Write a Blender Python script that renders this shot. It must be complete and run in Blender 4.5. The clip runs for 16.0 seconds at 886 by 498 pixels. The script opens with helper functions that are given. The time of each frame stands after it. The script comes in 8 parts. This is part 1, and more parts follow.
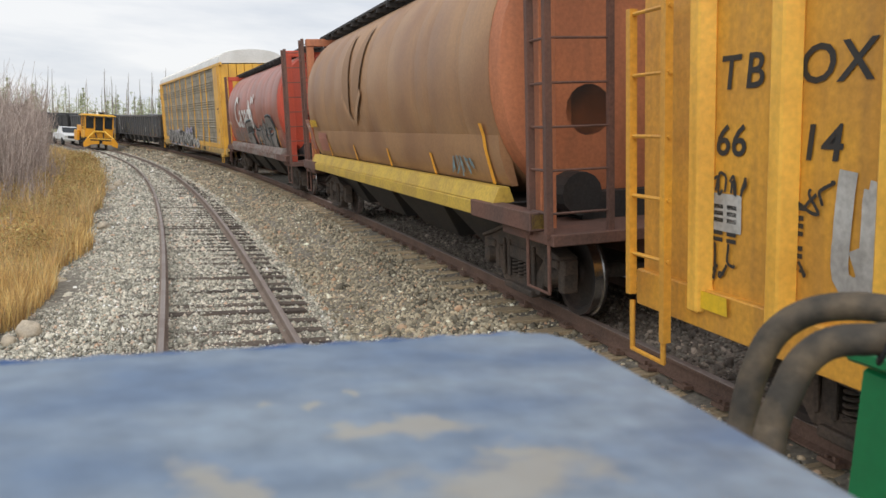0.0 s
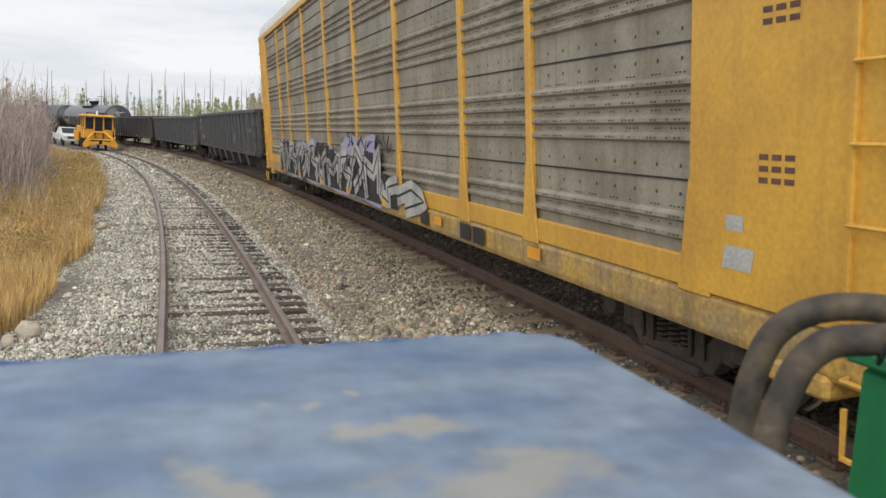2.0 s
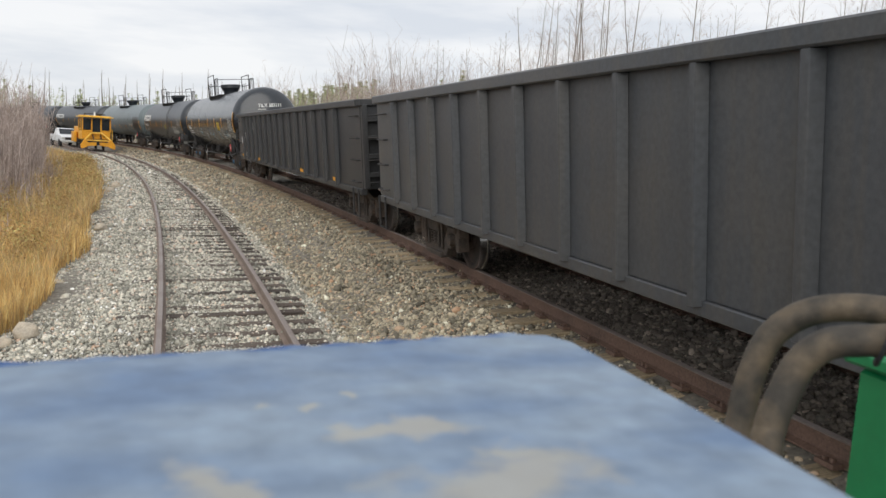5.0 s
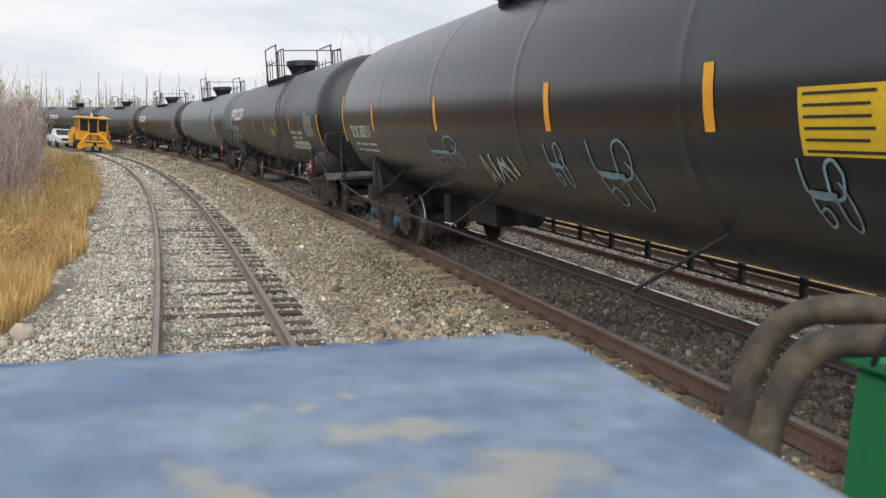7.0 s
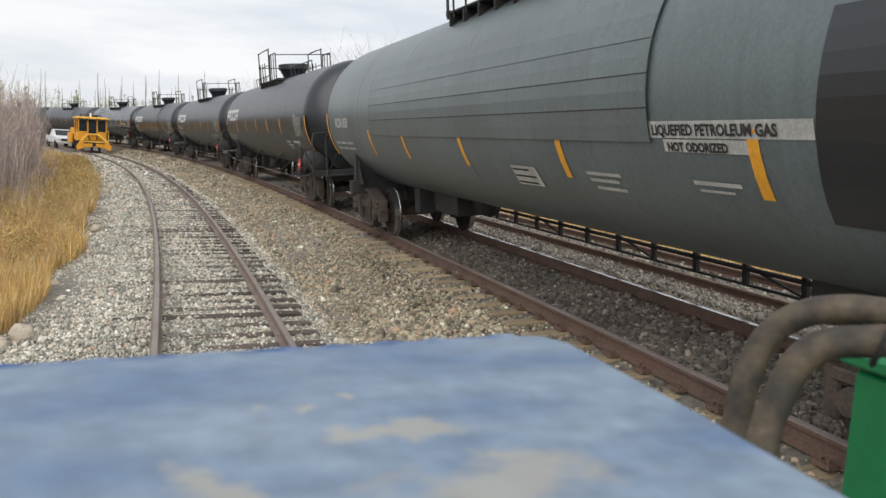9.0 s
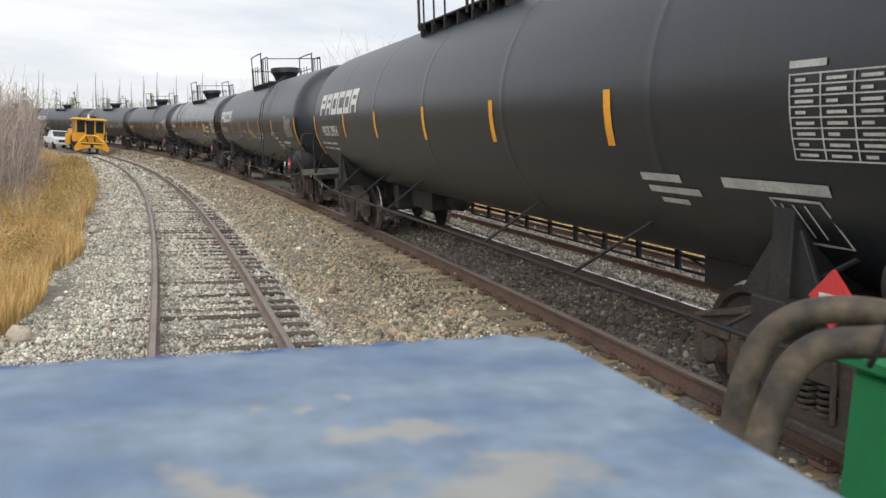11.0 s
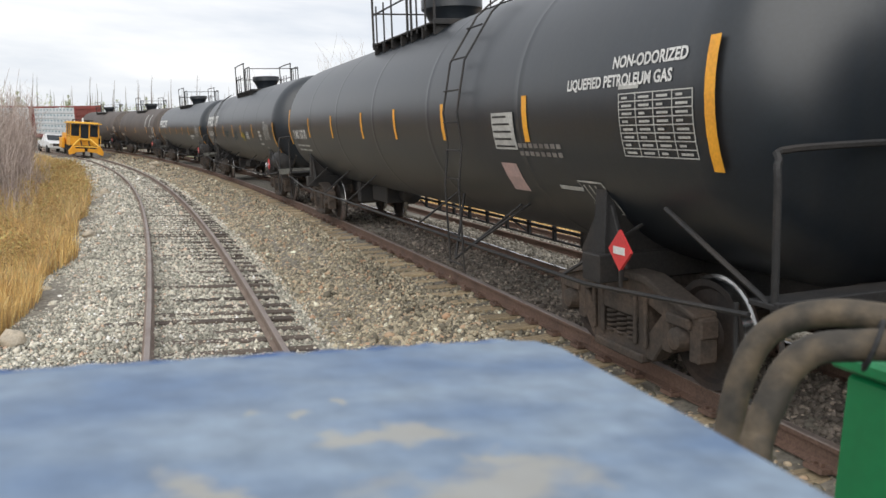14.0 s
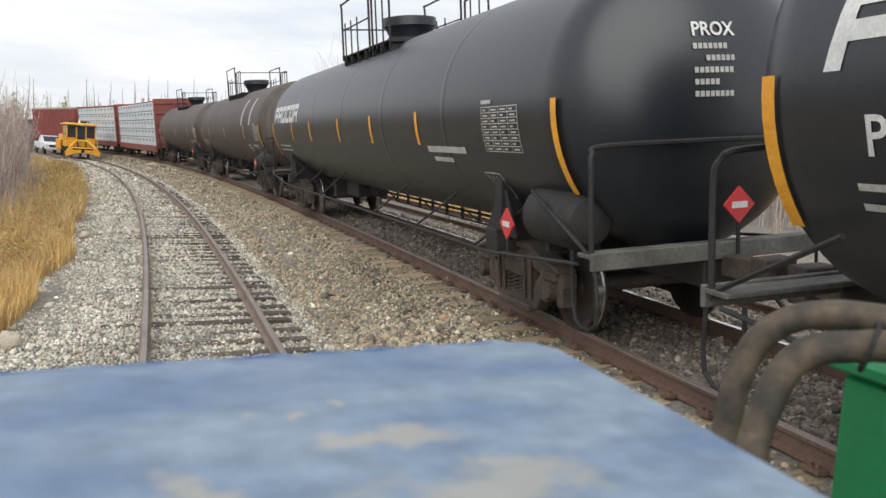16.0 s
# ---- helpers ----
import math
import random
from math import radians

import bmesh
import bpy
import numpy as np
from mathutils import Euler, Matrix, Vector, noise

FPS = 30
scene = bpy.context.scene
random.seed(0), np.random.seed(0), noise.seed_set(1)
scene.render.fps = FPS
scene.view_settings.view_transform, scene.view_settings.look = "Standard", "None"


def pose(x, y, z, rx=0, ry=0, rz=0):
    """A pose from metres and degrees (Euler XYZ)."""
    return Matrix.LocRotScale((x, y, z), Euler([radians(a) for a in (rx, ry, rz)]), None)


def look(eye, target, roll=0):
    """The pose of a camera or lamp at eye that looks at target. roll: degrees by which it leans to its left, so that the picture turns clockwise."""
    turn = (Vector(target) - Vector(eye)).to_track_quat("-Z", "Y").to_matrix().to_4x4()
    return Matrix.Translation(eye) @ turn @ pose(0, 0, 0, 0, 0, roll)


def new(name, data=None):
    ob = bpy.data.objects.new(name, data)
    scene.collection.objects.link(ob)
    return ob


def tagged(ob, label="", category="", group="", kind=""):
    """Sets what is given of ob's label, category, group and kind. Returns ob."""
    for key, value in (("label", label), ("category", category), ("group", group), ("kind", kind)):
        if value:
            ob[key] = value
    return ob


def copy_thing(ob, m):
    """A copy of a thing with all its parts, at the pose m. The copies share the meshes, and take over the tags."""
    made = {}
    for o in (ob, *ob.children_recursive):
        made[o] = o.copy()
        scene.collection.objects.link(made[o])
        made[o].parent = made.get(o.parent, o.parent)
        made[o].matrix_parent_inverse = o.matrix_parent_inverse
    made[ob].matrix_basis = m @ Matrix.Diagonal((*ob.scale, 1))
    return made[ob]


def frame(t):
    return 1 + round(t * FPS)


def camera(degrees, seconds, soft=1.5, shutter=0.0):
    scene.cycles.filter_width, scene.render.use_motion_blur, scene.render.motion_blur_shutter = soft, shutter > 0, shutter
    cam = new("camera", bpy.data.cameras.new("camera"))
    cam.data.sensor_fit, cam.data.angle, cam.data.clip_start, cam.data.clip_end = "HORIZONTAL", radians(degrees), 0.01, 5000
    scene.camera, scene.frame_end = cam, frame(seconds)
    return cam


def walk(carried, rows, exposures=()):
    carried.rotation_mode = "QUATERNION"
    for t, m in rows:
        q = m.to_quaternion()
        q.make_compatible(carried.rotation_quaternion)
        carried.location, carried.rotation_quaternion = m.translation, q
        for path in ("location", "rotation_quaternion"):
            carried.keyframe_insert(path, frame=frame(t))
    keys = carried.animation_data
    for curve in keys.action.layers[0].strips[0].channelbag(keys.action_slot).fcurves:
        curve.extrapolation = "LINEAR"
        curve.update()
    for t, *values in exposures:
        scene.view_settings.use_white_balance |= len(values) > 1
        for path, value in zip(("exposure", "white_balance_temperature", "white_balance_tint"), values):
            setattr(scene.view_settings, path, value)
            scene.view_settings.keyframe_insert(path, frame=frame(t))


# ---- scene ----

# ---------------------------------------------------------------- camera
cam = camera(56.8, 16.0)
cam.data.dof.use_dof = True
cam.data.dof.focus_distance = 22.0
cam.data.dof.aperture_fstop = 8.0
EYE = Vector((0.0, 0.0, 2.401))


def aim(pitch, yaw):
    p, y = radians(pitch), radians(yaw)
    way = Vector((math.sin(y) * math.cos(p), math.cos(y) * math.cos(p), -math.sin(p)))
    return look(EYE, EYE + way, 3.346)


walk(cam, [(t, aim(p, y)) for t, p, y in (
    (0.0, 7.36, 17.365), (1.5, 7.34, 17.372), (3.0, 7.302, 17.412), (4.0, 7.29, 17.43), (5.2, 7.24, 17.55), (6.5, 7.20, 17.68),
    (7.5, 7.155, 17.72), (9.0, 7.145, 17.755), (10.2, 7.09, 17.83), (11.5, 7.04, 17.91), (12.5, 7.0, 17.97), (13.0, 6.94, 18.04),
    (13.5, 6.845, 18.125), (14.0, 6.775, 18.215), (14.5, 6.725, 18.28), (15.0, 6.715, 18.325), (16.0, 6.675, 18.41))],
     exposures=((0.0, 0.16), (6.5, 0.16), (9.0, 0.21), (12.5, 0.28), (16.0, 0.32)))

# ---------------------------------------------------------------- light
SUN_UP, SUN_AZ = radians(38), radians(205)
world = bpy.data.worlds.new("overcast_sky")
scene.world = world
world.use_nodes = True
wn, wl = world.node_tree.nodes, world.node_tree.links
wn.clear()
w_out = wn.new("ShaderNodeOutputWorld")
w_bg = wn.new("ShaderNodeBackground")
w_sky = wn.new("ShaderNodeTexSky")
w_sky.sky_type, w_sky.sun_disc, w_sky.sun_elevation, w_sky.sun_rotation = "NISHITA", False, SUN_UP, SUN_AZ
w_co = wn.new("ShaderNodeTexCoord")
w_map = wn.new("ShaderNodeMapping")
w_map.inputs["Scale"].default_value = (1.6, 1.6, 9.0)
w_noise = wn.new("ShaderNodeTexNoise")
w_noise.inputs["Scale"].default_value, w_noise.inputs["Detail"].default_value, w_noise.inputs["Roughness"].default_value = 2.1, 6.0, 0.55
w_ramp = wn.new("ShaderNodeValToRGB")
w_ramp.color_ramp.elements[0].position, w_ramp.color_ramp.elements[0].color = 0.38, (0.69, 0.725, 0.785, 1)
w_ramp.color_ramp.elements[1].position, w_ramp.color_ramp.elements[1].color = 0.62, (0.895, 0.90, 0.915, 1)
w_dim = wn.new("ShaderNodeMix")
w_dim.data_type, w_dim.blend_type = "RGBA", "MULTIPLY"
w_dim.inputs[0].default_value = 1.0
w_dim.inputs[7].default_value = (0.10, 0.10, 0.10, 1)
w_mix = wn.new("ShaderNodeMix")
w_mix.data_type = "RGBA"
w_mix.inputs[0].default_value = 0.93
wl.new(w_co.outputs["Generated"], w_map.inputs["Vector"])
wl.new(w_map.outputs["Vector"], w_noise.inputs["Vector"])
wl.new(w_noise.outputs["Fac"], w_ramp.inputs["Fac"])
wl.new(w_sky.outputs["Color"], w_dim.inputs[6])
wl.new(w_dim.outputs[2], w_mix.inputs[6])
wl.new(w_ramp.outputs["Color"], w_mix.inputs[7])
wl.new(w_mix.outputs[2], w_bg.inputs["Color"])
w_bg.inputs["Strength"].default_value = 0.95
wl.new(w_bg.outputs["Background"], w_out.inputs["Surface"])

sun_data = bpy.data.lights.new("sun", "SUN")
sun_data.energy, sun_data.angle, sun_data.color = 1.8, radians(75), (1.0, 0.96, 0.9)
sun = new("sun", sun_data)
sun_dir = Vector((math.sin(SUN_AZ) * math.cos(SUN_UP), math.cos(SUN_AZ) * math.cos(SUN_UP), math.sin(SUN_UP)))
sun.matrix_world = look(sun_dir * 60, (0, 0, 0))

# ---------------------------------------------------------------- materials


def material(name, colour, rough=0.7, metal=0.0, second=None, scale=3.0, amount=0.5, fine=60.0, fine_amount=0.25, bump=0.15, bump_scale=90.0,
             stretch=(1, 1, 1), spec=0.5, contrast=(0.42, 0.62), island=0.0, objrand=0.0, streak=0.0, streak_colour=(0.2, 0.17, 0.14)):
    """A painted, rusty, stony or woody surface: two colours in large patches, a fine grain, streaks and a small relief."""
    m = bpy.data.materials.new(name)
    m.use_nodes = True
    n, l = m.node_tree.nodes, m.node_tree.links
    b = n["Principled BSDF"]
    b.inputs["Roughness"].default_value, b.inputs["Metallic"].default_value = rough, metal
    b.inputs["Specular IOR Level"].default_value = spec
    co = n.new("ShaderNodeTexCoord")
    mp = n.new("ShaderNodeMapping")
    mp.inputs["Scale"].default_value = stretch
    l.new(co.outputs["Object"], mp.inputs["Vector"])
    big, small = n.new("ShaderNodeTexNoise"), n.new("ShaderNodeTexNoise")
    big.inputs["Scale"].default_value, big.inputs["Detail"].default_value = scale, 5
    small.inputs["Scale"].default_value, small.inputs["Detail"].default_value = fine, 3
    l.new(mp.outputs["Vector"], big.inputs["Vector"])
    l.new(co.outputs["Object"], small.inputs["Vector"])
    ramp = n.new("ShaderNodeMapRange")
    ramp.inputs[1].default_value, ramp.inputs[2].default_value = contrast
    ramp.inputs[4].default_value = amount
    l.new(big.outputs["Fac"], ramp.inputs[0])
    mix = n.new("ShaderNodeMix")
    mix.data_type = "RGBA"
    mix.inputs[6].default_value = (*colour, 1)
    mix.inputs[7].default_value = (*(second or [c * 0.6 for c in colour]), 1)
    l.new(ramp.outputs[0], mix.inputs[0])
    last = mix.outputs[2]
    if streak:
        smap = n.new("ShaderNodeMapping")
        smap.inputs["Scale"].default_value = (5.0, 5.0, 0.25)
        l.new(co.outputs["Object"], smap.inputs["Vector"])
        sn = n.new("ShaderNodeTexNoise")
        sn.inputs["Scale"].default_value, sn.inputs["Detail"].default_value = 1.6, 6
        l.new(smap.outputs["Vector"], sn.inputs["Vector"])
        sr = n.new("ShaderNodeMapRange")
        sr.inputs[1].default_value, sr.inputs[2].default_value, sr.inputs[4].default_value = 0.48, 0.72, streak
        l.new(sn.outputs["Fac"], sr.inputs[0])
        sm = n.new("ShaderNodeMix")
        sm.data_type = "RGBA"
        l.new(sr.outputs[0], sm.inputs[0])
        l.new(last, sm.inputs[6])
        sm.inputs[7].default_value = (*streak_colour, 1)
        last = sm.outputs[2]
    hsv = n.new("ShaderNodeHueSaturation")
    vr = n.new("ShaderNodeMapRange")
    vr.inputs[1].default_value, vr.inputs[2].default_value = 0.25, 0.75
    vr.inputs[3].default_value, vr.inputs[4].default_value = 1 - fine_amount, 1 + fine_amount
    l.new(small.outputs["Fac"], vr.inputs[0])
    value = vr.outputs[0]
    for strength, node, socket in ((island, "ShaderNodeNewGeometry", "Random Per Island"), (objrand, "ShaderNodeObjectInfo", "Random")):
        if strength:
            g = n.new(node)
            r = n.new("ShaderNodeMapRange")
            r.inputs[3].default_value, r.inputs[4].default_value = 1 - strength, 1 + strength
            l.new(g.outputs[socket], r.inputs[0])
            mu = n.new("ShaderNodeMath")
            mu.operation = "MULTIPLY"
            l.new(value, mu.inputs[0])
            l.new(r.outputs[0], mu.inputs[1])
            value = mu.outputs[0]
    l.new(value, hsv.inputs["Value"])
    l.new(last, hsv.inputs["Color"])
    l.new(hsv.outputs["Color"], b.inputs["Base Color"])
    if bump:
        bn = n.new("ShaderNodeTexNoise")
        bn.inputs["Scale"].default_value, bn.inputs["Detail"].default_value = bump_scale, 4
        l.new(co.outputs["Object"], bn.inputs["Vector"])
        bp = n.new("ShaderNodeBump")
        bp.inputs["Strength"].default_value, bp.inputs["Distance"].default_value = bump, 0.02
        l.new(bn.outputs["Fac"], bp.inputs["Height"])
        l.new(bp.outputs["Normal"], b.inputs["Normal"])
    return m


def stone_colours(name, stops, rough=0.9, rand="island"):
    """Loose stones: every stone takes a tone of its own from the stops."""
    m = bpy.data.materials.new(name)
    m.use_nodes = True
    n, l = m.node_tree.nodes, m.node_tree.links
    b = n["Principled BSDF"]
    b.inputs["Roughness"].default_value = rough
    b.inputs["Specular IOR Level"].default_value = 0.25
    g = n.new("ShaderNodeNewGeometry")
    ramp = n.new("ShaderNodeValToRGB")
    e = ramp.color_ramp.elements
    while len(e) < len(stops):
        e.new(0.5)
    for k, (p, c) in enumerate(stops):
        e[k].position, e[k].color = p, (*c, 1)
    l.new(g.outputs["Random Per Island"], ramp.inputs["Fac"])
    co = n.new("ShaderNodeTexCoord")
    noise_a = n.new("ShaderNodeTexNoise")
    noise_a.inputs["Scale"].default_value = 1.1
    noise_b = n.new("ShaderNodeTexNoise")
    noise_b.inputs["Scale"].default_value = 70.0
    l.new(co.outputs["Object"], noise_a.inputs["Vector"])
    l.new(co.outputs["Object"], noise_b.inputs["Vector"])
    add = n.new("ShaderNodeMath")
    l.new(noise_a.outputs["Fac"], add.inputs[0])
    l.new(noise_b.outputs["Fac"], add.inputs[1])
    mr = n.new("ShaderNodeMapRange")
    mr.inputs[1].default_value, mr.inputs[2].default_value, mr.inputs[3].default_value, mr.inputs[4].default_value = 0.6, 1.4, 0.62, 1.38
    l.new(add.outputs[0], mr.inputs[0])
    hsv = n.new("ShaderNodeHueSaturation")
    l.new(mr.outputs[0], hsv.inputs["Value"])
    l.new(ramp.outputs["Color"], hsv.inputs["Color"])
    l.new(hsv.outputs["Color"], b.inputs["Base Color"])
    return m


M = {}
M["ground"] = material("ground_soil", (0.215, 0.195, 0.16), 0.95, second=(0.145, 0.13, 0.107), scale=0.35, amount=0.8, fine=14, fine_amount=0.5, bump=0.9, bump_scale=14)
M["stone"] = stone_colours("ballast_stone", ((0.0, (0.122, 0.110, 0.087)), (0.30, (0.239, 0.214, 0.159)), (0.55, (0.368, 0.323, 0.235)), (0.80, (0.502, 0.440, 0.319)), (0.93, (0.467, 0.294, 0.185)), (0.97, (0.607, 0.552, 0.426)), (1.0, (0.828, 0.822, 0.672))))
M["stone_far"] = stone_colours("weathered_stone", ((0.0, (0.11, 0.10, 0.082)), (0.5, (0.21, 0.19, 0.155)), (0.85, (0.33, 0.295, 0.24)), (1.0, (0.5, 0.46, 0.39))))
M["stone_grey"] = stone_colours("siding_stone", ((0.0, (0.195, 0.191, 0.163)), (0.35, (0.377, 0.370, 0.312)), (0.65, (0.559, 0.533, 0.448)), (0.87, (0.741, 0.689, 0.585)), (0.93, (0.572, 0.403, 0.293)), (0.97, (0.780, 0.741, 0.650)), (1.0, (0.900, 0.900, 0.900))))
M["stone_dark"] = stone_colours("dark_bed_stone", ((0.0, (0.079, 0.067, 0.058)), (0.5, (0.149, 0.128, 0.109)), (0.9, (0.245, 0.208, 0.174)), (1.0, (0.420, 0.352, 0.290))))
M["rail"] = material("rail_rust", (0.155, 0.095, 0.07), 0.8, second=(0.10, 0.065, 0.05), scale=2.0, amount=0.7, fine=40, fine_amount=0.3, bump=0.2)
M["rail_old"] = material("rail_weathered", (0.24, 0.185, 0.15), 0.8, second=(0.16, 0.115, 0.09), scale=2.0, amount=0.7, fine=40, fine_amount=0.3, bump=0.2)
M["rail_top"] = material("rail_worn_top", (0.30, 0.25, 0.225), 0.5, 0.55, second=(0.22, 0.165, 0.14), scale=1.5, amount=0.7, fine=30, fine_amount=0.15, bump=0.03)
M["rail_shine"] = material("rail_polished", (0.62, 0.62, 0.62), 0.22, 1.0, second=(0.5, 0.49, 0.48), scale=1.0, amount=0.4, fine=30, fine_amount=0.08, bump=0.0)
M["tie_old"] = material("tie_old_wood", (0.115, 0.09, 0.072), 0.95, second=(0.065, 0.052, 0.045), scale=4, amount=0.9, fine=50, fine_amount=0.35, bump=0.6, stretch=(0.5, 6, 6), objrand=0.35)
M["tie_pale"] = material("tie_pale", (0.40, 0.315, 0.20), 0.9, second=(0.22, 0.17, 0.11), scale=3, amount=0.8, fine=40, fine_amount=0.25, bump=0.4, stretch=(0.6, 6, 6), objrand=0.22)
M["steel_dark"] = material("dark_steel", (0.024, 0.024, 0.025), 0.65, 0.2, second=(0.042, 0.036, 0.032), scale=2.5, amount=0.7, fine=40, fine_amount=0.3, bump=0.15)
M["truck_iron"] = material("truck_iron", (0.056, 0.046, 0.039), 0.8, 0.05, second=(0.108, 0.077, 0.057), scale=3, amount=0.7, fine=30, fine_amount=0.35, bump=0.3)
M["wheel"] = material("wheel_iron", (0.042, 0.037, 0.035), 0.7, 0.4, second=(0.075, 0.052, 0.042), scale=3, amount=0.6, fine=30, fine_amount=0.25, bump=0.15)
M["tread"] = M["rail_shine"]
M["tank_black"] = material("tank_black_paint", (0.0095, 0.0145, 0.021), 0.36, second=(0.014, 0.018, 0.022), scale=0.7, amount=0.8, fine=30, fine_amount=0.2, bump=0.03, bump_scale=5, spec=0.74, streak=0.3, streak_colour=(0.024, 0.026, 0.028))
M["tank_gloss"] = material("tank_gloss_black", (0.008, 0.013, 0.019), 0.24, second=(0.013, 0.0155, 0.019), scale=0.6, amount=0.7, fine=30, fine_amount=0.2, bump=0.025, bump_scale=5, spec=0.85, streak=0.3, streak_colour=(0.034, 0.027, 0.022))
M["tank_grey"] = material("tank_grey_green", (0.128, 0.158, 0.165), 0.38, second=(0.10, 0.122, 0.127), scale=0.6, amount=0.7, fine=30, fine_amount=0.15, bump=0.05, bump_scale=6, streak=0.3, streak_colour=(0.07, 0.08, 0.08))
M["tank_brown"] = material("tank_brown_grime", (0.085, 0.068, 0.058), 0.6, second=(0.05, 0.043, 0.04), scale=0.8, amount=0.8, fine=30, fine_amount=0.25, bump=0.06, streak=0.5, streak_colour=(0.13, 0.10, 0.08))
M["deck_grey"] = material("deck_worn_grey", (0.15, 0.15, 0.135), 0.75, second=(0.08, 0.078, 0.07), scale=3, amount=0.8, fine=30, fine_amount=0.25, bump=0.1)
M["orange"] = material("reflective_orange", (0.86, 0.40, 0.03), 0.5, second=(0.70, 0.30, 0.03), scale=3, amount=0.6, fine=40, fine_amount=0.12, bump=0)
M["white"] = material("white_lettering", (0.72, 0.72, 0.70), 0.6, second=(0.55, 0.55, 0.53), scale=4, amount=0.7, fine=40, fine_amount=0.15, bump=0)
M["dull_white"] = material("dull_white_panel", (0.50, 0.50, 0.47), 0.65, second=(0.36, 0.36, 0.34), scale=4, amount=0.7, fine=40, fine_amount=0.2, bump=0)
M["placard_red"] = material("placard_red", (0.62, 0.05, 0.05), 0.5, second=(0.5, 0.05, 0.06), scale=5, amount=0.5, fine=40, fine_amount=0.1, bump=0)
M["sign_yellow"] = material("sign_yellow", (0.80, 0.52, 0.02), 0.5, second=(0.65, 0.42, 0.03), scale=4, amount=0.5, fine=40, fine_amount=0.1, bump=0)
M["hole_dark"] = material("dark_perforation", (0.075, 0.07, 0.06), 0.8, fine_amount=0.2, bump=0)
M["black_mark"] = material("black_lettering", (0.03, 0.03, 0.03), 0.6, fine_amount=0.1, bump=0)
M["yellow_car"] = material("boxcar_yellow", (0.72, 0.365, 0.042), 0.5, second=(0.56, 0.275, 0.045), scale=1.1, amount=0.8, fine=25, fine_amount=0.15, bump=0.08, bump_scale=30, streak=0.45, streak_colour=(0.36, 0.19, 0.05))
# Brighter copy of the boxcar yellow: highlight on the protruding posts put into colour.
M["yellow_lit"] = material("boxcar_lit_yellow", (0.88, 0.50, 0.075), 0.42, second=(0.72, 0.37, 0.05), scale=1.4, amount=0.7, fine=25, fine_amount=0.12, bump=0.05, streak=0.3, streak_colour=(0.45, 0.23, 0.05))
M["yellow_rack"] = material("rack_yellow", (0.74, 0.42, 0.06), 0.5, second=(0.58, 0.31, 0.055), scale=1.3, amount=0.7, fine=25, fine_amount=0.12, bump=0.05, streak=0.3, streak_colour=(0.40, 0.22, 0.06))
M["galv"] = material("galvanised_panel", (0.37, 0.335, 0.265), 0.6, 0.15, second=(0.235, 0.21, 0.155), scale=1.5, amount=0.8, fine=30, fine_amount=0.15, bump=0.05, streak=0.5, streak_colour=(0.17, 0.145, 0.10))
M["roof_white"] = material("rack_roof", (0.70, 0.70, 0.68), 0.5, 0.2, second=(0.55, 0.55, 0.52), scale=1.2, amount=0.6, fine=30, fine_amount=0.1, bump=0.03)
M["tan"] = material("hopper_tan_paint", (0.385, 0.22, 0.108), 0.5, second=(0.275, 0.145, 0.077), scale=0.7, amount=0.9, fine=25, fine_amount=0.12, bump=0.06, streak=0.3, streak_colour=(0.25, 0.145, 0.09))
M["orange_rust"] = material("hopper_end_rust", (0.50, 0.185, 0.085), 0.6, second=(0.40, 0.15, 0.075), scale=1.0, amount=0.7, fine=25, fine_amount=0.15, bump=0.06, streak=0.4, streak_colour=(0.25, 0.11, 0.06))
M["brown_frame"] = material("hopper_brown_frame", (0.15, 0.075, 0.055), 0.75, second=(0.10, 0.06, 0.05), scale=2, amount=0.8, fine=30, fine_amount=0.25, bump=0.1)
M["sill_yellow"] = material("sill_yellow", (0.56, 0.385, 0.06), 0.7, second=(0.42, 0.28, 0.06), scale=2, amount=0.8, fine=25, fine_amount=0.2, bump=0.05)
M["maroon"] = material("hopper_maroon", (0.40, 0.145, 0.105), 0.40, second=(0.26, 0.105, 0.08), scale=0.8, amount=0.8, fine=25, fine_amount=0.12, bump=0.05, streak=0.5, streak_colour=(0.22, 0.11, 0.08))
M["red_end"] = material("hopper_red_end", (0.55, 0.075, 0.035), 0.55, second=(0.42, 0.075, 0.045), scale=1, amount=0.6, fine=25, fine_amount=0.12, bump=0.05, streak=0.3, streak_colour=(0.30, 0.07, 0.045))
M["sill_grey"] = material("sill_weathered", (0.235, 0.20, 0.18), 0.75, second=(0.18, 0.10, 0.08), scale=2.2, amount=0.9, fine=25, fine_amount=0.25, bump=0.08)
M["gondola"] = material("gondola_black_paint", (0.056, 0.061, 0.068), 0.42, second=(0.072, 0.071, 0.070), scale=0.8, amount=0.8, fine=25, fine_amount=0.2, bump=0.06, streak=0.45, streak_colour=(0.085, 0.075, 0.062))
M["gondola_dark"] = material("gondola_sooty_paint", (0.024, 0.026, 0.029), 0.45, second=(0.034, 0.034, 0.034), scale=0.8, amount=0.8, fine=25, fine_amount=0.2, bump=0.06, streak=0.4, streak_colour=(0.045, 0.042, 0.038))
M["rust_patch"] = material("rust_patch", (0.24, 0.09, 0.035), 0.85, second=(0.15, 0.07, 0.04), scale=4, amount=0.9, fine=30, fine_amount=0.3, bump=0.2)
M["graf_grey"] = material("graffiti_grey", (0.22, 0.205, 0.19), 0.6, second=(0.15, 0.135, 0.125), scale=2, amount=0.9, fine=25, fine_amount=0.15, bump=0)
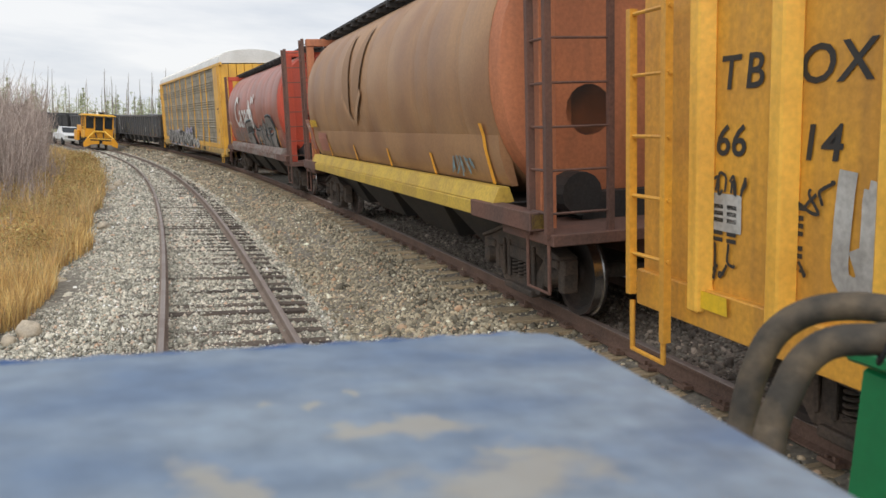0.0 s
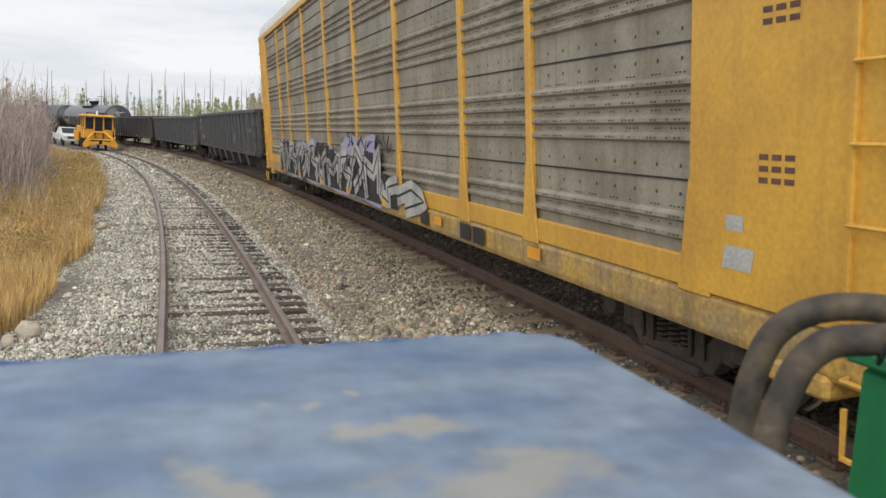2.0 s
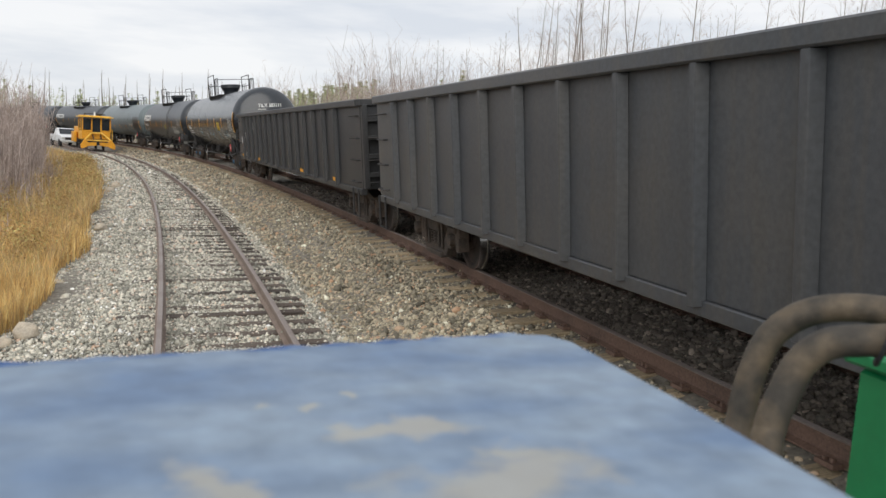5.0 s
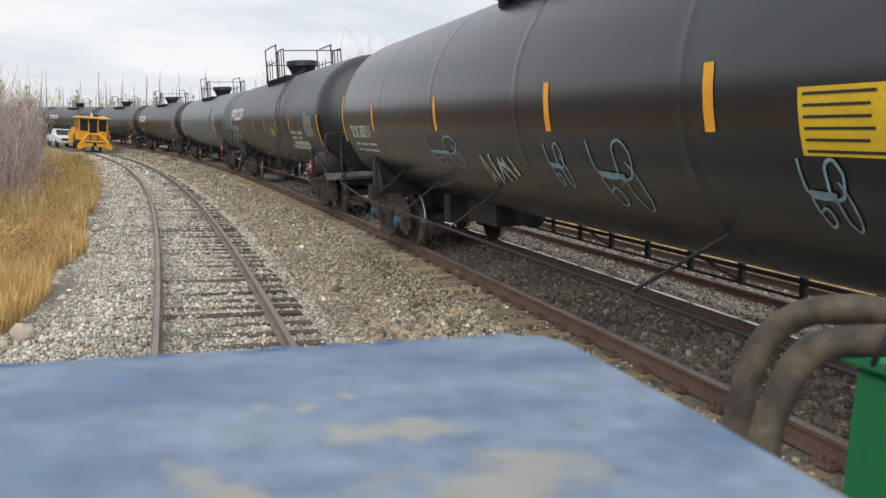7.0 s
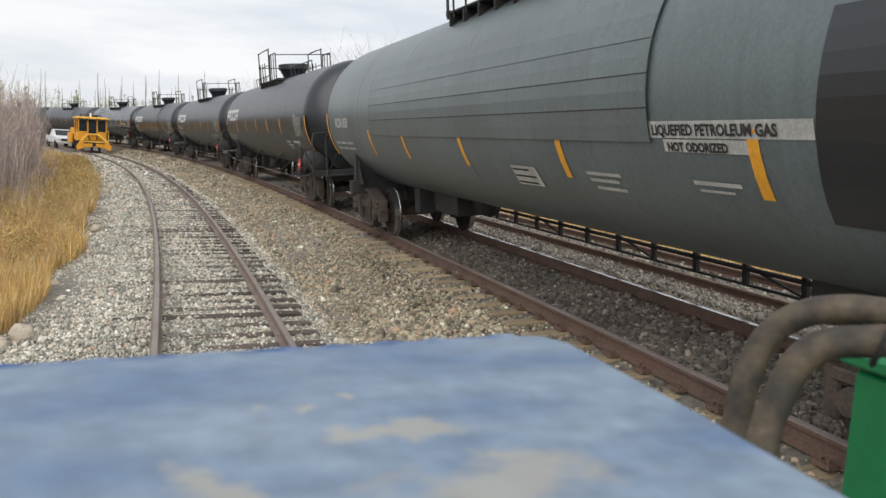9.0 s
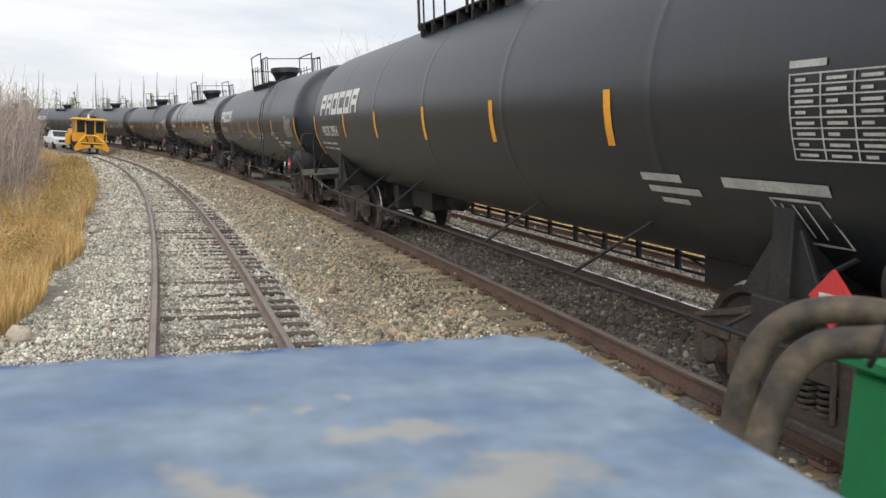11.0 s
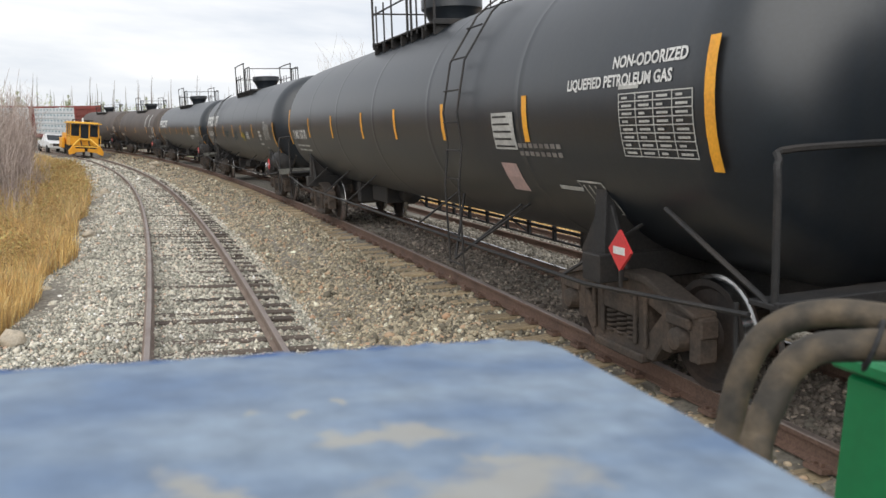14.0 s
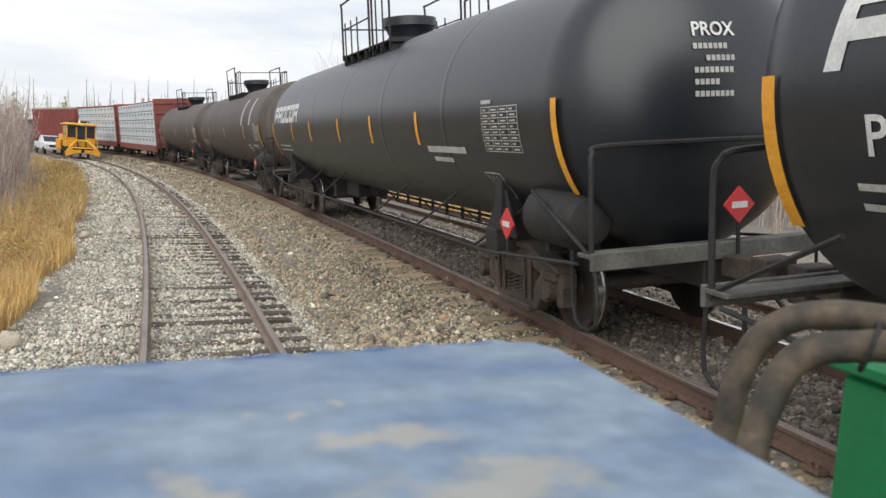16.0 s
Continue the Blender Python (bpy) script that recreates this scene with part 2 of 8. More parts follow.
M["graf_blue"] = material("graffiti_pale_blue", (0.24, 0.36, 0.41), 0.6, second=(0.11, 0.17, 0.20), scale=9, amount=0.7, fine=25, fine_amount=0.15, bump=0)
M["graf_teal"] = material("graffiti_teal", (0.02, 0.085, 0.095), 0.6, second=(0.016, 0.05, 0.058), scale=3, amount=0.7, fine=25, fine_amount=0.15, bump=0)
M["graf_white"] = material("graffiti_silver", (0.50, 0.50, 0.48), 0.55, second=(0.34, 0.33, 0.31), scale=2.5, amount=0.9, fine=25, fine_amount=0.2, bump=0)
M["graf_violet"] = material("graffiti_violet", (0.36, 0.34, 0.52), 0.6, second=(0.42, 0.40, 0.46), scale=2, amount=0.8, fine=25, fine_amount=0.15, bump=0)
M["graf_yellow"] = material("chalk_yellow", (0.42, 0.35, 0.06), 0.8, second=(0.28, 0.24, 0.06), scale=5, amount=0.8, fine=60, fine_amount=0.3, bump=0)
M["lumber"] = material("wrapped_lumber", (0.62, 0.64, 0.65), 0.5, second=(0.48, 0.52, 0.55), scale=1.2, amount=0.7, fine=20, fine_amount=0.12, bump=0.1, bump_scale=20)
M["rack_sill"] = material("rack_sill_grime", (0.56, 0.345, 0.075), 0.65, second=(0.33, 0.25, 0.14), scale=1.6, amount=0.8, fine=25, fine_amount=0.3, bump=0.08, streak=0.55, streak_colour=(0.16, 0.11, 0.06))
M["car_red"] = material("freight_red", (0.26, 0.06, 0.05), 0.65, second=(0.18, 0.055, 0.045), scale=1, amount=0.8, fine=25, fine_amount=0.15, bump=0.05, streak=0.3, streak_colour=(0.15, 0.07, 0.05))


# ---------------------------------------------------------------- mesh helpers
def box(bm, x0, x1, y0, y1, z0, z1, m=None):
    vs = [bm.verts.new((x, y, z)) for x in (x0, x1) for y in (y0, y1) for z in (z0, z1)]
    if m is not None:
        for v in vs:
            v.co = m @ v.co
    for a, b, c, d in ((0, 1, 3, 2), (4, 6, 7, 5), (0, 4, 5, 1), (2, 3, 7, 6), (0, 2, 6, 4), (1, 5, 7, 3)):
        bm.faces.new((vs[a], vs[b], vs[c], vs[d]))
    return vs


def rod(bm, points, r, seg=8, caps=True):
    """A round bar through the points."""
    pts = [Vector(p) for p in points]
    rings, up = [], None
    for i, p in enumerate(pts):
        d = (pts[min(i + 1, len(pts) - 1)] - pts[max(i - 1, 0)]).normalized()
        if up is None:
            up = Vector((0, 0, 1)) if abs(d.z) < 0.9 else Vector((1, 0, 0))
        a = d.cross(up).normalized()
        b = a.cross(d).normalized()
        up = b
        rr = r[i] if isinstance(r, (list, tuple)) else r
        rings.append([bm.verts.new(p + rr * (math.cos(2 * math.pi * k / seg) * a + math.sin(2 * math.pi * k / seg) * b)) for k in range(seg)])
    for r0, r1 in zip(rings, rings[1:]):
        for k in range(seg):
            bm.faces.new((r0[k], r0[(k + 1) % seg], r1[(k + 1) % seg], r1[k]))
    if caps:
        bm.faces.new(rings[0][::-1])
        bm.faces.new(rings[-1])


def lathe(bm, profile, seg=24, axis="Y", centre=(0, 0, 0), start=0.0):
    """Turns (along, radius) pairs round an axis through the centre."""
    c = Vector(centre)
    rings = []
    for a, r in profile:
        ring = []
        for k in range(seg):
            t = start + 2 * math.pi * k / seg
            u, v = r * math.cos(t), r * math.sin(t)
            p = {"Y": (u, a, v), "X": (a, u, v), "Z": (u, v, a)}[axis]
            ring.append(bm.verts.new(c + Vector(p)))
        rings.append(ring)
    for r0, r1 in zip(rings, rings[1:]):
        for k in range(seg):
            bm.faces.new((r0[k], r1[k], r1[(k + 1) % seg], r0[(k + 1) % seg]))
    bm.faces.new(rings[0])
    bm.faces.new(rings[-1][::-1])


def prism(bm, poly, a0, a1, axis="Y"):
    """Extrudes a closed outline: (x, z) along Y, or (y, z) along X, or (x, y) along Z."""
    def put(p, a):
        return {"Y": (p[0], a, p[1]), "X": (a, p[0], p[1]), "Z": (p[0], p[1], a)}[axis]
    v0, v1 = [bm.verts.new(put(p, a0)) for p in poly], [bm.verts.new(put(p, a1)) for p in poly]
    n = len(poly)
    for k in range(n):
        bm.faces.new((v0[k], v0[(k + 1) % n], v1[(k + 1) % n], v1[k]))
    bm.faces.new(v0[::-1])
    bm.faces.new(v1)


def finish(bm, name, mat, smooth=None, bevel=0.0):
    if bevel:
        bmesh.ops.bevel(bm, geom=bm.edges[:], offset=bevel, segments=1, affect="EDGES", clamp_overlap=True)
    bmesh.ops.recalc_face_normals(bm, faces=bm.faces)
    me = bpy.data.meshes.new(name)
    bm.to_mesh(me)
    bm.free()
    me.materials.append(mat)
    if smooth:
        me.shade_smooth()
        if smooth < 180:
            me.set_sharp_from_angle(angle=radians(smooth))
    return me


def part(name, bm, mat, parent, label="", smooth=None, bevel=0.0):
    ob = new(name, finish(bm, name, mat, smooth, bevel))
    ob.parent = parent
    if label:
        ob["label"] = label
    return ob


def link_part(name, me, parent, m=None, label=""):
    ob = new(name, me)
    ob.parent = parent
    if m is not None:
        ob.matrix_basis = m
    if label:
        ob["label"] = label
    return ob


def thing(name, label, category, group="", kind=""):
    return tagged(new(name), label, category, group, kind)


def raw_mesh(name, verts, faces, mat, smooth=False):
    """A mesh from numpy arrays; all faces have the same number of corners."""
    me = bpy.data.meshes.new(name)
    k = faces.shape[1]
    me.vertices.add(len(verts))
    me.vertices.foreach_set("co", np.asarray(verts, dtype=np.float32).ravel())
    me.loops.add(faces.size)
    me.loops.foreach_set("vertex_index", np.asarray(faces, dtype=np.int32).ravel())
    me.polygons.add(len(faces))
    me.polygons.foreach_set("loop_start", np.arange(0, faces.size, k, dtype=np.int32))
    me.update(calc_edges=True)
    me.materials.append(mat)
    if smooth:
        me.shade_smooth()
    return me


# ---------------------------------------------------------------- the line of the tracks
STEP = 0.25
S_ALL = np.arange(-420.0, 560.0, STEP)


def curvature(s):
    c = np.clip(s, -20, 90)
    k = 0.00196 + 0.00038 * c / 50 + 0.00077 * c * c / 2500
    k = np.where(s < -20, k * np.clip(1 + (s + 20) / 40, 0, 1), k)
    return np.where(s > 150, k * np.clip(1 - (s - 150) / 120, 0.15, 1), k)


_i0 = int(round(420 / STEP))
TH = np.cumsum(curvature(S_ALL)) * STEP
TH -= TH[_i0]
CX, CY = np.cumsum(-np.sin(TH)) * STEP, np.cumsum(np.cos(TH)) * STEP
CX, CY = CX - CX[_i0] + 0.565, CY - CY[_i0]
MAIN, MAIN_Z, CANT = 4.434, 0.673, 0.0966
SIDE_CANT = 0.028
THIRD, THIRD_Z = 8.75, 0.43


def on_line(s, l=0.0, z=0.0):
    th = float(np.interp(s, S_ALL, TH))
    return Vector((float(np.interp(s, S_ALL, CX)) + l * math.cos(th), float(np.interp(s, S_ALL, CY)) + l * math.sin(th), z))


def heading(s):
    return float(np.interp(s, S_ALL, TH))


def line_arrays(s, l):
    th = np.interp(s, S_ALL, TH)
    return np.interp(s, S_ALL, CX) + l * np.cos(th), np.interp(s, S_ALL, CY) + l * np.sin(th)


PROFILE = ((-400, -1.2), (-60, -0.9), (-14, -0.55), (-4, -0.52), (-2.9, -0.45), (-2.2, -0.33), (-1.5, -0.215), (-1.25, -0.205), (1.3, -0.175), (1.7, -0.17), (2.1, -0.10),
           (2.55, 0.08), (2.95, 0.30), (3.1, 0.325), (3.62, 0.375), (3.8, 0.455), (5.05, 0.575), (5.3, 0.53), (5.8, 0.56), (6.15, 0.55), (6.9, 0.32), (7.3, 0.26), (10.2, 0.26), (10.6, 0.2), (11.8, -0.35), (14, -0.6), (60, -0.8), (400, -1.2))
PL, PZ = np.array([p[0] for p in PROFILE], float), np.array([p[1] for p in PROFILE], float)


def height(l):
    return np.interp(l, PL, PZ)

# ---------------------------------------------------------------- ground and tracks
def make_ground():
    xs = np.concatenate([[-3000, -1200, -600, -300, -160, -100, -70, -50], np.arange(-40, 16, 0.5), np.arange(16, 60, 2.0), [70, 100, 160, 300, 600, 1200, 3000]])
    ys = np.concatenate([[-3000, -1200, -600, -300, -150, -80, -40, -20], np.arange(-10, 60, 0.6), np.arange(60, 140, 1.5), [150, 170, 200, 260, 400, 700, 1400, 3000]])
    X, Y = np.meshgrid(xs, ys)
    x, y = X.ravel(), Y.ravel()
    sel = slice(_i0 - 240, _i0 + 900, 2)
    cx, cy, th = CX[sel], CY[sel], TH[sel]
    l = np.empty(len(x))
    for a in range(0, len(x), 4000):
        dx, dy = x[a:a + 4000, None] - cx, y[a:a + 4000, None] - cy
        i = np.argmin(dx * dx + dy * dy, 1)
        k = np.arange(len(i))
        side = dx[k, i] * np.cos(th[i]) + dy[k, i] * np.sin(th[i])
        far = np.hypot(dx[k, i], dy[k, i])
        l[a:a + 4000] = np.where(far > 60, np.sign(side) * far, side)
    z = height(l)
    rough = np.where((l < -2.2) | (l > 11), 0.10, 0.015)
    wob = np.array([noise.noise(Vector((p * 0.45, q * 0.45, 0.3))) for p, q in zip(x, y)])
    z = z + rough * wob
    nx, ny = len(xs), len(ys)
    idx = np.arange(nx * ny).reshape(ny, nx)
    faces = np.stack([idx[:-1, :-1].ravel(), idx[:-1, 1:].ravel(), idx[1:, 1:].ravel(), idx[1:, :-1].ravel()], 1)
    ob = new("ground", raw_mesh("ground", np.stack([x, y, z], 1), faces, M["ground"], True))
    tagged(ob, "gravelly railway ground with soil verges", "ground", kind="structure")


make_ground()


def rail_mesh(name, mat_body, mat_top, s0, s1, l, z, lean, step=1.0):
    """A rail: foot, web and head, swept along the line; the running surface has its own material."""
    sec = [(-0.07, -0.17), (-0.07, -0.158), (-0.012, -0.142), (-0.009, -0.05), (-0.036, -0.038), (-0.036, -0.008), (-0.027, 0.0),
           (0.027, 0.0), (0.036, -0.008), (0.036, -0.038), (0.009, -0.05), (0.012, -0.142), (0.07, -0.158), (0.07, -0.17)]
    ss = np.arange(s0, s1 + 0.01, step)
    n = len(sec)
    verts = []
    for s in ss:
        for u, w in sec:
            verts.append(on_line(s, l + u * math.cos(lean) - w * math.sin(lean), z + w * math.cos(lean) + u * math.sin(lean)))
    faces, mats = [], []
    for a in range(len(ss) - 1):
        for k in range(n):
            k2 = (k + 1) % n
            faces.append((a * n + k, a * n + k2, (a + 1) * n + k2, (a + 1) * n + k))
            mats.append(1 if k in (5, 6, 7) else 0)
    me = bpy.data.meshes.new(name)
    me.from_pydata([tuple(v) for v in verts], [], faces)
    me.materials.append(mat_body)
    me.materials.append(mat_top)
    me.polygons.foreach_set("material_index", mats)
    bm = bmesh.new()
    bm.from_mesh(me)
    bmesh.ops.recalc_face_normals(bm, faces=bm.faces)
    bm.to_mesh(me)
    bm.free()
    return me


def tie_mesh(name, mat, half, width, thick):
    bm = bmesh.new()
    box(bm, -half, half, -width / 2, width / 2, -thick, 0)
    bmesh.ops.subdivide_edges(bm, edges=[e for e in bm.edges if e.calc_length() > 1], cuts=3)
    for v in bm.verts:
        v.co += Vector((0.02 * noise.noise(v.co * 3), 0.012 * noise.noise(v.co * 5 + Vector((9, 0, 0))), 0.006 * noise.noise(v.co * 4)))
    return finish(bm, name, mat, bevel=0.012)


def make_track(name, label, l, z_near, cant, s0, s1, tie_mat, body, top, tie_s0, tie_s1, gap, half, clips, seed):
    rnd = random.Random(seed)
    t = thing(name, label, "railway track", kind="structure")
    for side in (-0.7525, 0.7525):
        z = z_near + (side + 0.7525) * cant
        ob = new("rail", rail_mesh("rail", body, M["rail_top"] if side < 0 and clips else top, s0, s1, l + side, z, cant))
        ob.parent = t
    meshes = [tie_mesh("tie", tie_mat, half, 0.22, 0.16) for _ in range(3)]
    count = int((tie_s1 - tie_s0) / gap)
    zc = z_near + 0.7525 * cant - 0.175
    lumps = bmesh.new()
    for k in range(count):
        s = tie_s0 + k * gap + rnd.uniform(-0.03, 0.03)
        p = on_line(s, l + rnd.uniform(-0.05, 0.05), zc + rnd.uniform(-0.012, 0.004) + (rnd.uniform(-0.02, 0.008) if clips else rnd.uniform(-0.026, 0.0)))
        m = Matrix.Translation(p) @ Matrix.Rotation(heading(s) + rnd.uniform(-0.02, 0.02), 4, "Z") @ Matrix.Rotation(-cant, 4, "Y")
        link_part("tie", meshes[k % 3], t, m)
        if clips and s < 60:
            for side in (-0.7525, 0.7525):
                for d in (-0.105, 0.105):
                    q = on_line(s, l + side + d, zc + side * cant + 0.03)
                    mm = Matrix.Translation(q) @ Matrix.Rotation(heading(s), 4, "Z")
                    box(lumps, -0.045, 0.045, -0.085, 0.085, -0.03, 0.004, mm)
                    box(lumps, -0.016, 0.016, -0.048, -0.020, 0.0, rnd.uniform(0.02, 0.045), mm)
                    if rnd.random() < 0.7:
                        box(lumps, -0.016, 0.016, 0.022, 0.048, 0.0, rnd.uniform(0.015, 0.04), mm)
    if clips:
        tagged(part("rail_fastenings", lumps, M["rail"], t, "rusty tie plates, spikes and rail anchors"), kind="stuff")
    else:
        lumps.free()
    return t


# ---------------------------------------------------------------- loose stones
def stone_shapes(seed, fine):
    """A few lumpy stones as arrays of corners and triangles."""
    shapes = []
    for k in range(8):
        bm = bmesh.new()
        if fine:
            bmesh.ops.create_icosphere(bm, subdivisions=1, radius=1.0)
        else:
            for v in ((1, 0, 0), (-1, 0, 0), (0, 1, 0), (0, -1, 0), (0, 0, 1), (0, 0, -0.7)):
                bm.verts.new(v)
            bm.verts.ensure_lookup_table()
            for a, b, c in ((0, 2, 4), (2, 1, 4), (1, 3, 4), (3, 0, 4), (2, 0, 5), (1, 2, 5), (3, 1, 5), (0, 3, 5)):
                bm.faces.new([bm.verts[i] for i in (a, b, c)])
        rs = np.random.RandomState(seed + k)
        bm.verts.ensure_lookup_table()
        bm.verts.index_update()
        v = np.array([w.co[:] for w in bm.verts])
        v = v * rs.uniform(0.72, 1.25, (len(v), 1)) * rs.uniform(0.65, 1.2, 3)
        f = np.array([[w.index for w in g.verts] for g in bm.faces])
        bm.free()
        shapes.append((v, f))
    return shapes


def scatter_stones(name, label, mat, zones, seed, lift=0.0, fine_to=11.5):
    """zones: (s0, s1, l0, l1, stones per square metre, size, spread)."""
    rs = np.random.RandomState(seed)
    coarse, fine = stone_shapes(seed, False), stone_shapes(seed + 50, True)
    vs, fs, base = [], [], 0
    for s0, s1, l0, l1, dens, size, spread in zones:
        n = int((s1 - s0) * (l1 - l0) * dens)
        s, l = rs.uniform(s0, s1, n), rs.uniform(l0, l1, n)
        x, y = line_arrays(s, l)
        z = height(l) + lift
        shapes = fine if s1 <= fine_to else coarse
        kind = rs.randint(0, len(shapes), n)
        r = size * np.exp(rs.normal(0, spread, n)) * 0.5
        a = rs.uniform(0, 2 * np.pi, (n, 3))
        for k, (v, f) in enumerate(shapes):
            i = np.where(kind == k)[0]
            if not len(i):
                continue
            ca, sa, cb, sb = np.cos(a[i, 0]), np.sin(a[i, 0]), np.cos(a[i, 1]), np.sin(a[i, 1])
            px, py, pz = v[:, 0][None] * r[i, None], v[:, 1][None] * r[i, None], v[:, 2][None] * r[i, None] * 0.8
            qy, qz = py * cb[:, None] - pz * sb[:, None], py * sb[:, None] + pz * cb[:, None]
            qx, qy = px * ca[:, None] - qy * sa[:, None], px * sa[:, None] + qy * ca[:, None]
            P = np.stack([qx + x[i, None], qy + y[i, None], qz + (z[i] + r[i] * rs.uniform(-0.25, 0.45, len(i)))[:, None]], 2)
            vs.append(P.reshape(-1, 3))
            fs.append((f[None] + (np.arange(len(i)) * len(v))[:, None, None]).reshape(-1, 3) + base)
            base += len(i) * len(v)
    ob = new(name, raw_mesh(name, np.concatenate(vs), np.concatenate(fs), mat))
    return tagged(ob, label, "gravel", kind="stuff")


# ---------------------------------------------------------------- rolling stock: trucks
def wheel_mesh():
    bm = bmesh.new()
    lathe(bm, [(-0.07, 0.06), (-0.07, 0.13), (-0.03, 0.16), (-0.025, 0.37), (-0.065, 0.40), (-0.068, 0.455), (0.03, 0.462), (0.036, 0.487), (0.066, 0.484), (0.068, 0.40), (0.03, 0.37),
               (0.025, 0.16), (0.06, 0.13), (0.06, 0.06)], 32, "X")
    me = finish(bm, "wheel", M["wheel"], 40)
    me.materials.append(M["rail_shine"])
    for p in me.polygons:
        c = p.center
        r = math.hypot(c.y, c.z)
        if r > 0.452 and c.x < 0.035:
            p.material_index = 1
    return me


def side_frame_mesh():
    """A heavy cast side frame: deep top chord, bottom chord, columns, pedestal jaws, flanges and brackets."""
    bm = bmesh.new()
    prism(bm, [(-1.16, 0.66), (-0.98, 0.72), (-0.70, 0.77), (-0.42, 0.86), (0.42, 0.86), (0.70, 0.77), (0.98, 0.72), (1.16, 0.66), (1.16, 0.50), (0.98, 0.54), (0.70, 0.57), (0.42, 0.67), (-0.42, 0.67), (-0.70, 0.57), (-0.98, 0.54), (-1.16, 0.50)], -0.085, 0.085, "X")
    prism(bm, [(-0.88, 0.62), (-0.62, 0.60), (-0.37, 0.30), (0.37, 0.30), (0.62, 0.60), (0.88, 0.62), (0.50, 0.16), (-0.50, 0.16)], -0.08, 0.08, "X")
    for y in (-0.35, 0.35):
        box(bm, -0.082, 0.082, y - 0.075, y + 0.075, 0.22, 0.76)
        box(bm, -0.125, -0.082, y - 0.10, y - 0.06, 0.26, 0.72)
        box(bm, -0.125, -0.082, y + 0.06, y + 0.10, 0.26, 0.72)
    for y in (-0.89, 0.89):
        box(bm, -0.09, 0.09, y - 0.25, y - 0.12, 0.30, 0.62)
        box(bm, -0.09, 0.09, y + 0.12, y + 0.25, 0.30, 0.62)
        box(bm, -0.12, 0.12, y - 0.16, y + 0.16, 0.56, 0.65)
    prism(bm, [(-1.12, 0.655), (-0.70, 0.765), (-0.42, 0.855), (0.42, 0.855), (0.70, 0.765), (1.12, 0.655), (1.12, 0.70), (0.70, 0.81), (0.42, 0.90), (-0.42, 0.90), (-0.70, 0.81), (-1.12, 0.70)], -0.13, 0.10, "X")
    box(bm, -0.11, 0.11, -0.29, 0.29, 0.50, 0.66)
    box(bm, -0.13, 0.13, -0.40, 0.40, 0.12, 0.20)
    return finish(bm, "side_frame", M["truck_iron"], bevel=0.014)


def spring_mesh():
    bm = bmesh.new()
    rod(bm, [(0.07 * math.cos(2 * math.pi * k / 10), 0.07 * math.sin(2 * math.pi * k / 10), 0.275 + 0.225 * k / 50) for k in range(51)], 0.013, 5)
    return finish(bm, "spring", M["truck_iron"], 60)


def cap_mesh(mat):
    bm = bmesh.new()
    lathe(bm, [(-0.16, 0.0001), (-0.16, 0.05), (-0.15, 0.085), (-0.09, 0.10), (0.0, 0.115)], 16, "X")
    return finish(bm, "bearing_cap", mat, 40)


def axle_mesh():
    bm = bmesh.new()
    rod(bm, [(-0.98, 0, 0), (0.98, 0, 0)], 0.085, 12)
    return finish(bm, "axle", M["truck_iron"], 40)


def bolster_mesh():
    bm = bmesh.new()
    box(bm, -1.0, 1.0, -0.2, 0.2, 0.42, 0.66)
    box(bm, -0.35, 0.35, -0.28, 0.28, 0.6, 0.80)
    for y in (-0.42, 0.42):
        box(bm, -0.85, 0.85, y - 0.05, y + 0.05, 0.38, 0.47)
        for x in (-0.76, 0.76):
            box(bm, x - 0.05, x + 0.05, y - 0.04 + (0.03 if y < 0 else -0.03), y + 0.04, 0.25, 0.55)
    return finish(bm, "truck", M["truck_iron"], bevel=0.012)


WHEEL, FRAME_SIDE, SPRING, AXLE, BOLSTER = wheel_mesh(), side_frame_mesh(), spring_mesh(), axle_mesh(), bolster_mesh()
M["cap_blue"] = material("bearing_cap_blue", (0.04, 0.12, 0.22), 0.6, second=(0.045, 0.06, 0.08), scale=9, amount=0.9, fine_amount=0.25, bump=0.05)
CAP_DARK, CAP_BLUE = cap_mesh(M["truck_iron"]), cap_mesh(M["cap_blue"])


def trucks(car, half, cap=None):
    """Two four-wheel trucks under a car, at plus and minus half."""
    for y in (-half, half):
        t = link_part("truck", BOLSTER, car, Matrix.Translation((0, y, 0)))
        for x, turn in ((-1.0, 0), (1.0, math.pi)):
            m = Matrix.Translation((x, 0, 0)) @ Matrix.Rotation(turn, 4, "Z")
            link_part("side_frame", FRAME_SIDE, t, m)
            for a in (-0.17, 0.0, 0.17):
                link_part("spring", SPRING, t, m @ Matrix.Translation((-0.03, a, 0)))
            for a in (-0.89, 0.89):
                link_part("bearing_cap", cap or CAP_DARK, t, Matrix.Translation((x, a, 0.46)) @ Matrix.Rotation(turn, 4, "Z"))
        for a in (-0.89, 0.89):
            link_part("axle", AXLE, t, Matrix.Translation((0, a, 0.46)))
            for x, turn in ((-0.7525, 0), (0.7525, math.pi)):
                link_part("wheel", WHEEL, t, Matrix.Translation((x, a, 0.46)) @ Matrix.Rotation(turn, 4, "Z"))


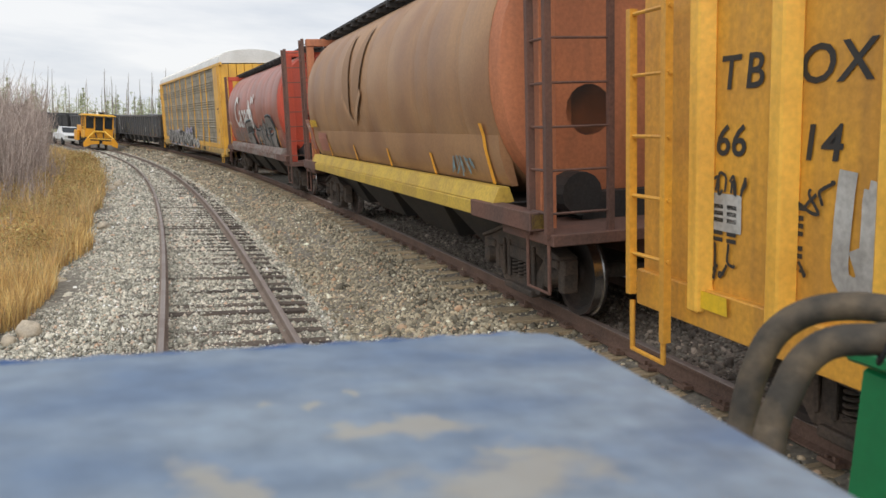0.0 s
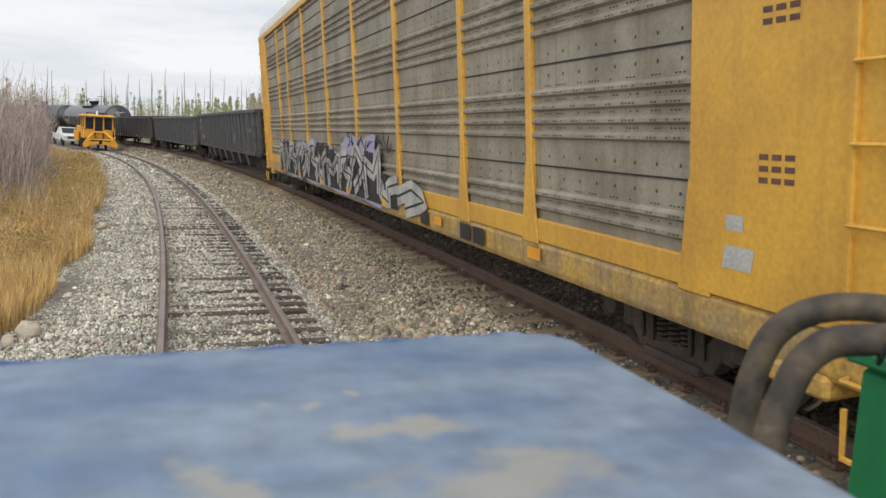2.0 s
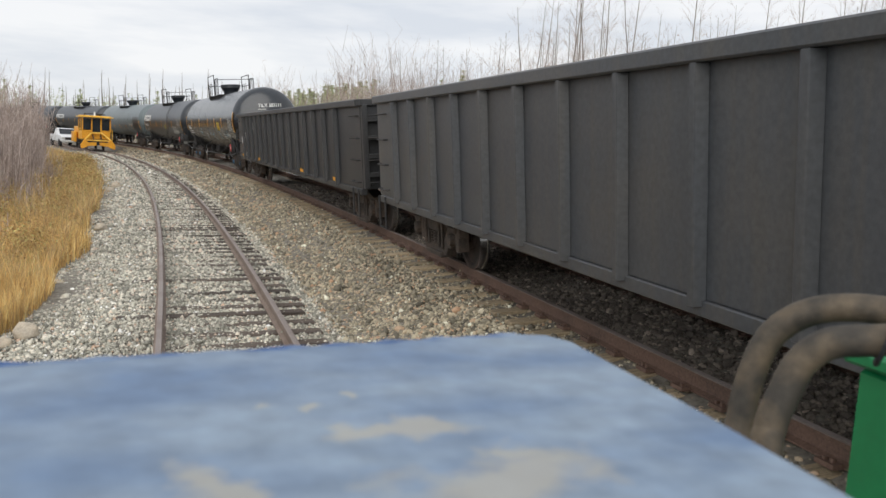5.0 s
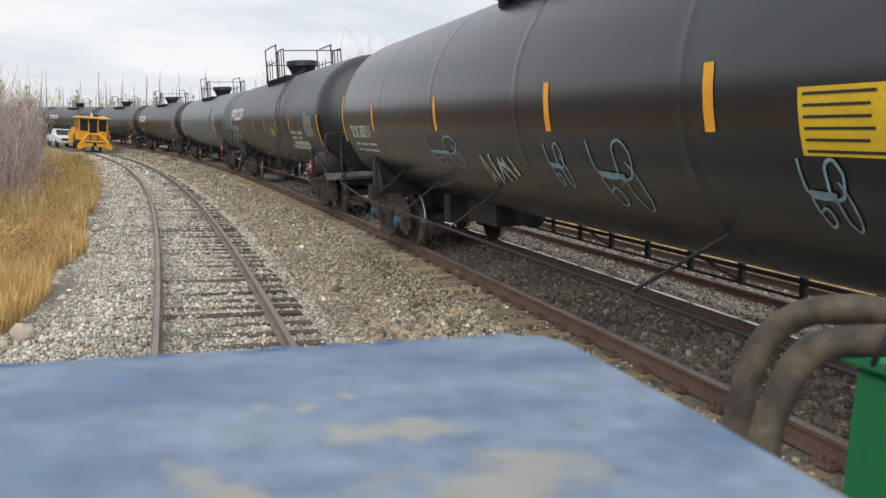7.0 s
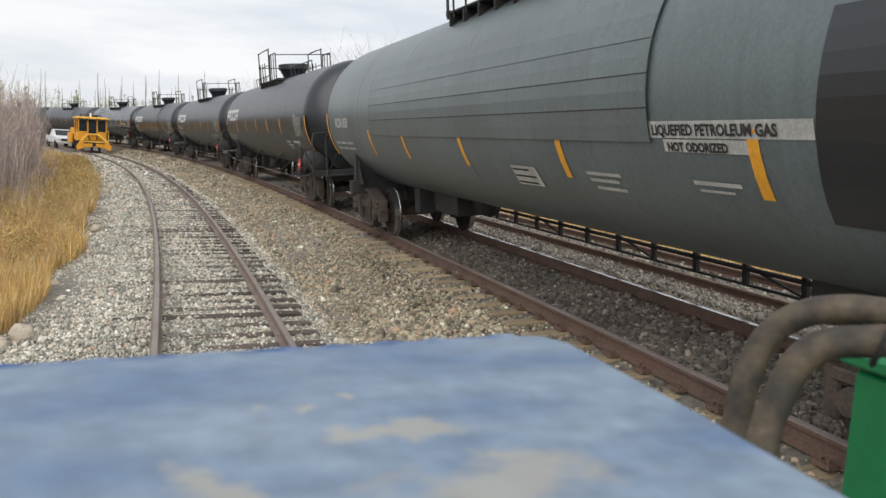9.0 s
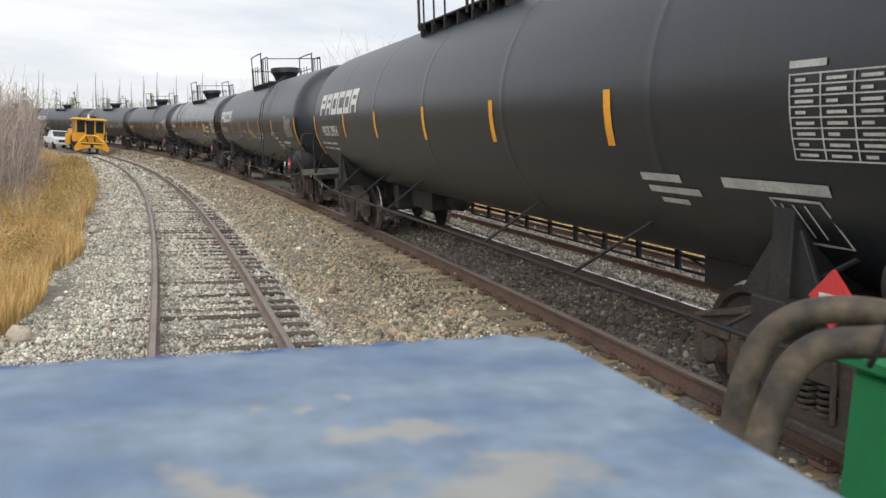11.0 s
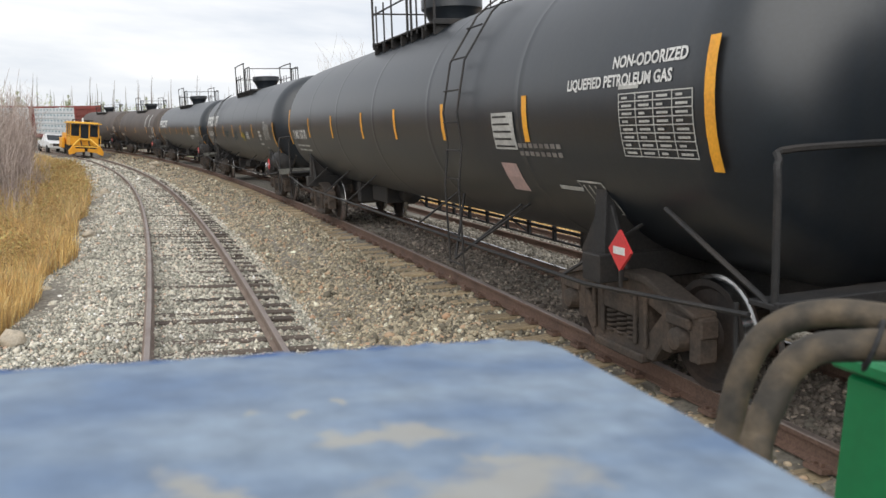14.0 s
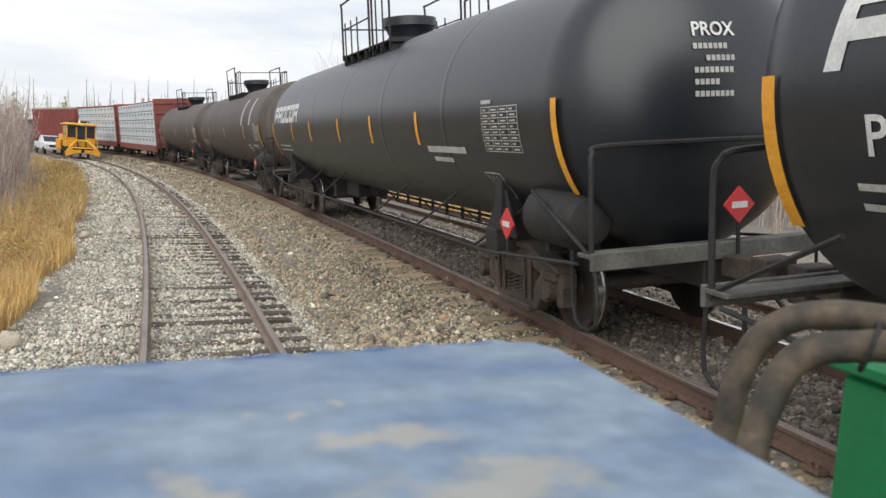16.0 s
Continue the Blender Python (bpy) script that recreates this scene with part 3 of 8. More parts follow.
def coupler(car, end, sign, z=0.86, length=0.75, mat=None):
    bm = bmesh.new()
    y0, y1 = sorted((end * sign, (end + length) * sign))
    box(bm, -0.09, 0.09, y0, y1, z - 0.10, z + 0.10)
    k = (end + length) * sign
    box(bm, -0.17, 0.15, min(k - 0.22 * sign, k), max(k - 0.22 * sign, k), z - 0.16, z + 0.15)
    rod(bm, [(0.3, end * sign, z - 0.05), (0.34, (end + 0.3) * sign, z - 0.35), (0.22, (end + length - 0.1) * sign, z - 0.42)], 0.03, 6)
    part("coupler", bm, mat or M["truck_iron"], car, "rusty knuckle coupler with air hose", bevel=0.012)


# ---------------------------------------------------------------- lettering and marks on car sides
TEXT_CACHE = {}


def text_mesh(text, size, shear=0.0, bold=0.0):
    """Flat lettering as corner and face lists: x to the right, y up, starting at the origin."""
    key = (text, size, shear, bold)
    if key not in TEXT_CACHE:
        cu = bpy.data.curves.new("lettering", "FONT")
        cu.body, cu.size, cu.shear, cu.offset, cu.resolution_u = text, size, shear, bold, 3
        ob = new("lettering", cu)
        me = bpy.data.meshes.new_from_object(ob.evaluated_get(bpy.context.evaluated_depsgraph_get()))
        TEXT_CACHE[key] = ([tuple(v.co[:2]) for v in me.vertices], [tuple(p.vertices) for p in me.polygons])
        bpy.data.objects.remove(ob)
        bpy.data.curves.remove(cu)
        bpy.data.meshes.remove(me)
    return TEXT_CACHE[key]


class Side:
    """The near side of a car: puts flat marks on it. across: to the right as one faces the side; up: height over the rail."""

    def __init__(self, radius=0.0, zc=0.0, x=-1.5, lift=0.006, power=1.0, least=0.0):
        self.r, self.zc, self.x, self.lift = radius, zc, x, lift
        self.power, self.least = power, least     # least: a skirt plate below the curve
        self.rise = 0.14     # heights are given over the nearer rail of the canted track

    def at(self, a, h, extra=0.0):
        h += self.rise
        if self.r:
            d = max(-0.98, min(0.98, (h - self.zc) / self.r))
            k = (self.r + self.lift + extra) / self.r
            wide = (1 - abs(d) ** (2 / self.power)) ** (self.power / 2)
            reach = wide * self.r * k
            if h < self.zc:
                reach = max(reach, self.least - max(0.0, 1.85 - h) * 0.27 + self.lift * 0.5 + extra)
            return Vector((-reach, -a, self.zc + d * self.r * k))
        return Vector((self.x - self.lift - extra, -a, h))

    def quad(self, bm, a0, a1, h0, h1, slant=0.0, extra=0.0):
        n = max(1, int(abs(h1 - h0) / 0.12)) if self.r else 1
        rows = []
        for k in range(n + 1):
            h = h0 + (h1 - h0) * k / n
            sh = slant * (h - h0)
            rows.append((bm.verts.new(self.at(a0 + sh, h, extra)), bm.verts.new(self.at(a1 + sh, h, extra))))
        for (p, q), (r, s) in zip(rows, rows[1:]):
            bm.faces.new((p, q, s, r))

    def text(self, bm, text, a, h, size, shear=0.0, bold=0.0, squeeze=1.0, extra=0.0):
        vs, fs = text_mesh(text, size, shear, bold)
        made = [bm.verts.new(self.at(a + x * squeeze, h + y, extra)) for x, y in vs]
        for f in fs:
            try:
                bm.faces.new([made[i] for i in f])
            except ValueError:
                pass

    def line(self, bm, pts, width, extra=0.0):
        """A painted stroke through (across, up) points."""
        fine = []
        for (a, b), (c, d) in zip(pts, pts[1:]):
            n = max(1, int(math.hypot(c - a, d - b) / 0.15))
            fine += [(a + (c - a) * k / n, b + (d - b) * k / n) for k in range(n)]
        fine.append(pts[-1])
        prev = None
        for k, (a, h) in enumerate(fine):
            p, q = fine[max(k - 1, 0)], fine[min(k + 1, len(fine) - 1)]
            dx, dy = q[0] - p[0], q[1] - p[1]
            n = math.hypot(dx, dy) or 1
            ox, oy = -dy / n * width / 2, dx / n * width / 2
            e = extra + 0.0006 * (k % 7)
            now = (bm.verts.new(self.at(a + ox, h + oy, e)), bm.verts.new(self.at(a - ox, h - oy, e)))
            if prev:
                bm.faces.new((prev[0], prev[1], now[1], now[0]))
            prev = now

    def patch(self, bm, pts, extra=0.0):
        """A filled outline of (across, up) points, cut into strips so that it follows the side."""
        bm.faces.new([bm.verts.new(self.at(a, h, extra)) for a, h in pts])


def curve_pts(ctrl, n=6):
    """A smooth line through control points."""
    out = []
    for i in range(len(ctrl) - 1):
        p0, p1, p2, p3 = ctrl[max(i - 1, 0)], ctrl[i], ctrl[i + 1], ctrl[min(i + 2, len(ctrl) - 1)]
        for k in range(n):
            t = k / n
            out.append(tuple(0.5 * (2 * b + (c - a) * t + (2 * a - 5 * b + 4 * c - d) * t * t + (3 * b - a - 3 * c + d) * t ** 3) for a, b, c, d in zip(p0, p1, p2, p3)))
    out.append(tuple(ctrl[-1]))
    return out


def marks(car, name, mat, side, draw, label=""):
    bm = bmesh.new()
    draw(bm, side)
    me = bpy.data.meshes.new(name)
    bm.to_mesh(me)
    bm.free()
    me.materials.append(mat)
    ob = link_part(name, me, car, label=label)
    return ob


# ---------------------------------------------------------------- tank cars
TANK_R, TANK_Z = 1.47, 2.36


def tank_shell(half, mat, r=TANK_R, name="tank"):
    bm = bmesh.new()
    prof = []
    for k in range(9):
        a = math.pi / 2 * k / 8
        prof.append((-half - 0.80 * math.cos(a), max(r * math.sin(a), 0.02)))
    prof.append((-half + 0.1, r))
    seams = [-half + 2 * half * k / 6 for k in range(1, 6)]
    for y in seams:
        prof += [(y - 0.12, r), (y - 0.03, r), (y - 0.015, r + 0.003), (y + 0.015, r + 0.003), (y + 0.03, r), (y + 0.12, r)]
    prof += [(-a, b) for a, b in prof[:10][::-1]]
    lathe(bm, prof, 56, "Y", (0, 0, TANK_Z), 0.01)
    return finish(bm, name, mat, 30)


def tank_car(name, label, mat, pitch, stripes, options, group="tank cars in the train"):
    """A pressure tank car. stripes: places of the orange stripes, from the front end back, as shares of the length."""
    car = thing(name, label, "tank car", group)
    half = pitch / 2 - 1.25
    key = (round(half, 3), mat.name)
    if key not in SHELLS:
        SHELLS[key] = tank_shell(half - 0.25, mat)
    link_part("tank", SHELLS[key], car)
    for sgn in (-1, 1):
        bm = bmesh.new()
        box(bm, -0.28, 0.28, *sorted((sgn * (half - 4.0), sgn * (pitch / 2 - 0.72))), 0.66, 1.0)
        box(bm, -1.38, 1.38, *sorted((sgn * (half - 2.02), sgn * (half - 1.72))), 0.80, 1.05)
        prism(bm, [(-1.30, 1.0), (-1.27, 1.62), (-0.7, 1.1), (0.7, 1.1), (1.27, 1.62), (1.30, 1.0)], *sorted((sgn * (half - 1.96), sgn * (half - 1.78))))
        part("stub_sill", bm, M["steel_dark"], car, "black stub sill with saddle", bevel=0.01)
        for x in (-1.22, 1.22):
            bm = bmesh.new()
            prism(bm, [(half * sgn - 2.3 * sgn, 1.0), (half * sgn - 1.95 * sgn, 1.48), (half * sgn - 1.75 * sgn, 1.48), (half * sgn - 1.5 * sgn, 0.95)], x - 0.02, x + 0.02, "X")
            part("gusset", bm, M["steel_dark"], car, bevel=0.008)
    trucks(car, half - 1.85, options.get("cap"))
    coupler(car, pitch / 2 - 0.73, -1, length=0.70)
    coupler(car, pitch / 2 - 0.73, 1, length=0.70)
    for sgn in (-1, 1):
        e = half + 0.42
        bm = bmesh.new()
        box(bm, -1.45, 1.45, *sorted((sgn * (e - 0.16), sgn * (e + 0.10))), 1.02, 1.06)
        box(bm, -1.46, 1.46, *sorted((sgn * (e + 0.08), sgn * (e + 0.13))), 0.92, 1.08)
        part("end_platform", bm, M["deck_grey"] if options.get("pale_deck") else M["steel_dark"], car, bevel=0.008)
        bm = bmesh.new()
        for x in (-1.42, 1.42):
            c = curve_pts([(x, sgn * (e + 0.05), 1.0), (x, sgn * (e + 0.05), 1.75), (x * 0.98, sgn * (e + 0.02), 1.93), (x * 0.86, sgn * (e - 0.02), 2.0), (0.0, sgn * (e + 0.20), 2.02)], 4)
            rod(bm, c, 0.024, 6)
            rod(bm, [(x, sgn * (e + 0.0), 1.05), (x, sgn * (e - 1.1), 1.55)], 0.02, 6)
            rod(bm, curve_pts([(x, sgn * (e + 0.1), 1.0), (x, sgn * (e + 0.12), 0.45), (x, sgn * (e - 0.25), 0.42), (x, sgn * (e - 0.3), 1.0)], 3), 0.018, 6)
        part("end_handrail", bm, M["steel_dark"], car, "black bent pipe handrail")
        if sgn < 0:
            spot = Matrix.Translation((-1.44, -(half - 1.27), 1.16)) @ Matrix.Rotation(radians(90), 4, "Z")
        else:
            spot = Matrix.Translation((0.05, -(half + 0.58), 1.42))
        bm = bmesh.new()
        box(bm, -0.12, 0.12, -0.012, 0.012, -0.12, 0.12, spot @ Matrix.Rotation(radians(45), 4, "Y"))
        pl = part("placard", bm, M["placard_red"], car, "red diamond hazard placard")
        bm = bmesh.new()
        box(bm, -0.085, 0.085, -0.018, 0.018, -0.03, 0.03, spot)
        part("placard_band", bm, M["white"], pl)
        bm = bmesh.new()
        box(bm, -0.015, 0.015, -0.01, 0.01, -0.52 if sgn > 0 else -0.3, -0.1, spot)
        part("placard_post", bm, M["steel_dark"], pl)
    if options.get("reservoir"):
        bm = bmesh.new()
        y = -(half - 0.55)
        lathe(bm, [(y - 0.55, 0.05), (y - 0.5, 0.22), (y - 0.38, 0.3), (y + 0.38, 0.3), (y + 0.5, 0.22), (y + 0.55, 0.05)], 18, "Y", (-1.12, 0, 1.28))
        box(bm, -1.2, -0.9, y - 0.3, y - 0.22, 0.9, 1.15)
        box(bm, -1.2, -0.9, y + 0.22, y + 0.3, 0.9, 1.15)
        part("air_reservoir", bm, M["steel_dark"], car, "black brake air reservoir", 40)
    # running rails, braces and brake pipe
    bm = bmesh.new()
    if options.get("rail", True):
        for x in (-1.47, 1.47):
            rod(bm, [(x, -half - 0.3, 0.96), (x, -half * 0.8, 0.80), (x, half * 0.8, 0.80), (x, half + 0.3, 0.96)], 0.019, 6)
            for k in (-3, -2, -1, 1, 2, 3):
                y = k * half * 0.25
                rod(bm, [(x, y, 0.80), (x * 0.68, y - 0.7, 1.35)], 0.017, 5)
    part("side_rail", bm, M["steel_dark"], car, "black pipe running rail with braces") if len(bm.verts) else bm.free()
    bm = bmesh.new()
    rod(bm, [(1.40, -half + 3, 0.20), (1.40, half - 3, 0.20)], 0.02, 6)
    rod(bm, [(1.36, -half + 1, 0.40), (1.36, half - 1, 0.40)], 0.03, 6)
    for k in range(-6, 7):
        y = k * (half - 3) / 6
        box(bm, 1.34, 1.39, y - 0.04, y + 0.04, 0.20, 1.45)
        if k % 3 == 0:
            rod(bm, [(1.38, y, 0.22), (1.38, y + 0.9, 0.42)], 0.02, 5)
    part("brake_pipe", bm, M["steel_dark"], car, "brake pipe on hanger brackets")
    bm = bmesh.new()
    box(bm, -0.35, 0.35, -1.1 + half * 0.5, 0.1 + half * 0.5, 0.60, 1.05)
    lathe(bm, [(half * 0.5 - 1.6, 0.05), (half * 0.5 - 1.5, 0.2), (half * 0.5 - 1.1, 0.2)], 12, "Y", (0.1, 0, 0.8))
    box(bm, -0.55, 0.3, half * 0.55, half * 0.55 + 0.3, 0.52, 1.0)
    part("brake_gear", bm, M["steel_dark"], car, bevel=0.02)
    # top fittings
    top = TANK_Z + TANK_R
    bm = bmesh.new()
    lathe(bm, [(top - 0.08, 0.36), (top + 0.08, 0.38), (top + 0.26, 0.47), (top + 0.30, 0.52), (top + 0.46, 0.52), (top + 0.48, 0.42)], 24, "Z")
    part("protective_housing", bm, M["tank_black"], car, "black valve housing on the tank top", 40)
    bm = bmesh.new()
    w = options.get('deck', 1.75)
    for x in (-0.70, 0.70):
        box(bm, x - 0.22, x + 0.22, -w, w, top - 0.13, top - 0.10)
        for k in range(7):
            y = -w + 0.05 + (2 * w - 0.1) * k / 6
            box(bm, x - 0.22, x + 0.22, y - 0.02, y + 0.02, top - 0.30, top - 0.13)
    for y in (-w, w):
        box(bm, -0.94, 0.94, y - 0.04, y + 0.04, top - 0.16, top - 0.08)
    deck = part("top_platform", bm, M["steel_dark"], car, "black steel top platform", bevel=0.006)
    bm = bmesh.new()
    tall, low = top + 0.95, top + 0.72
    for x in (-0.92, 0.92):
        rod(bm, curve_pts([(x, -w, top - 0.2), (x, -w, low - 0.1), (x, -w + 0.1, low), (x, -0.75, low), (x, -0.62, low - 0.1), (x, -0.62, top - 0.2)], 3), 0.02, 6)
        rod(bm, curve_pts([(x, -0.4, top - 0.2), (x, -0.4, tall - 0.1), (x, -0.32, tall), (x, w - 0.1, tall), (x, w, tall - 0.1), (x, w, top - 0.2)], 3), 0.022, 6)
        for y in (-w + 0.42, -w + 0.85, -w + 1.15):
            rod(bm, [(x, y, top - 0.2), (x, y, low)], 0.016, 5)
        for y in (0.5, 1.0, 1.5):
            rod(bm, [(x, y, top - 0.2), (x, y, top + 0.55)], 0.016, 5)
        rod(bm, [(x, -0.4, top + 0.42), (x, w, top + 0.42)], 0.016, 5)
    for y in (-w, w):
        rod(bm, [(-0.92, y, low - 0.05 if y < 0 else top + 0.45), (0.92, y, low - 0.05 if y < 0 else top + 0.45)], 0.016, 5)
    part("railing", bm, M["steel_dark"], deck, "black pipe railing")
    if options.get("long_rail"):
        bm = bmesh.new()
        for y0, y1 in ((w + 0.4, half * 0.62), (-half * 0.62, -w - 0.4)):
            rod(bm, [(-0.5, y0, top - 0.08), (-0.5, y0, top + 0.22), (-0.5, y1, top + 0.22), (-0.5, y1, top - 0.08)], 0.016, 5)
            for k in range(1, 5):
                y = y0 + (y1 - y0) * k / 5
                rod(bm, [(-0.5, y, top - 0.08), (-0.5, y, top + 0.22)], 0.014, 5)
        part("grab_rail", bm, M["steel_dark"], car)
    lad = options.get("ladder")
    if lad is not None:
        bm = bmesh.new()
        s = Side(TANK_R, TANK_Z)
        for d in (-0.24, 0.24):
            rod(bm, [s.at(lad + d, h - s.rise, 0.12) for h in (top - 0.15, top - 0.3, 3.4, 2.9, TANK_Z, 2.0)] + [Vector((-1.60, -lad - d, 1.5)), Vector((-1.56, -lad - d, 0.50))], 0.013, 6)
        for k in range(11):
            h = 0.55 + k * 0.34
            p = s.at(lad, h - s.rise, 0.12) if h > 2.0 else Vector((-1.58, -lad, h))
            rod(bm, [p + Vector((0, -0.24, 0)), p + Vector((0, 0.24, 0))], 0.011, 5)
        for d in (-0.9, 0.9):
            rod(bm, [(-1.58, -lad, 0.6), (-1.1, -lad + d, 1.3)], 0.018, 5)
        part("ladder", bm, M["steel_dark"], car, "black tank ladder")
    # marks on the near side
    side = Side(TANK_R, TANK_Z)
    e = half - 0.12

    low, end_low = options.get("stripe_low", 1.83), options.get("end_low", 1.40)
    for a, h0, h1 in [(-e, end_low, end_low + 0.90), (e, end_low, end_low + 0.90)] + [(k, low, low + 0.45) for k in stripes]:
        marks(car, "reflective_stripe", M["orange"], side, lambda bm, s: s.quad(bm, a - 0.055, a + 0.055, h0, h1), "orange reflective stripe")

    def data_panel(bm, s):
        for a in options.get("panels", (7.05,)):
            for r in range(9):
                h = 2.26 - r * 0.06
                s.quad(bm, a, a + 0.95, h, h + 0.009)
                for c in range(4):
                    if r < 8:
                        s.quad(bm, a + 0.05 + c * 0.235, a + (0.19 if (r + c) % 3 else 0.13) + c * 0.235, h - 0.037, h - 0.019)
            for c in range(5):
                s.quad(bm, a + c * 0.235, a + c * 0.235 + 0.012, 2.26 - 8 * 0.06, 2.27)
            s.quad(bm, a, a + 0.28, 2.30, 2.34)
        for a0, a1, h0, h1 in options.get("bars", ((5.3, 5.82, 1.57, 1.63), (5.35, 6.0, 1.48, 1.53), (5.45, 5.8, 1.40, 1.44), (6.3, 7.25, 1.57, 1.64))):
            s.quad(bm, a0, a1, h0, h1)
        for a0, a1, h0, h1 in options.get("stencils", ()):
            n = int((a1 - a0) / 0.095)
            for k in range(n):
                if k % 9 != 8:
                    s.quad(bm, a0 + k * 0.095, a0 + k * 0.095 + 0.074, h0 + 0.02 * (k % 3 == 1), h1 - 0.02 * (k % 4 == 2))
        for r in range(2):
            for a0, a1 in ((-8.1, -7.75), (-7.65, -7.1), (-7.0, -6.45)):
                s.quad(bm, a0, a1, 1.66 - r * 0.11, 1.70 - r * 0.11)
        s.line(bm, [(6.80, 1.25), (6.72, 1.53), (7.14, 1.53), (7.22, 1.25), (6.80, 1.25)], 0.02)
        for d in (0.10, 0.2, 0.3):
            s.line(bm, [(6.75 + d, 1.29), (6.70 + d, 1.50)], 0.016)
    marks(car, "data_panel", M["dull_white"], side, data_panel, "white stencilled data panels")
    return car, side, e


SHELLS = {}


def block_mark(bm, s, a, h, size, which, shear=0.22):
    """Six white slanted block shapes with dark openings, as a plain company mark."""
    w, t = size * 1.20, size * 0.27
    forms = ("p", "a", "o", "c", "o", "a")
    for k, f in [(which, forms[which])]:
        x = a + k * (w + size * 0.2)
        def q(x0, x1, h0, h1):
            s.quad(bm, x + x0 + shear * h0, x + x1 + shear * h0, h + h0, h + h1, shear)
        if f == "p":
            q(0, t, 0, size), q(t, w, size - t, size), q(t, w, size * 0.33, size * 0.33 + t * 0.9), q(w - t, w, size * 0.5, size - t)
        elif f == "a":
            q(0, t, 0, size), q(t, w, size - t, size), q(t, w, size * 0.33, size * 0.33 + t * 0.9), q(w - t, w, size * 0.5, size - t), q(w - t, w, 0, size * 0.34)
        elif f == "o":
            q(0, t, 0, size), q(w - t, w, 0, size), q(t, w - t, 0, t), q(t, w - t, size - t, size)
        else:
            q(0, t, 0, size), q(t, w, 0, t), q(t, w, size - t, size)

# ---------------------------------------------------------------- box cars
def blk(name, mat, dims, parent, label="", bevel=0.02):
    bm = bmesh.new()
    for d in dims:
        box(bm, *d)
    return part(name, bm, mat, parent, label, bevel=bevel)


def box_car(name, label, pitch, mat, height_top, group="box cars in the train", post_gap=0.74, post_mat=None, first_post=8.30):
    car = thing(name, label, "box car", group)
    half, w, z0 = pitch / 2 - 0.70, 1.50, 0.88
    bm = bmesh.new()
    box(bm, -w, w, -half, half, z0, height_top)
    part("body", bm, mat, car, bevel=0.02)
    bm = bmesh.new()
    prism(bm, [(-w - 0.04, height_top - 0.06), (-w - 0.04, height_top + 0.03), (-1.0, height_top + 0.16), (1.0, height_top + 0.16), (w + 0.04, height_top + 0.03), (w + 0.04, height_top - 0.06)], -half - 0.03, half + 0.03)
    part("roof", bm, M["galv"], car)
    n = int((2 * half - 1.2) / post_gap)
    for k in range(n + 1):
        y = first_post * half / 9.1 - post_gap * k
        for x in (-1, 1):
            bm = bmesh.new()
            prism(bm, [(x * w, y - 0.10), (x * (w + 0.115), y - 0.055), (x * (w + 0.115), y + 0.055), (x * w, y + 0.10)], z0 - 0.04, height_top - 0.08, "Z")
            part("side_post", bm, post_mat or mat, car, bevel=0.012)
    bm = bmesh.new()
    for x in (-1, 1):
        box(bm, *sorted((x * (w - 0.02), x * (w + 0.06))), -half, half, z0 - 0.16, z0 + 0.12)
    box(bm, -0.3, 0.3, -half + 0.4, half - 0.4, 0.62, z0)
    part("sill", bm, mat, car, bevel=0.01)
    for sgn in (-1, 1):
        ye = sgn * (half - 0.10)
        for x in (-w - 0.16, w + 0.16):
            bm = bmesh.new()
            for yy in (ye, ye - sgn * 0.48):
                box(bm, x - 0.03, x + 0.03, yy - 0.03, yy + 0.03, z0 - 0.32 if yy != ye else z0 - 0.05, 2.95)
            for k in range(5):
                h = 1.15 + k * 0.44
                rod(bm, [(x, ye + 0.05 * sgn, h), (x, ye - sgn * 0.53, h)], 0.016, 6)
            rod(bm, [(x, ye - sgn * 0.02, z0 - 0.1), (x, ye - sgn * 0.02, 0.40), (x, ye - sgn * 0.46, 0.40), (x, ye - sgn * 0.46, z0 - 0.1)], 0.022, 6)
            part("ladder", bm, mat, car, "side ladder with stirrup step")
        bm = bmesh.new()
        for k in range(9):
            h = z0 + 0.25 + k * (height_top - z0 - 0.4) / 9
            rod(bm, [(-w + 0.15, sgn * (half + 0.02), h), (w - 0.15, sgn * (half + 0.02), h)], 0.055, 6)
        part("end_ribs", bm, mat, car)
        coupler(car, half + 0.05, sgn, length=0.72)
    trucks(car, half - 1.9)
    return car, Side(0, 0, -w, 0.008), half


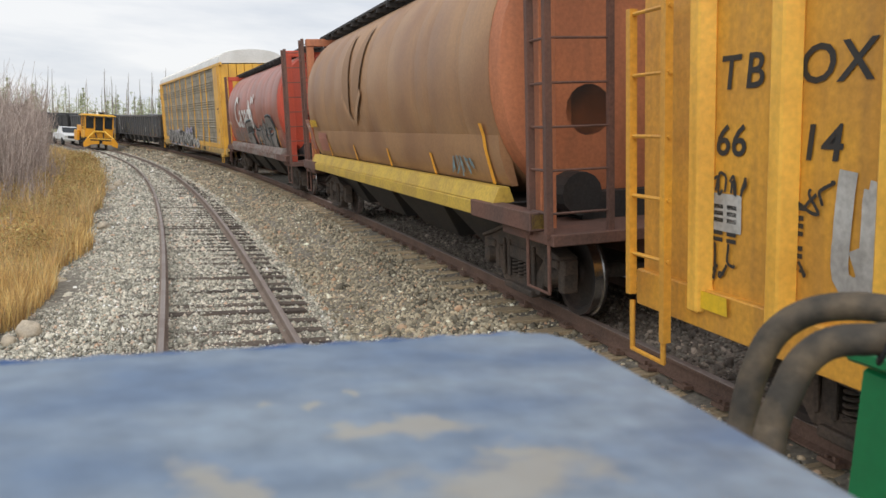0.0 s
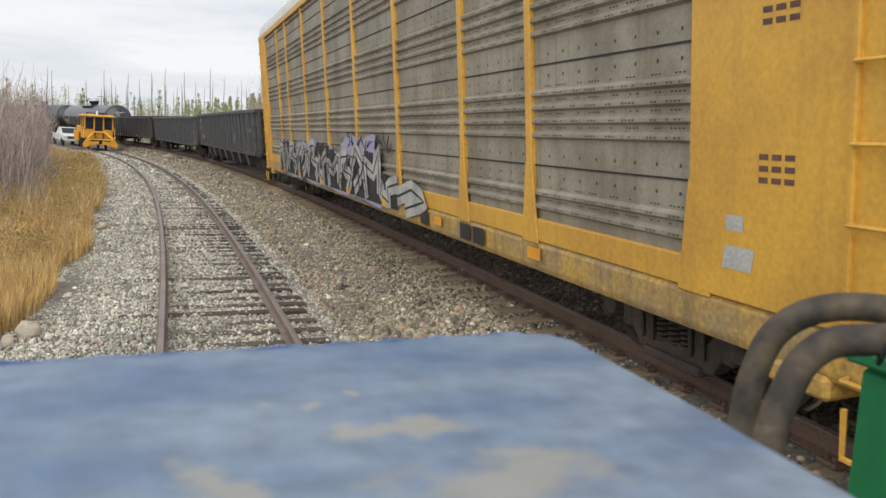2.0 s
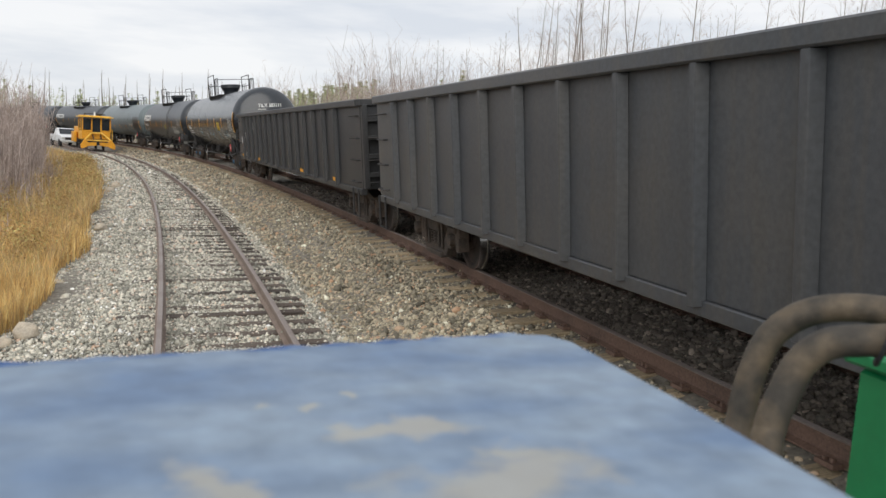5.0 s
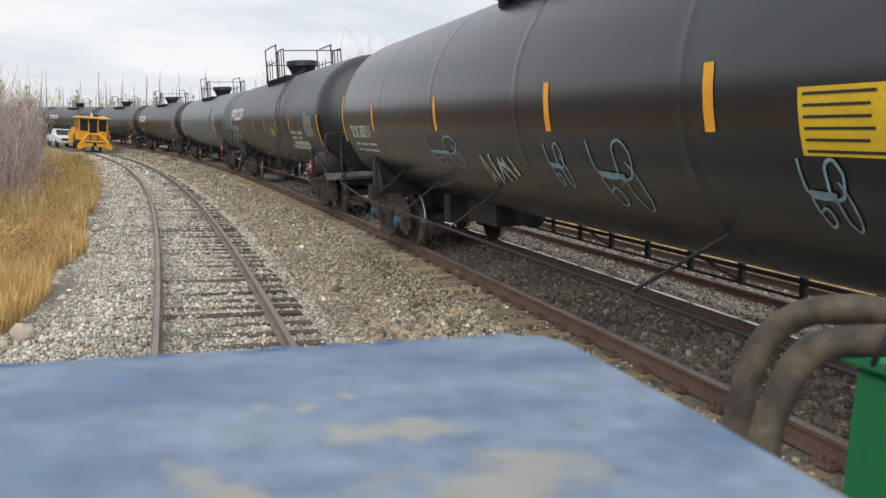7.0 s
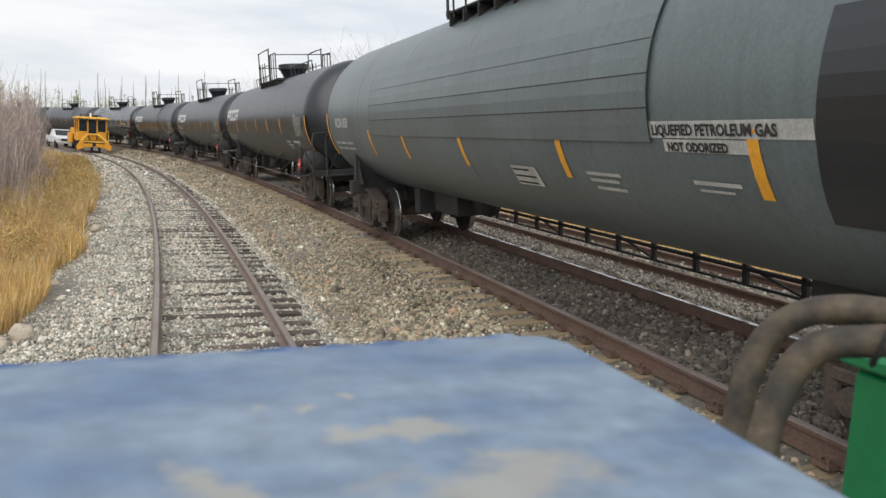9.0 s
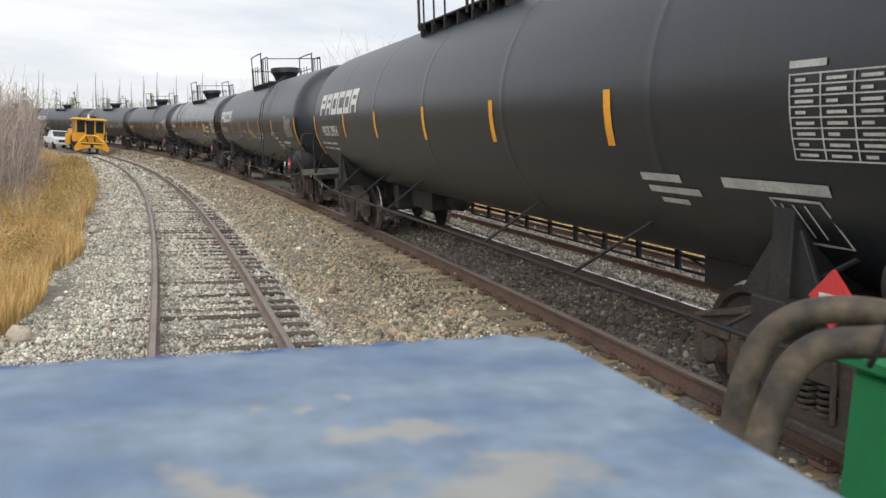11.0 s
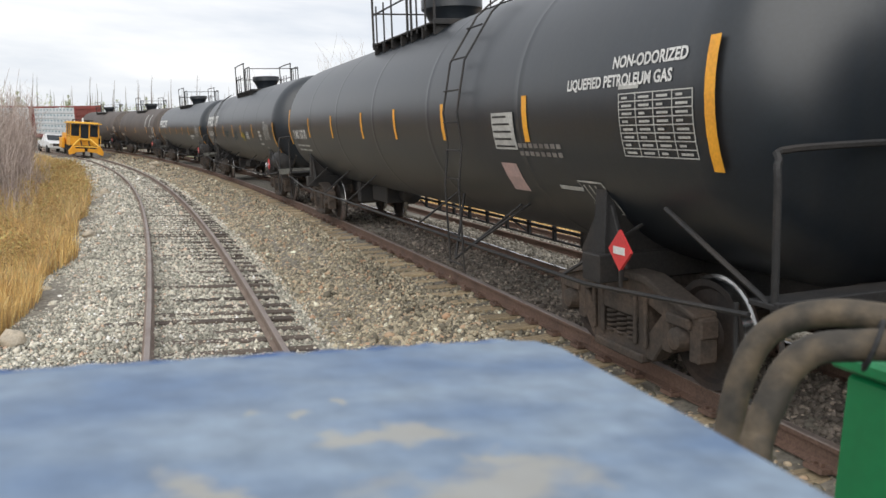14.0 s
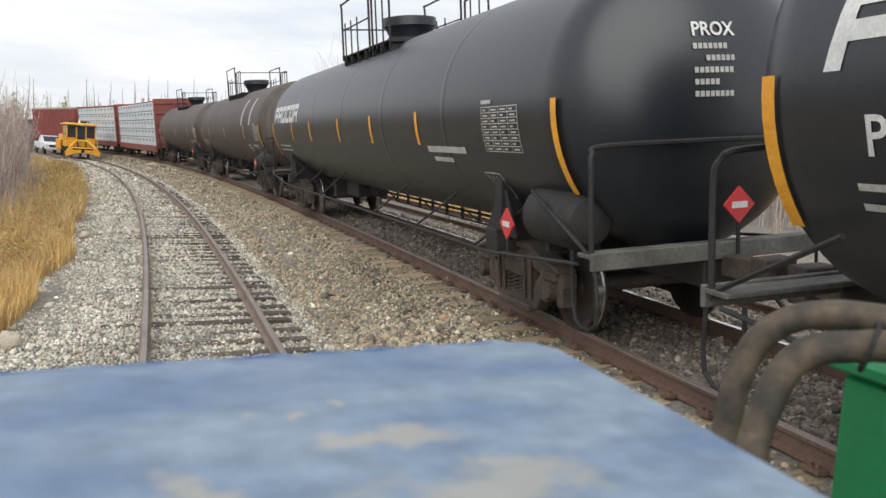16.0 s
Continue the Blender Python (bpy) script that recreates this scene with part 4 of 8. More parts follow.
# ---------------------------------------------------------------- cylindrical grain hoppers
def hopper_car(name, label, pitch, body, end_mat, frame_mat, sill_mat, roof_mat, group="grain hoppers in the train"):
    car = thing(name, label, "hopper car", group)
    half = pitch / 2 - 0.95
    shell = half - 1.38
    rx, rz, zc = 1.60, 1.62, 2.72
    outline = []
    for k in range(40):
        a = 2 * math.pi * k / 40
        c, s = math.cos(a), math.sin(a)
        outline.append((rx * math.copysign(abs(c) ** 0.88, c), zc + rz * math.copysign(abs(s) ** 0.88, s)))
    bm = bmesh.new()
    prof = [(-shell, 0.99), (-shell + 0.05, 1.0)]
    seams = [shell * f for f in (-0.83, -0.62, -0.52, -0.27, -0.04, 0.09, 0.45, 0.63, 0.86)]
    for y in seams:
        prof += [(y - 0.11, 1.0), (y - 0.03, 0.992), (y + 0.0, 0.997), (y + 0.03, 0.992), (y + 0.11, 1.0)]
    prof += [(shell - 0.05, 1.0), (shell, 0.99)]
    rings = [[bm.verts.new((x * f, y, zc + (z - zc) * f)) for x, z in outline] for y, f in prof]
    for r0, r1 in zip(rings, rings[1:]):
        for k in range(40):
            bm.faces.new((r0[k], r0[(k + 1) % 40], r1[(k + 1) % 40], r1[k]))
    part("body", bm, body, car, smooth=35)
    for sgn in (-1, 1):
        bm = bmesh.new()
        y0 = sgn * shell
        r0 = [bm.verts.new((x * 0.988, y0 - sgn * 0.004, zc + (z - zc) * 0.988)) for x, z in outline]
        r1 = [bm.verts.new((x * 0.96, y0 + sgn * 0.22, zc + (z - zc) * 0.96)) for x, z in outline]
        r2 = [bm.verts.new((x * 0.62, y0 + sgn * 0.36, zc + (z - zc) * 0.62)) for x, z in outline]
        for a, b in ((r0, r1), (r1, r2)):
            for k in range(40):
                bm.faces.new((a[k], a[(k + 1) % 40], b[(k + 1) % 40], b[k]))
        bm.faces.new(r2)
        part("end_sheet", bm, end_mat, car, smooth=40)
        bm = bmesh.new()
        for x in (-1.32, 1.32):
            box(bm, x - 0.09, x + 0.09, *sorted((sgn * (half - 0.62), sgn * (half - 0.46))), 0.95, 4.25)
        box(bm, -1.42, 1.42, *sorted((sgn * (half - 0.65), sgn * (half - 0.45))), 4.1, 4.28)
        part("end_frame", bm, end_mat, car, bevel=0.01)
        bm = bmesh.new()
        # Flat dark disc, no gear: the shade inside the end sheet's opening as colour.
        lathe(bm, [(0.0, 0.28), (0.03, 0.28)], 18, "Y", (-0.55, sgn * (shell + 0.36), 2.25))
        box(bm, -0.7, 0.5, *sorted((sgn * (half - 1.4), sgn * (half - 0.9))), 1.05, 1.35)
        lathe(bm, [(sgn * (half - 1.2) - 0.4, 0.24), (sgn * (half - 1.2) + 0.4, 0.24)], 14, "Y", (-0.75, 0, 1.35))
        part("brake_gear", bm, M["steel_dark"], car)
        bm = bmesh.new()
        for x in (-1.5, 1.5):
            for yy in (half - 0.1, half - 0.50):
                box(bm, x - 0.035, x + 0.035, sgn * yy - 0.035, sgn * yy + 0.035, 1.0, 4.3)
            for k in range(8):
                h = 1.25 + k * 0.42
                rod(bm, [(x, sgn * (half - 0.08), h), (x, sgn * (half - 0.52), h)], 0.016, 6)
                rod(bm, [(x, sgn * (half - 0.08), h), (x * 0.55, sgn * (half - 0.08), h)], 0.014, 6)
            box(bm, x * 0.55 - 0.03, x * 0.55 + 0.03, sgn * (half - 0.08) - 0.03, sgn * (half - 0.08) + 0.03, 1.0, 4.3)
            rod(bm, [(x, sgn * (half - 0.1), 1.0), (x, sgn * (half - 0.1), 0.45), (x, sgn * (half - 0.6), 0.45), (x, sgn * (half - 0.6), 1.0)], 0.02, 6)
        part("end_ladder", bm, frame_mat, car, "ladder on the car end")
        bm = bmesh.new()
        box(bm, -1.5, 1.5, *sorted((sgn * (shell + 0.1), sgn * half)), 0.93, 1.05)
        box(bm, -0.3, 0.3, *sorted((sgn * (shell - 2.5), sgn * half)), 0.68, 0.98)
        part("end_deck", bm, frame_mat, car, bevel=0.01)
        coupler(car, half, sgn, length=0.8)
    for x in (-1, 1):
        bm = bmesh.new()
        box(bm, *sorted((x * 1.44, x * 1.60)), -half + 0.3, half - 0.3, 1.07, 1.235)
        part("side_sill", bm, sill_mat, car, bevel=0.01)
        bm = bmesh.new()
        prism(bm, [(x * 1.30, 1.24), (x * 1.57, 1.24), (x * 1.49, 1.42), (x * 1.36, 1.42)], -shell, shell)
        part("slope_plate", bm, sill_mat, car, bevel=0.006)
        for a, b in ((-half + 0.3, -shell + 0.6), (shell - 0.6, half - 0.3)):
            bm = bmesh.new()
            box(bm, *sorted((x * 1.43, x * 1.615)), a, b, 1.055, 1.25)
            part("sill_end", bm, frame_mat, car, bevel=0.01)
    for x in (-1, 1):
        bm = bmesh.new()
        prism(bm, [(x * 1.25, 1.424), (x * 1.325, 1.424), (x * 1.41, 1.60), (x * 1.465, 1.80), (x * 1.48, 2.0), (x * 1.38, 2.0)], -shell + 0.01, shell - 0.01)
        part("skirt", bm, body, car, smooth=60)
    for k in range(4):
        bm = bmesh.new()
        y = -shell + 2 * shell * (k + 0.5) / 4
        v = [bm.verts.new(p) for p in ((-1.35, y - 1.58, 1.25), (1.35, y - 1.58, 1.25), (1.35, y + 1.58, 1.25), (-1.35, y + 1.58, 1.25), (-0.7, y - 0.9, 0.36), (0.7, y - 0.9, 0.36), (0.7, y + 0.9, 0.36), (-0.7, y + 0.9, 0.36))]
        for f in ((0, 1, 5, 4), (1, 2, 6, 5), (2, 3, 7, 6), (3, 0, 4, 7), (4, 5, 6, 7), (0, 3, 2, 1)):
            bm.faces.new([v[i] for i in f])
        part("outlet_gate", bm, M["steel_dark"], car, bevel=0.01)
    bm = bmesh.new()
    top = zc + rz
    for x0, x1 in ((-0.95, -0.35), (0.35, 0.95)):
        for k in range(5):
            xx = x0 + (x1 - x0) * k / 5
            box(bm, xx, xx + 0.075, -half, half, top - 0.02, top + 0.03)
    for k in range(20):
        y = -half + 0.3 + (2 * half - 0.6) * k / 19
        box(bm, -1.0, 1.0, y - 0.03, y + 0.03, top - 0.12, top - 0.02)
    part("running_board", bm, roof_mat, car, "dark roof walkway of steel grating")
    bm = bmesh.new()
    box(bm, -0.3, 0.3, -shell, shell, top - 0.05, top + 0.12)
    part("hatch_trough", bm, roof_mat, car, bevel=0.01)
    trucks(car, half - 1.75)
    return car, Side(rz, zc, -1.6, 0.012, 0.88, 1.489), half, shell


# ---------------------------------------------------------------- auto rack
def rack_car(name, label, pitch):
    car = thing(name, label, "auto rack")
    half, w, top = pitch / 2 - 0.75, 1.52, 5.12
    bm = bmesh.new()
    for x in (-1, 1):
        prism(bm, [(x * (w - 0.06), 0.67), (x * (w - 0.01), 0.67), (x * (w + 0.015), 0.73), (x * (w + 0.015), 0.94), (x * (w - 0.06), 1.02)], -half, half)
    box(bm, -w + 0.05, w - 0.05, -half, half, 0.85, 1.0)
    box(bm, -0.35, 0.35, -half, half, 0.5, 0.86)
    part("side_sill", bm, M["rack_sill"], car, bevel=0.012)
    # corrugated screen panels between posts at uneven spacing; each sheet has four ribs between flat strips
    inner = 11.45
    posts = (-11.1, -8.4, -6.48, -3.6, -0.8, 1.95, 4.7, 7.5, 9.3, 11.95)
    ribs = []
    for sheet in range(5):
        base = 0.77 + 0.95 * sheet
        ribs += [base + r for r in (0.26, 0.39, 0.52, 0.65)]
    ribs = [r for r in ribs if 1.2 < r < top - 0.2]
    rr = random.Random(77)
    holes = []
    for q0, q1 in zip(posts, posts[1:]):
        y0, y1 = q0 + 0.05, q1 - 0.05
        for x in (-1, 1):
            bm = bmesh.new()
            pts = [(w - 0.03, 1.17)]
            for r in ribs:
                pts += [(w - 0.03, r), (w + 0.012, r + 0.022), (w + 0.012, r + 0.052), (w - 0.03, r + 0.078)]
            pts.append((w - 0.03, top - 0.16))
            col0 = [bm.verts.new((x * px, y0, pz)) for px, pz in pts]
            col1 = [bm.verts.new((x * px, y1, pz)) for px, pz in pts]
            for k in range(len(pts) - 1):
                bm.faces.new((col0[k], col0[k + 1], col1[k + 1], col1[k]))
            part("screen_panel", bm, M["galv"], car)
        rows = [(r + 0.037, 0.012) for r in ribs] + [(r + 0.105, -0.03) for r in ribs]
        for h, d in rows:
            for j in range(int((y1 - y0 - 0.2) / 0.05)):
                if j % 12 in (1, 2, 3, 4, 7, 8, 9) and rr.random() < 0.8:
                    y = y0 + 0.1 + j * 0.05
                    holes += [(-w - d - 0.003, y - 0.014, h - 0.006), (-w - d - 0.003, y + 0.014, h - 0.006), (-w - d - 0.003, y + 0.014, h + 0.006), (-w - d - 0.003, y - 0.014, h + 0.006)]
        for sheet in range(4):
            h = 1.72 + 0.95 * sheet
            bm = bmesh.new()
            box(bm, -w + 0.018, -w + 0.03, y0, y1, h, h + 0.013)
            part("panel_seam", bm, M["steel_dark"], car)
            for j in range(int((y1 - y0) / 0.30)):
                for dz in (-0.10, 0.10):
                    y = y0 + 0.18 + j * 0.30
                    holes += [(-w + 0.026, y - 0.013, h + dz - 0.013), (-w + 0.026, y + 0.013, h + dz - 0.013), (-w + 0.026, y + 0.013, h + dz + 0.013), (-w + 0.026, y - 0.013, h + dz + 0.013)]
    dots = link_part("perforation", raw_mesh("perforation", np.array(holes), np.arange(len(holes)).reshape(-1, 4), M["hole_dark"]), car)
    tagged(dots, kind="stuff")
    for y in posts:
        for x in (-1, 1):
            bm = bmesh.new()
            box(bm, *sorted((x * (w - 0.06), x * (w + 0.022))), y - 0.065, y + 0.065, 1.0, top - 0.05)
            prism(bm, [(y - 0.18, 0.95), (y + 0.18, 0.95), (y + 0.07, 1.75), (y - 0.07, 1.75)], *sorted((x * (w + 0.0), x * (w + 0.028))), "X")
            part("post", bm, M["yellow_rack"], car, bevel=0.008)
    for x in (-1, 1):
        blk("lower_rail", M["yellow_rack"], [(*sorted((x * (w - 0.07), x * (w + 0.012))), -11.1, 11.95, 0.98, 1.20)], car, bevel=0.008)
        blk("upper_rail", M["yellow_rack"], [(*sorted((x * (w - 0.06), x * (w + 0.05))), -half, half, top - 0.16, top - 0.02)], car, bevel=0.008)
    for sgn in (-1, 1):
        for x in (-1, 1):
            blk("end_panel", M["yellow_rack"], [(*sorted((x * (w - 0.06), x * (w + 0.03))), *sorted((sgn * (11.9 if sgn > 0 else 11.05), sgn * (half - 0.35))), 0.98, top - 0.04)], car, bevel=0.01)
            blk("corner_post", M["yellow_rack"], [(*sorted((x * (w - 0.10), x * (w + 0.07))), *sorted((sgn * (half - 0.42), sgn * (half - 0.30))), 0.68, top - 0.04)], car, bevel=0.015)
            blk("ladder_post", M["yellow_rack"], [(*sorted((x * (w - 0.02), x * (w + 0.06))), *sorted((sgn * (half - 0.95), sgn * (half - 0.90))), 0.98, top - 0.04)], car, bevel=0.01)
            blk("jack_pad", M["rack_sill"], [(*sorted((x * (w - 0.30), x * (w + 0.03))), *sorted((sgn * (half - 1.55), sgn * (half - 1.05))), 0.55, 0.70)], car, "grimy jacking pad", 0.03)
        bm = bmesh.new()
        for k in range(8):
            a0, a1 = -w + 2 * w * k / 8, -w + 2 * w * (k + 1) / 8
            d = 0.10 * math.sin(math.pi * (k + 0.5) / 8)
            box(bm, a0 + 0.012, a1 - 0.012, *sorted((sgn * (half - 0.30), sgn * (half - 0.22 + d))), 1.05, top - 0.1)
        part("end_door", bm, M["yellow_rack"], car, "yellow folding end doors", bevel=0.01)
        for x in (-w - 0.10, w + 0.10):
            for k in range(10):
                bm = bmesh.new()
                h = 0.75 + k * 0.42
                rod(bm, [(x * 0.96, sgn * (half - 0.36), h), (x, sgn * (half - 0.38), h), (x, sgn * (half - 0.88), h), (x * 0.96, sgn * (half - 0.90), h)], 0.015, 6)
                part("rung", bm, M["yellow_rack"], car)
            bm = bmesh.new()
            rod(bm, [(x, sgn * (half - 0.36), 0.6), (x, sgn * (half - 0.36), 0.32), (x, sgn * (half - 0.85), 0.32), (x, sgn * (half - 0.85), 0.6)], 0.02, 6)
            part("stirrup_step", bm, M["yellow_rack"], car)
        coupler(car, half - 0.05, sgn, length=0.8)
    bm = bmesh.new()
    arc = [(-w - 0.05 + 0.0, top - 0.05)] + [(-(w + 0.05) * math.cos(math.pi * k / 14), top - 0.02 + 0.62 * math.sin(math.pi * k / 14) ** 0.7) for k in range(1, 14)] + [(w + 0.05, top - 0.05)]
    prism(bm, arc, -half + 0.25, half - 0.25)
    part("roof", bm, M["roof_white"], car, "pale curved corrugated roof", smooth=40)
    bm = bmesh.new()
    for k in range(40):
        y = -half + 0.6 + (2 * half - 1.2) * k / 39
        pts = [(-(w + 0.065) * math.cos(math.pi * j / 10), y, top - 0.01 + 0.63 * math.sin(math.pi * j / 10) ** 0.7) for j in range(1, 10)]
        rod(bm, pts, 0.022, 5)
    part("roof_ribs", bm, M["roof_white"], car)
    trucks(car, half - 3.2)
    return car, Side(0, 0, -w - 0.03, 0.003), half


# ---------------------------------------------------------------- gondolas
def gondola(name, label, pitch, top, ribs, bottoms, low=0.84, first=-8.2, gap=1.165, group="gondolas in the train", places=None, paint=None):
    paint = paint or M["gondola"]
    car = thing(name, label, "gondola", group)
    half, w, z0 = pitch / 2 - 0.65, 1.50, low
    for x in (-1, 1):
        blk("side_wall", paint, [(*sorted((x * (w - 0.05), x * w)), -half, half, z0, top)], car, bevel=0.004)
    for sgn in (-1, 1):
        blk("end_wall", paint, [(-w + 0.052, w - 0.052, *sorted((sgn * (half - 0.05), sgn * half)), z0, top)], car, bevel=0.004)
    blk("floor", paint, [(-w + 0.052, w - 0.052, -half + 0.052, half - 0.052, z0 - 0.02, z0 + 0.06)], car, bevel=0.004)
    bm = bmesh.new()
    for x in (-1, 1):
        box(bm, *sorted((x * (w - 0.06), x * (w + 0.10))), -half - 0.04, half + 0.04, top - 0.13, top)
    for sgn in (-1, 1):
        box(bm, -w, w, *sorted((sgn * (half - 0.06), sgn * (half + 0.06))), top - 0.13, top)
    part("top_chord", bm, paint, car, bevel=0.015)
    for a in places or [first + gap * k for k in range(ribs)]:
        y = -a
        for x in (-1, 1):
            bm = bmesh.new()
            prism(bm, [(x * w, y - 0.07), (x * (w + 0.09), y - 0.036), (x * (w + 0.09), y + 0.036), (x * w, y + 0.07)], z0 - 0.05, top - 0.13, "Z")
            part("side_rib", bm, paint, car, bevel=0.006)
    bm = bmesh.new()
    box(bm, -0.3, 0.3, -half, half, 0.66, z0 - 0.02)
    part("centre_sill", bm, paint, car, bevel=0.01)
    for x in (-1, 1):
        blk("side_sill", paint, [(*sorted((x * (w - 0.08), x * (w + 0.03))), -half, half, z0 - 0.12, z0 - 0.004)], car, bevel=0.01)
    if bottoms:
        for k in range(bottoms):
            y = -half + 3.6 + (2 * half - 7.2) * k / (bottoms - 1)
            for x in (-1, 1):
                bm = bmesh.new()
                v = [bm.verts.new(p) for p in ((x * 1.48, y - 0.42, z0), (x * 1.48, y + 0.42, z0), (x * 1.35, y + 0.2, 0.52), (x * 1.35, y - 0.2, 0.52), (x * 0.9, y - 0.42, z0), (x * 0.9, y + 0.42, z0), (x * 0.95, y + 0.2, 0.52), (x * 0.95, y - 0.2, 0.52))]
                for f in ((0, 1, 2, 3), (4, 7, 6, 5), (0, 3, 7, 4), (1, 5, 6, 2), (3, 2, 6, 7)):
                    bm.faces.new([v[i] for i in f])
                part("bottom_door", bm, paint, car, bevel=0.01)
    for sgn in (-1, 1):
        bm = bmesh.new()
        for k in range(4):
            h = z0 + 0.22 + k * (top - z0 - 0.3) / 4
            box(bm, -w + 0.05, w - 0.05, *sorted((sgn * half, sgn * (half + 0.12))), h, h + 0.09)
        for x in (-w + 0.06, -0.5, 0.5, w - 0.06):
            box(bm, x - 0.05, x + 0.05, *sorted((sgn * half, sgn * (half + 0.13))), z0, top - 0.1)
        part("end_ribs", bm, paint, car, bevel=0.008)
        bm = bmesh.new()
        for x in (-w - 0.07, w + 0.07):
            for k in range(4):
                h = z0 + 0.12 + k * 0.42
                rod(bm, [(x * 0.96, sgn * (half - 0.08), h), (x, sgn * (half - 0.1), h), (x, sgn * (half - 0.6), h), (x * 0.96, sgn * (half - 0.62), h)], 0.014, 5)
            rod(bm, [(x, sgn * (half - 0.1), z0), (x, sgn * (half - 0.1), 0.42), (x, sgn * (half - 0.52), 0.42), (x, sgn * (half - 0.52), z0)], 0.02, 6)
        for k in range(4):
            h = z0 + 0.12 + k * 0.42
            rod(bm, [(-w + 0.1, sgn * (half + 0.16), h), (-w + 0.6, sgn * (half + 0.16), h)], 0.014, 5)
        part("grab_irons", bm, M["steel_dark"], car, "black grab irons and stirrup")
        coupler(car, half, sgn, length=0.72)
    trucks(car, half - 1.75)
    return car, Side(0, 0, -w, 0.008), half


# ---------------------------------------------------------------- centre-beam flat with wrapped lumber
def lumber_car(name, label, pitch):
    car = thing(name, label, "flat car", "lumber flats in the train")
    half = pitch / 2 - 0.7
    bm = bmesh.new()
    box(bm, -1.45, 1.45, -half, half, 0.95, 1.12)
    for x in (-1, 1):
        box(bm, *sorted((x * 1.38, x * 1.48)), -half, half, 0.72, 1.14)
    box(bm, -0.3, 0.3, -half, half, 0.6, 0.96)
    part("deck", bm, M["car_red"], car, bevel=0.012)
    for sgn in (-1, 1):
        bm = bmesh.new()
        box(bm, -1.45, 1.45, *sorted((sgn * (half - 0.12), sgn * half)), 1.1, 4.55)
        for k in range(5):
            box(bm, -1.4, 1.4, *sorted((sgn * half, sgn * (half + 0.1))), 1.3 + k * 0.72, 1.4 + k * 0.72)
        for x in (-1.4, 0, 1.4):
            box(bm, x - 0.06, x + 0.06, *sorted((sgn * half, sgn * (half + 0.12))), 1.1, 4.5)
        part("bulkhead", bm, M["car_red"], car, "red ribbed end bulkhead", bevel=0.01)
        coupler(car, half, sgn, length=0.68)
    bm = bmesh.new()
    box(bm, -0.08, 0.08, -half + 0.1, half - 0.1, 1.1, 1.3)
    box(bm, -0.30, 0.30, -half + 0.1, half - 0.1, 4.42, 4.55)
    for k in range(13):
        y = -half + 0.3 + (2 * half - 0.6) * k / 12
        box(bm, -0.06, 0.06, y - 0.08, y + 0.08, 1.2, 4.45)
    part("centre_beam", bm, M["car_red"], car)
    rows, cols = 5, 4
    for x in (-1, 1):
        for r in range(rows):
            for c in range(cols):
                y0 = -half + 0.2 + (2 * half - 0.4) * c / cols
                y1 = y0 + (2 * half - 0.4) / cols - 0.06
                bm = bmesh.new()
                box(bm, *sorted((x * 0.14, x * 1.42)), y0, y1, 1.15 + r * 0.64, 1.15 + r * 0.64 + 0.60)
                part("lumber_pack", bm, M["lumber"], car, bevel=0.03)
    side = Side(0, 0, -1.42, 0.006)

    def bars(bm, s):
        for r in range(rows):
            for c in range(cols * 3):
                a = -half + 0.5 + (2 * half - 0.6) * c / (cols * 3)
                s.quad(bm, a, a + 0.7, 1.33 + r * 0.64, 1.53 + r * 0.64)
    marks(car, "wrap_print", M["graf_blue"], side, bars, "pale blue print on the wrapping")
    trucks(car, half - 1.9)
    return car


# ---------------------------------------------------------------- the train, front to back
SPEED = 19.25
TRAIN = []          # (object, place of its middle along the line at the start, half distance of the trucks)
JOINTS = (-13.3, 6.33, 22.95, 40.35, 68.65, 90.05, 111.0, 132.5, 153.0, 173.1, 193.0, 212.9, 232.75, 252.6, 272.85, 293.25, 313.4, 333.7, 352.7, 370.5, 389.3, 407.5, 426.5, 446.5)


def place(k):
    return JOINTS[k + 1] - JOINTS[k]


def join(car, k, half, slack=0.0):
    TRAIN.append((car, 0.5 * (JOINTS[k] + JOINTS[k + 1]) + slack, half))


def along(t, middle, half):
    """The pose of a car on the main line at time t."""
    s = middle - 0.13 - SPEED * t + 0.2 * max(0.0, t - 15.5) / 0.5
    a, b = on_line(s - half, MAIN, MAIN_Z), on_line(s + half, MAIN, MAIN_Z)
    d = b - a
    return Matrix.Translation((a + b) / 2) @ Matrix.Rotation(math.atan2(-d.x, d.y), 4, "Z") @ Matrix.Rotation(-CANT, 4, "Y")


def motions():
    for car, middle, half in TRAIN:
        walk(car, [(0.5 * k, along(0.5 * k, middle, half)) for k in range(33)])

# ---------------------------------------------------------------- cars of this train
def scribble(rs, a0, a1, h0, h1, strokes, width, bm, s, loops=3):
    """Spray-can scrawl: looping strokes side by side inside a field."""
    for k in range(strokes):
        c = a0 + (a1 - a0) * (k + 0.5) / strokes
        w = (a1 - a0) / strokes * 0.55
        pts = [(c + rs.uniform(-w, w), rs.uniform(h0, h1)) for _ in range(loops + 2)]
        s.line(bm, curve_pts(pts, 5), width, 0.002 * k % 0.01)


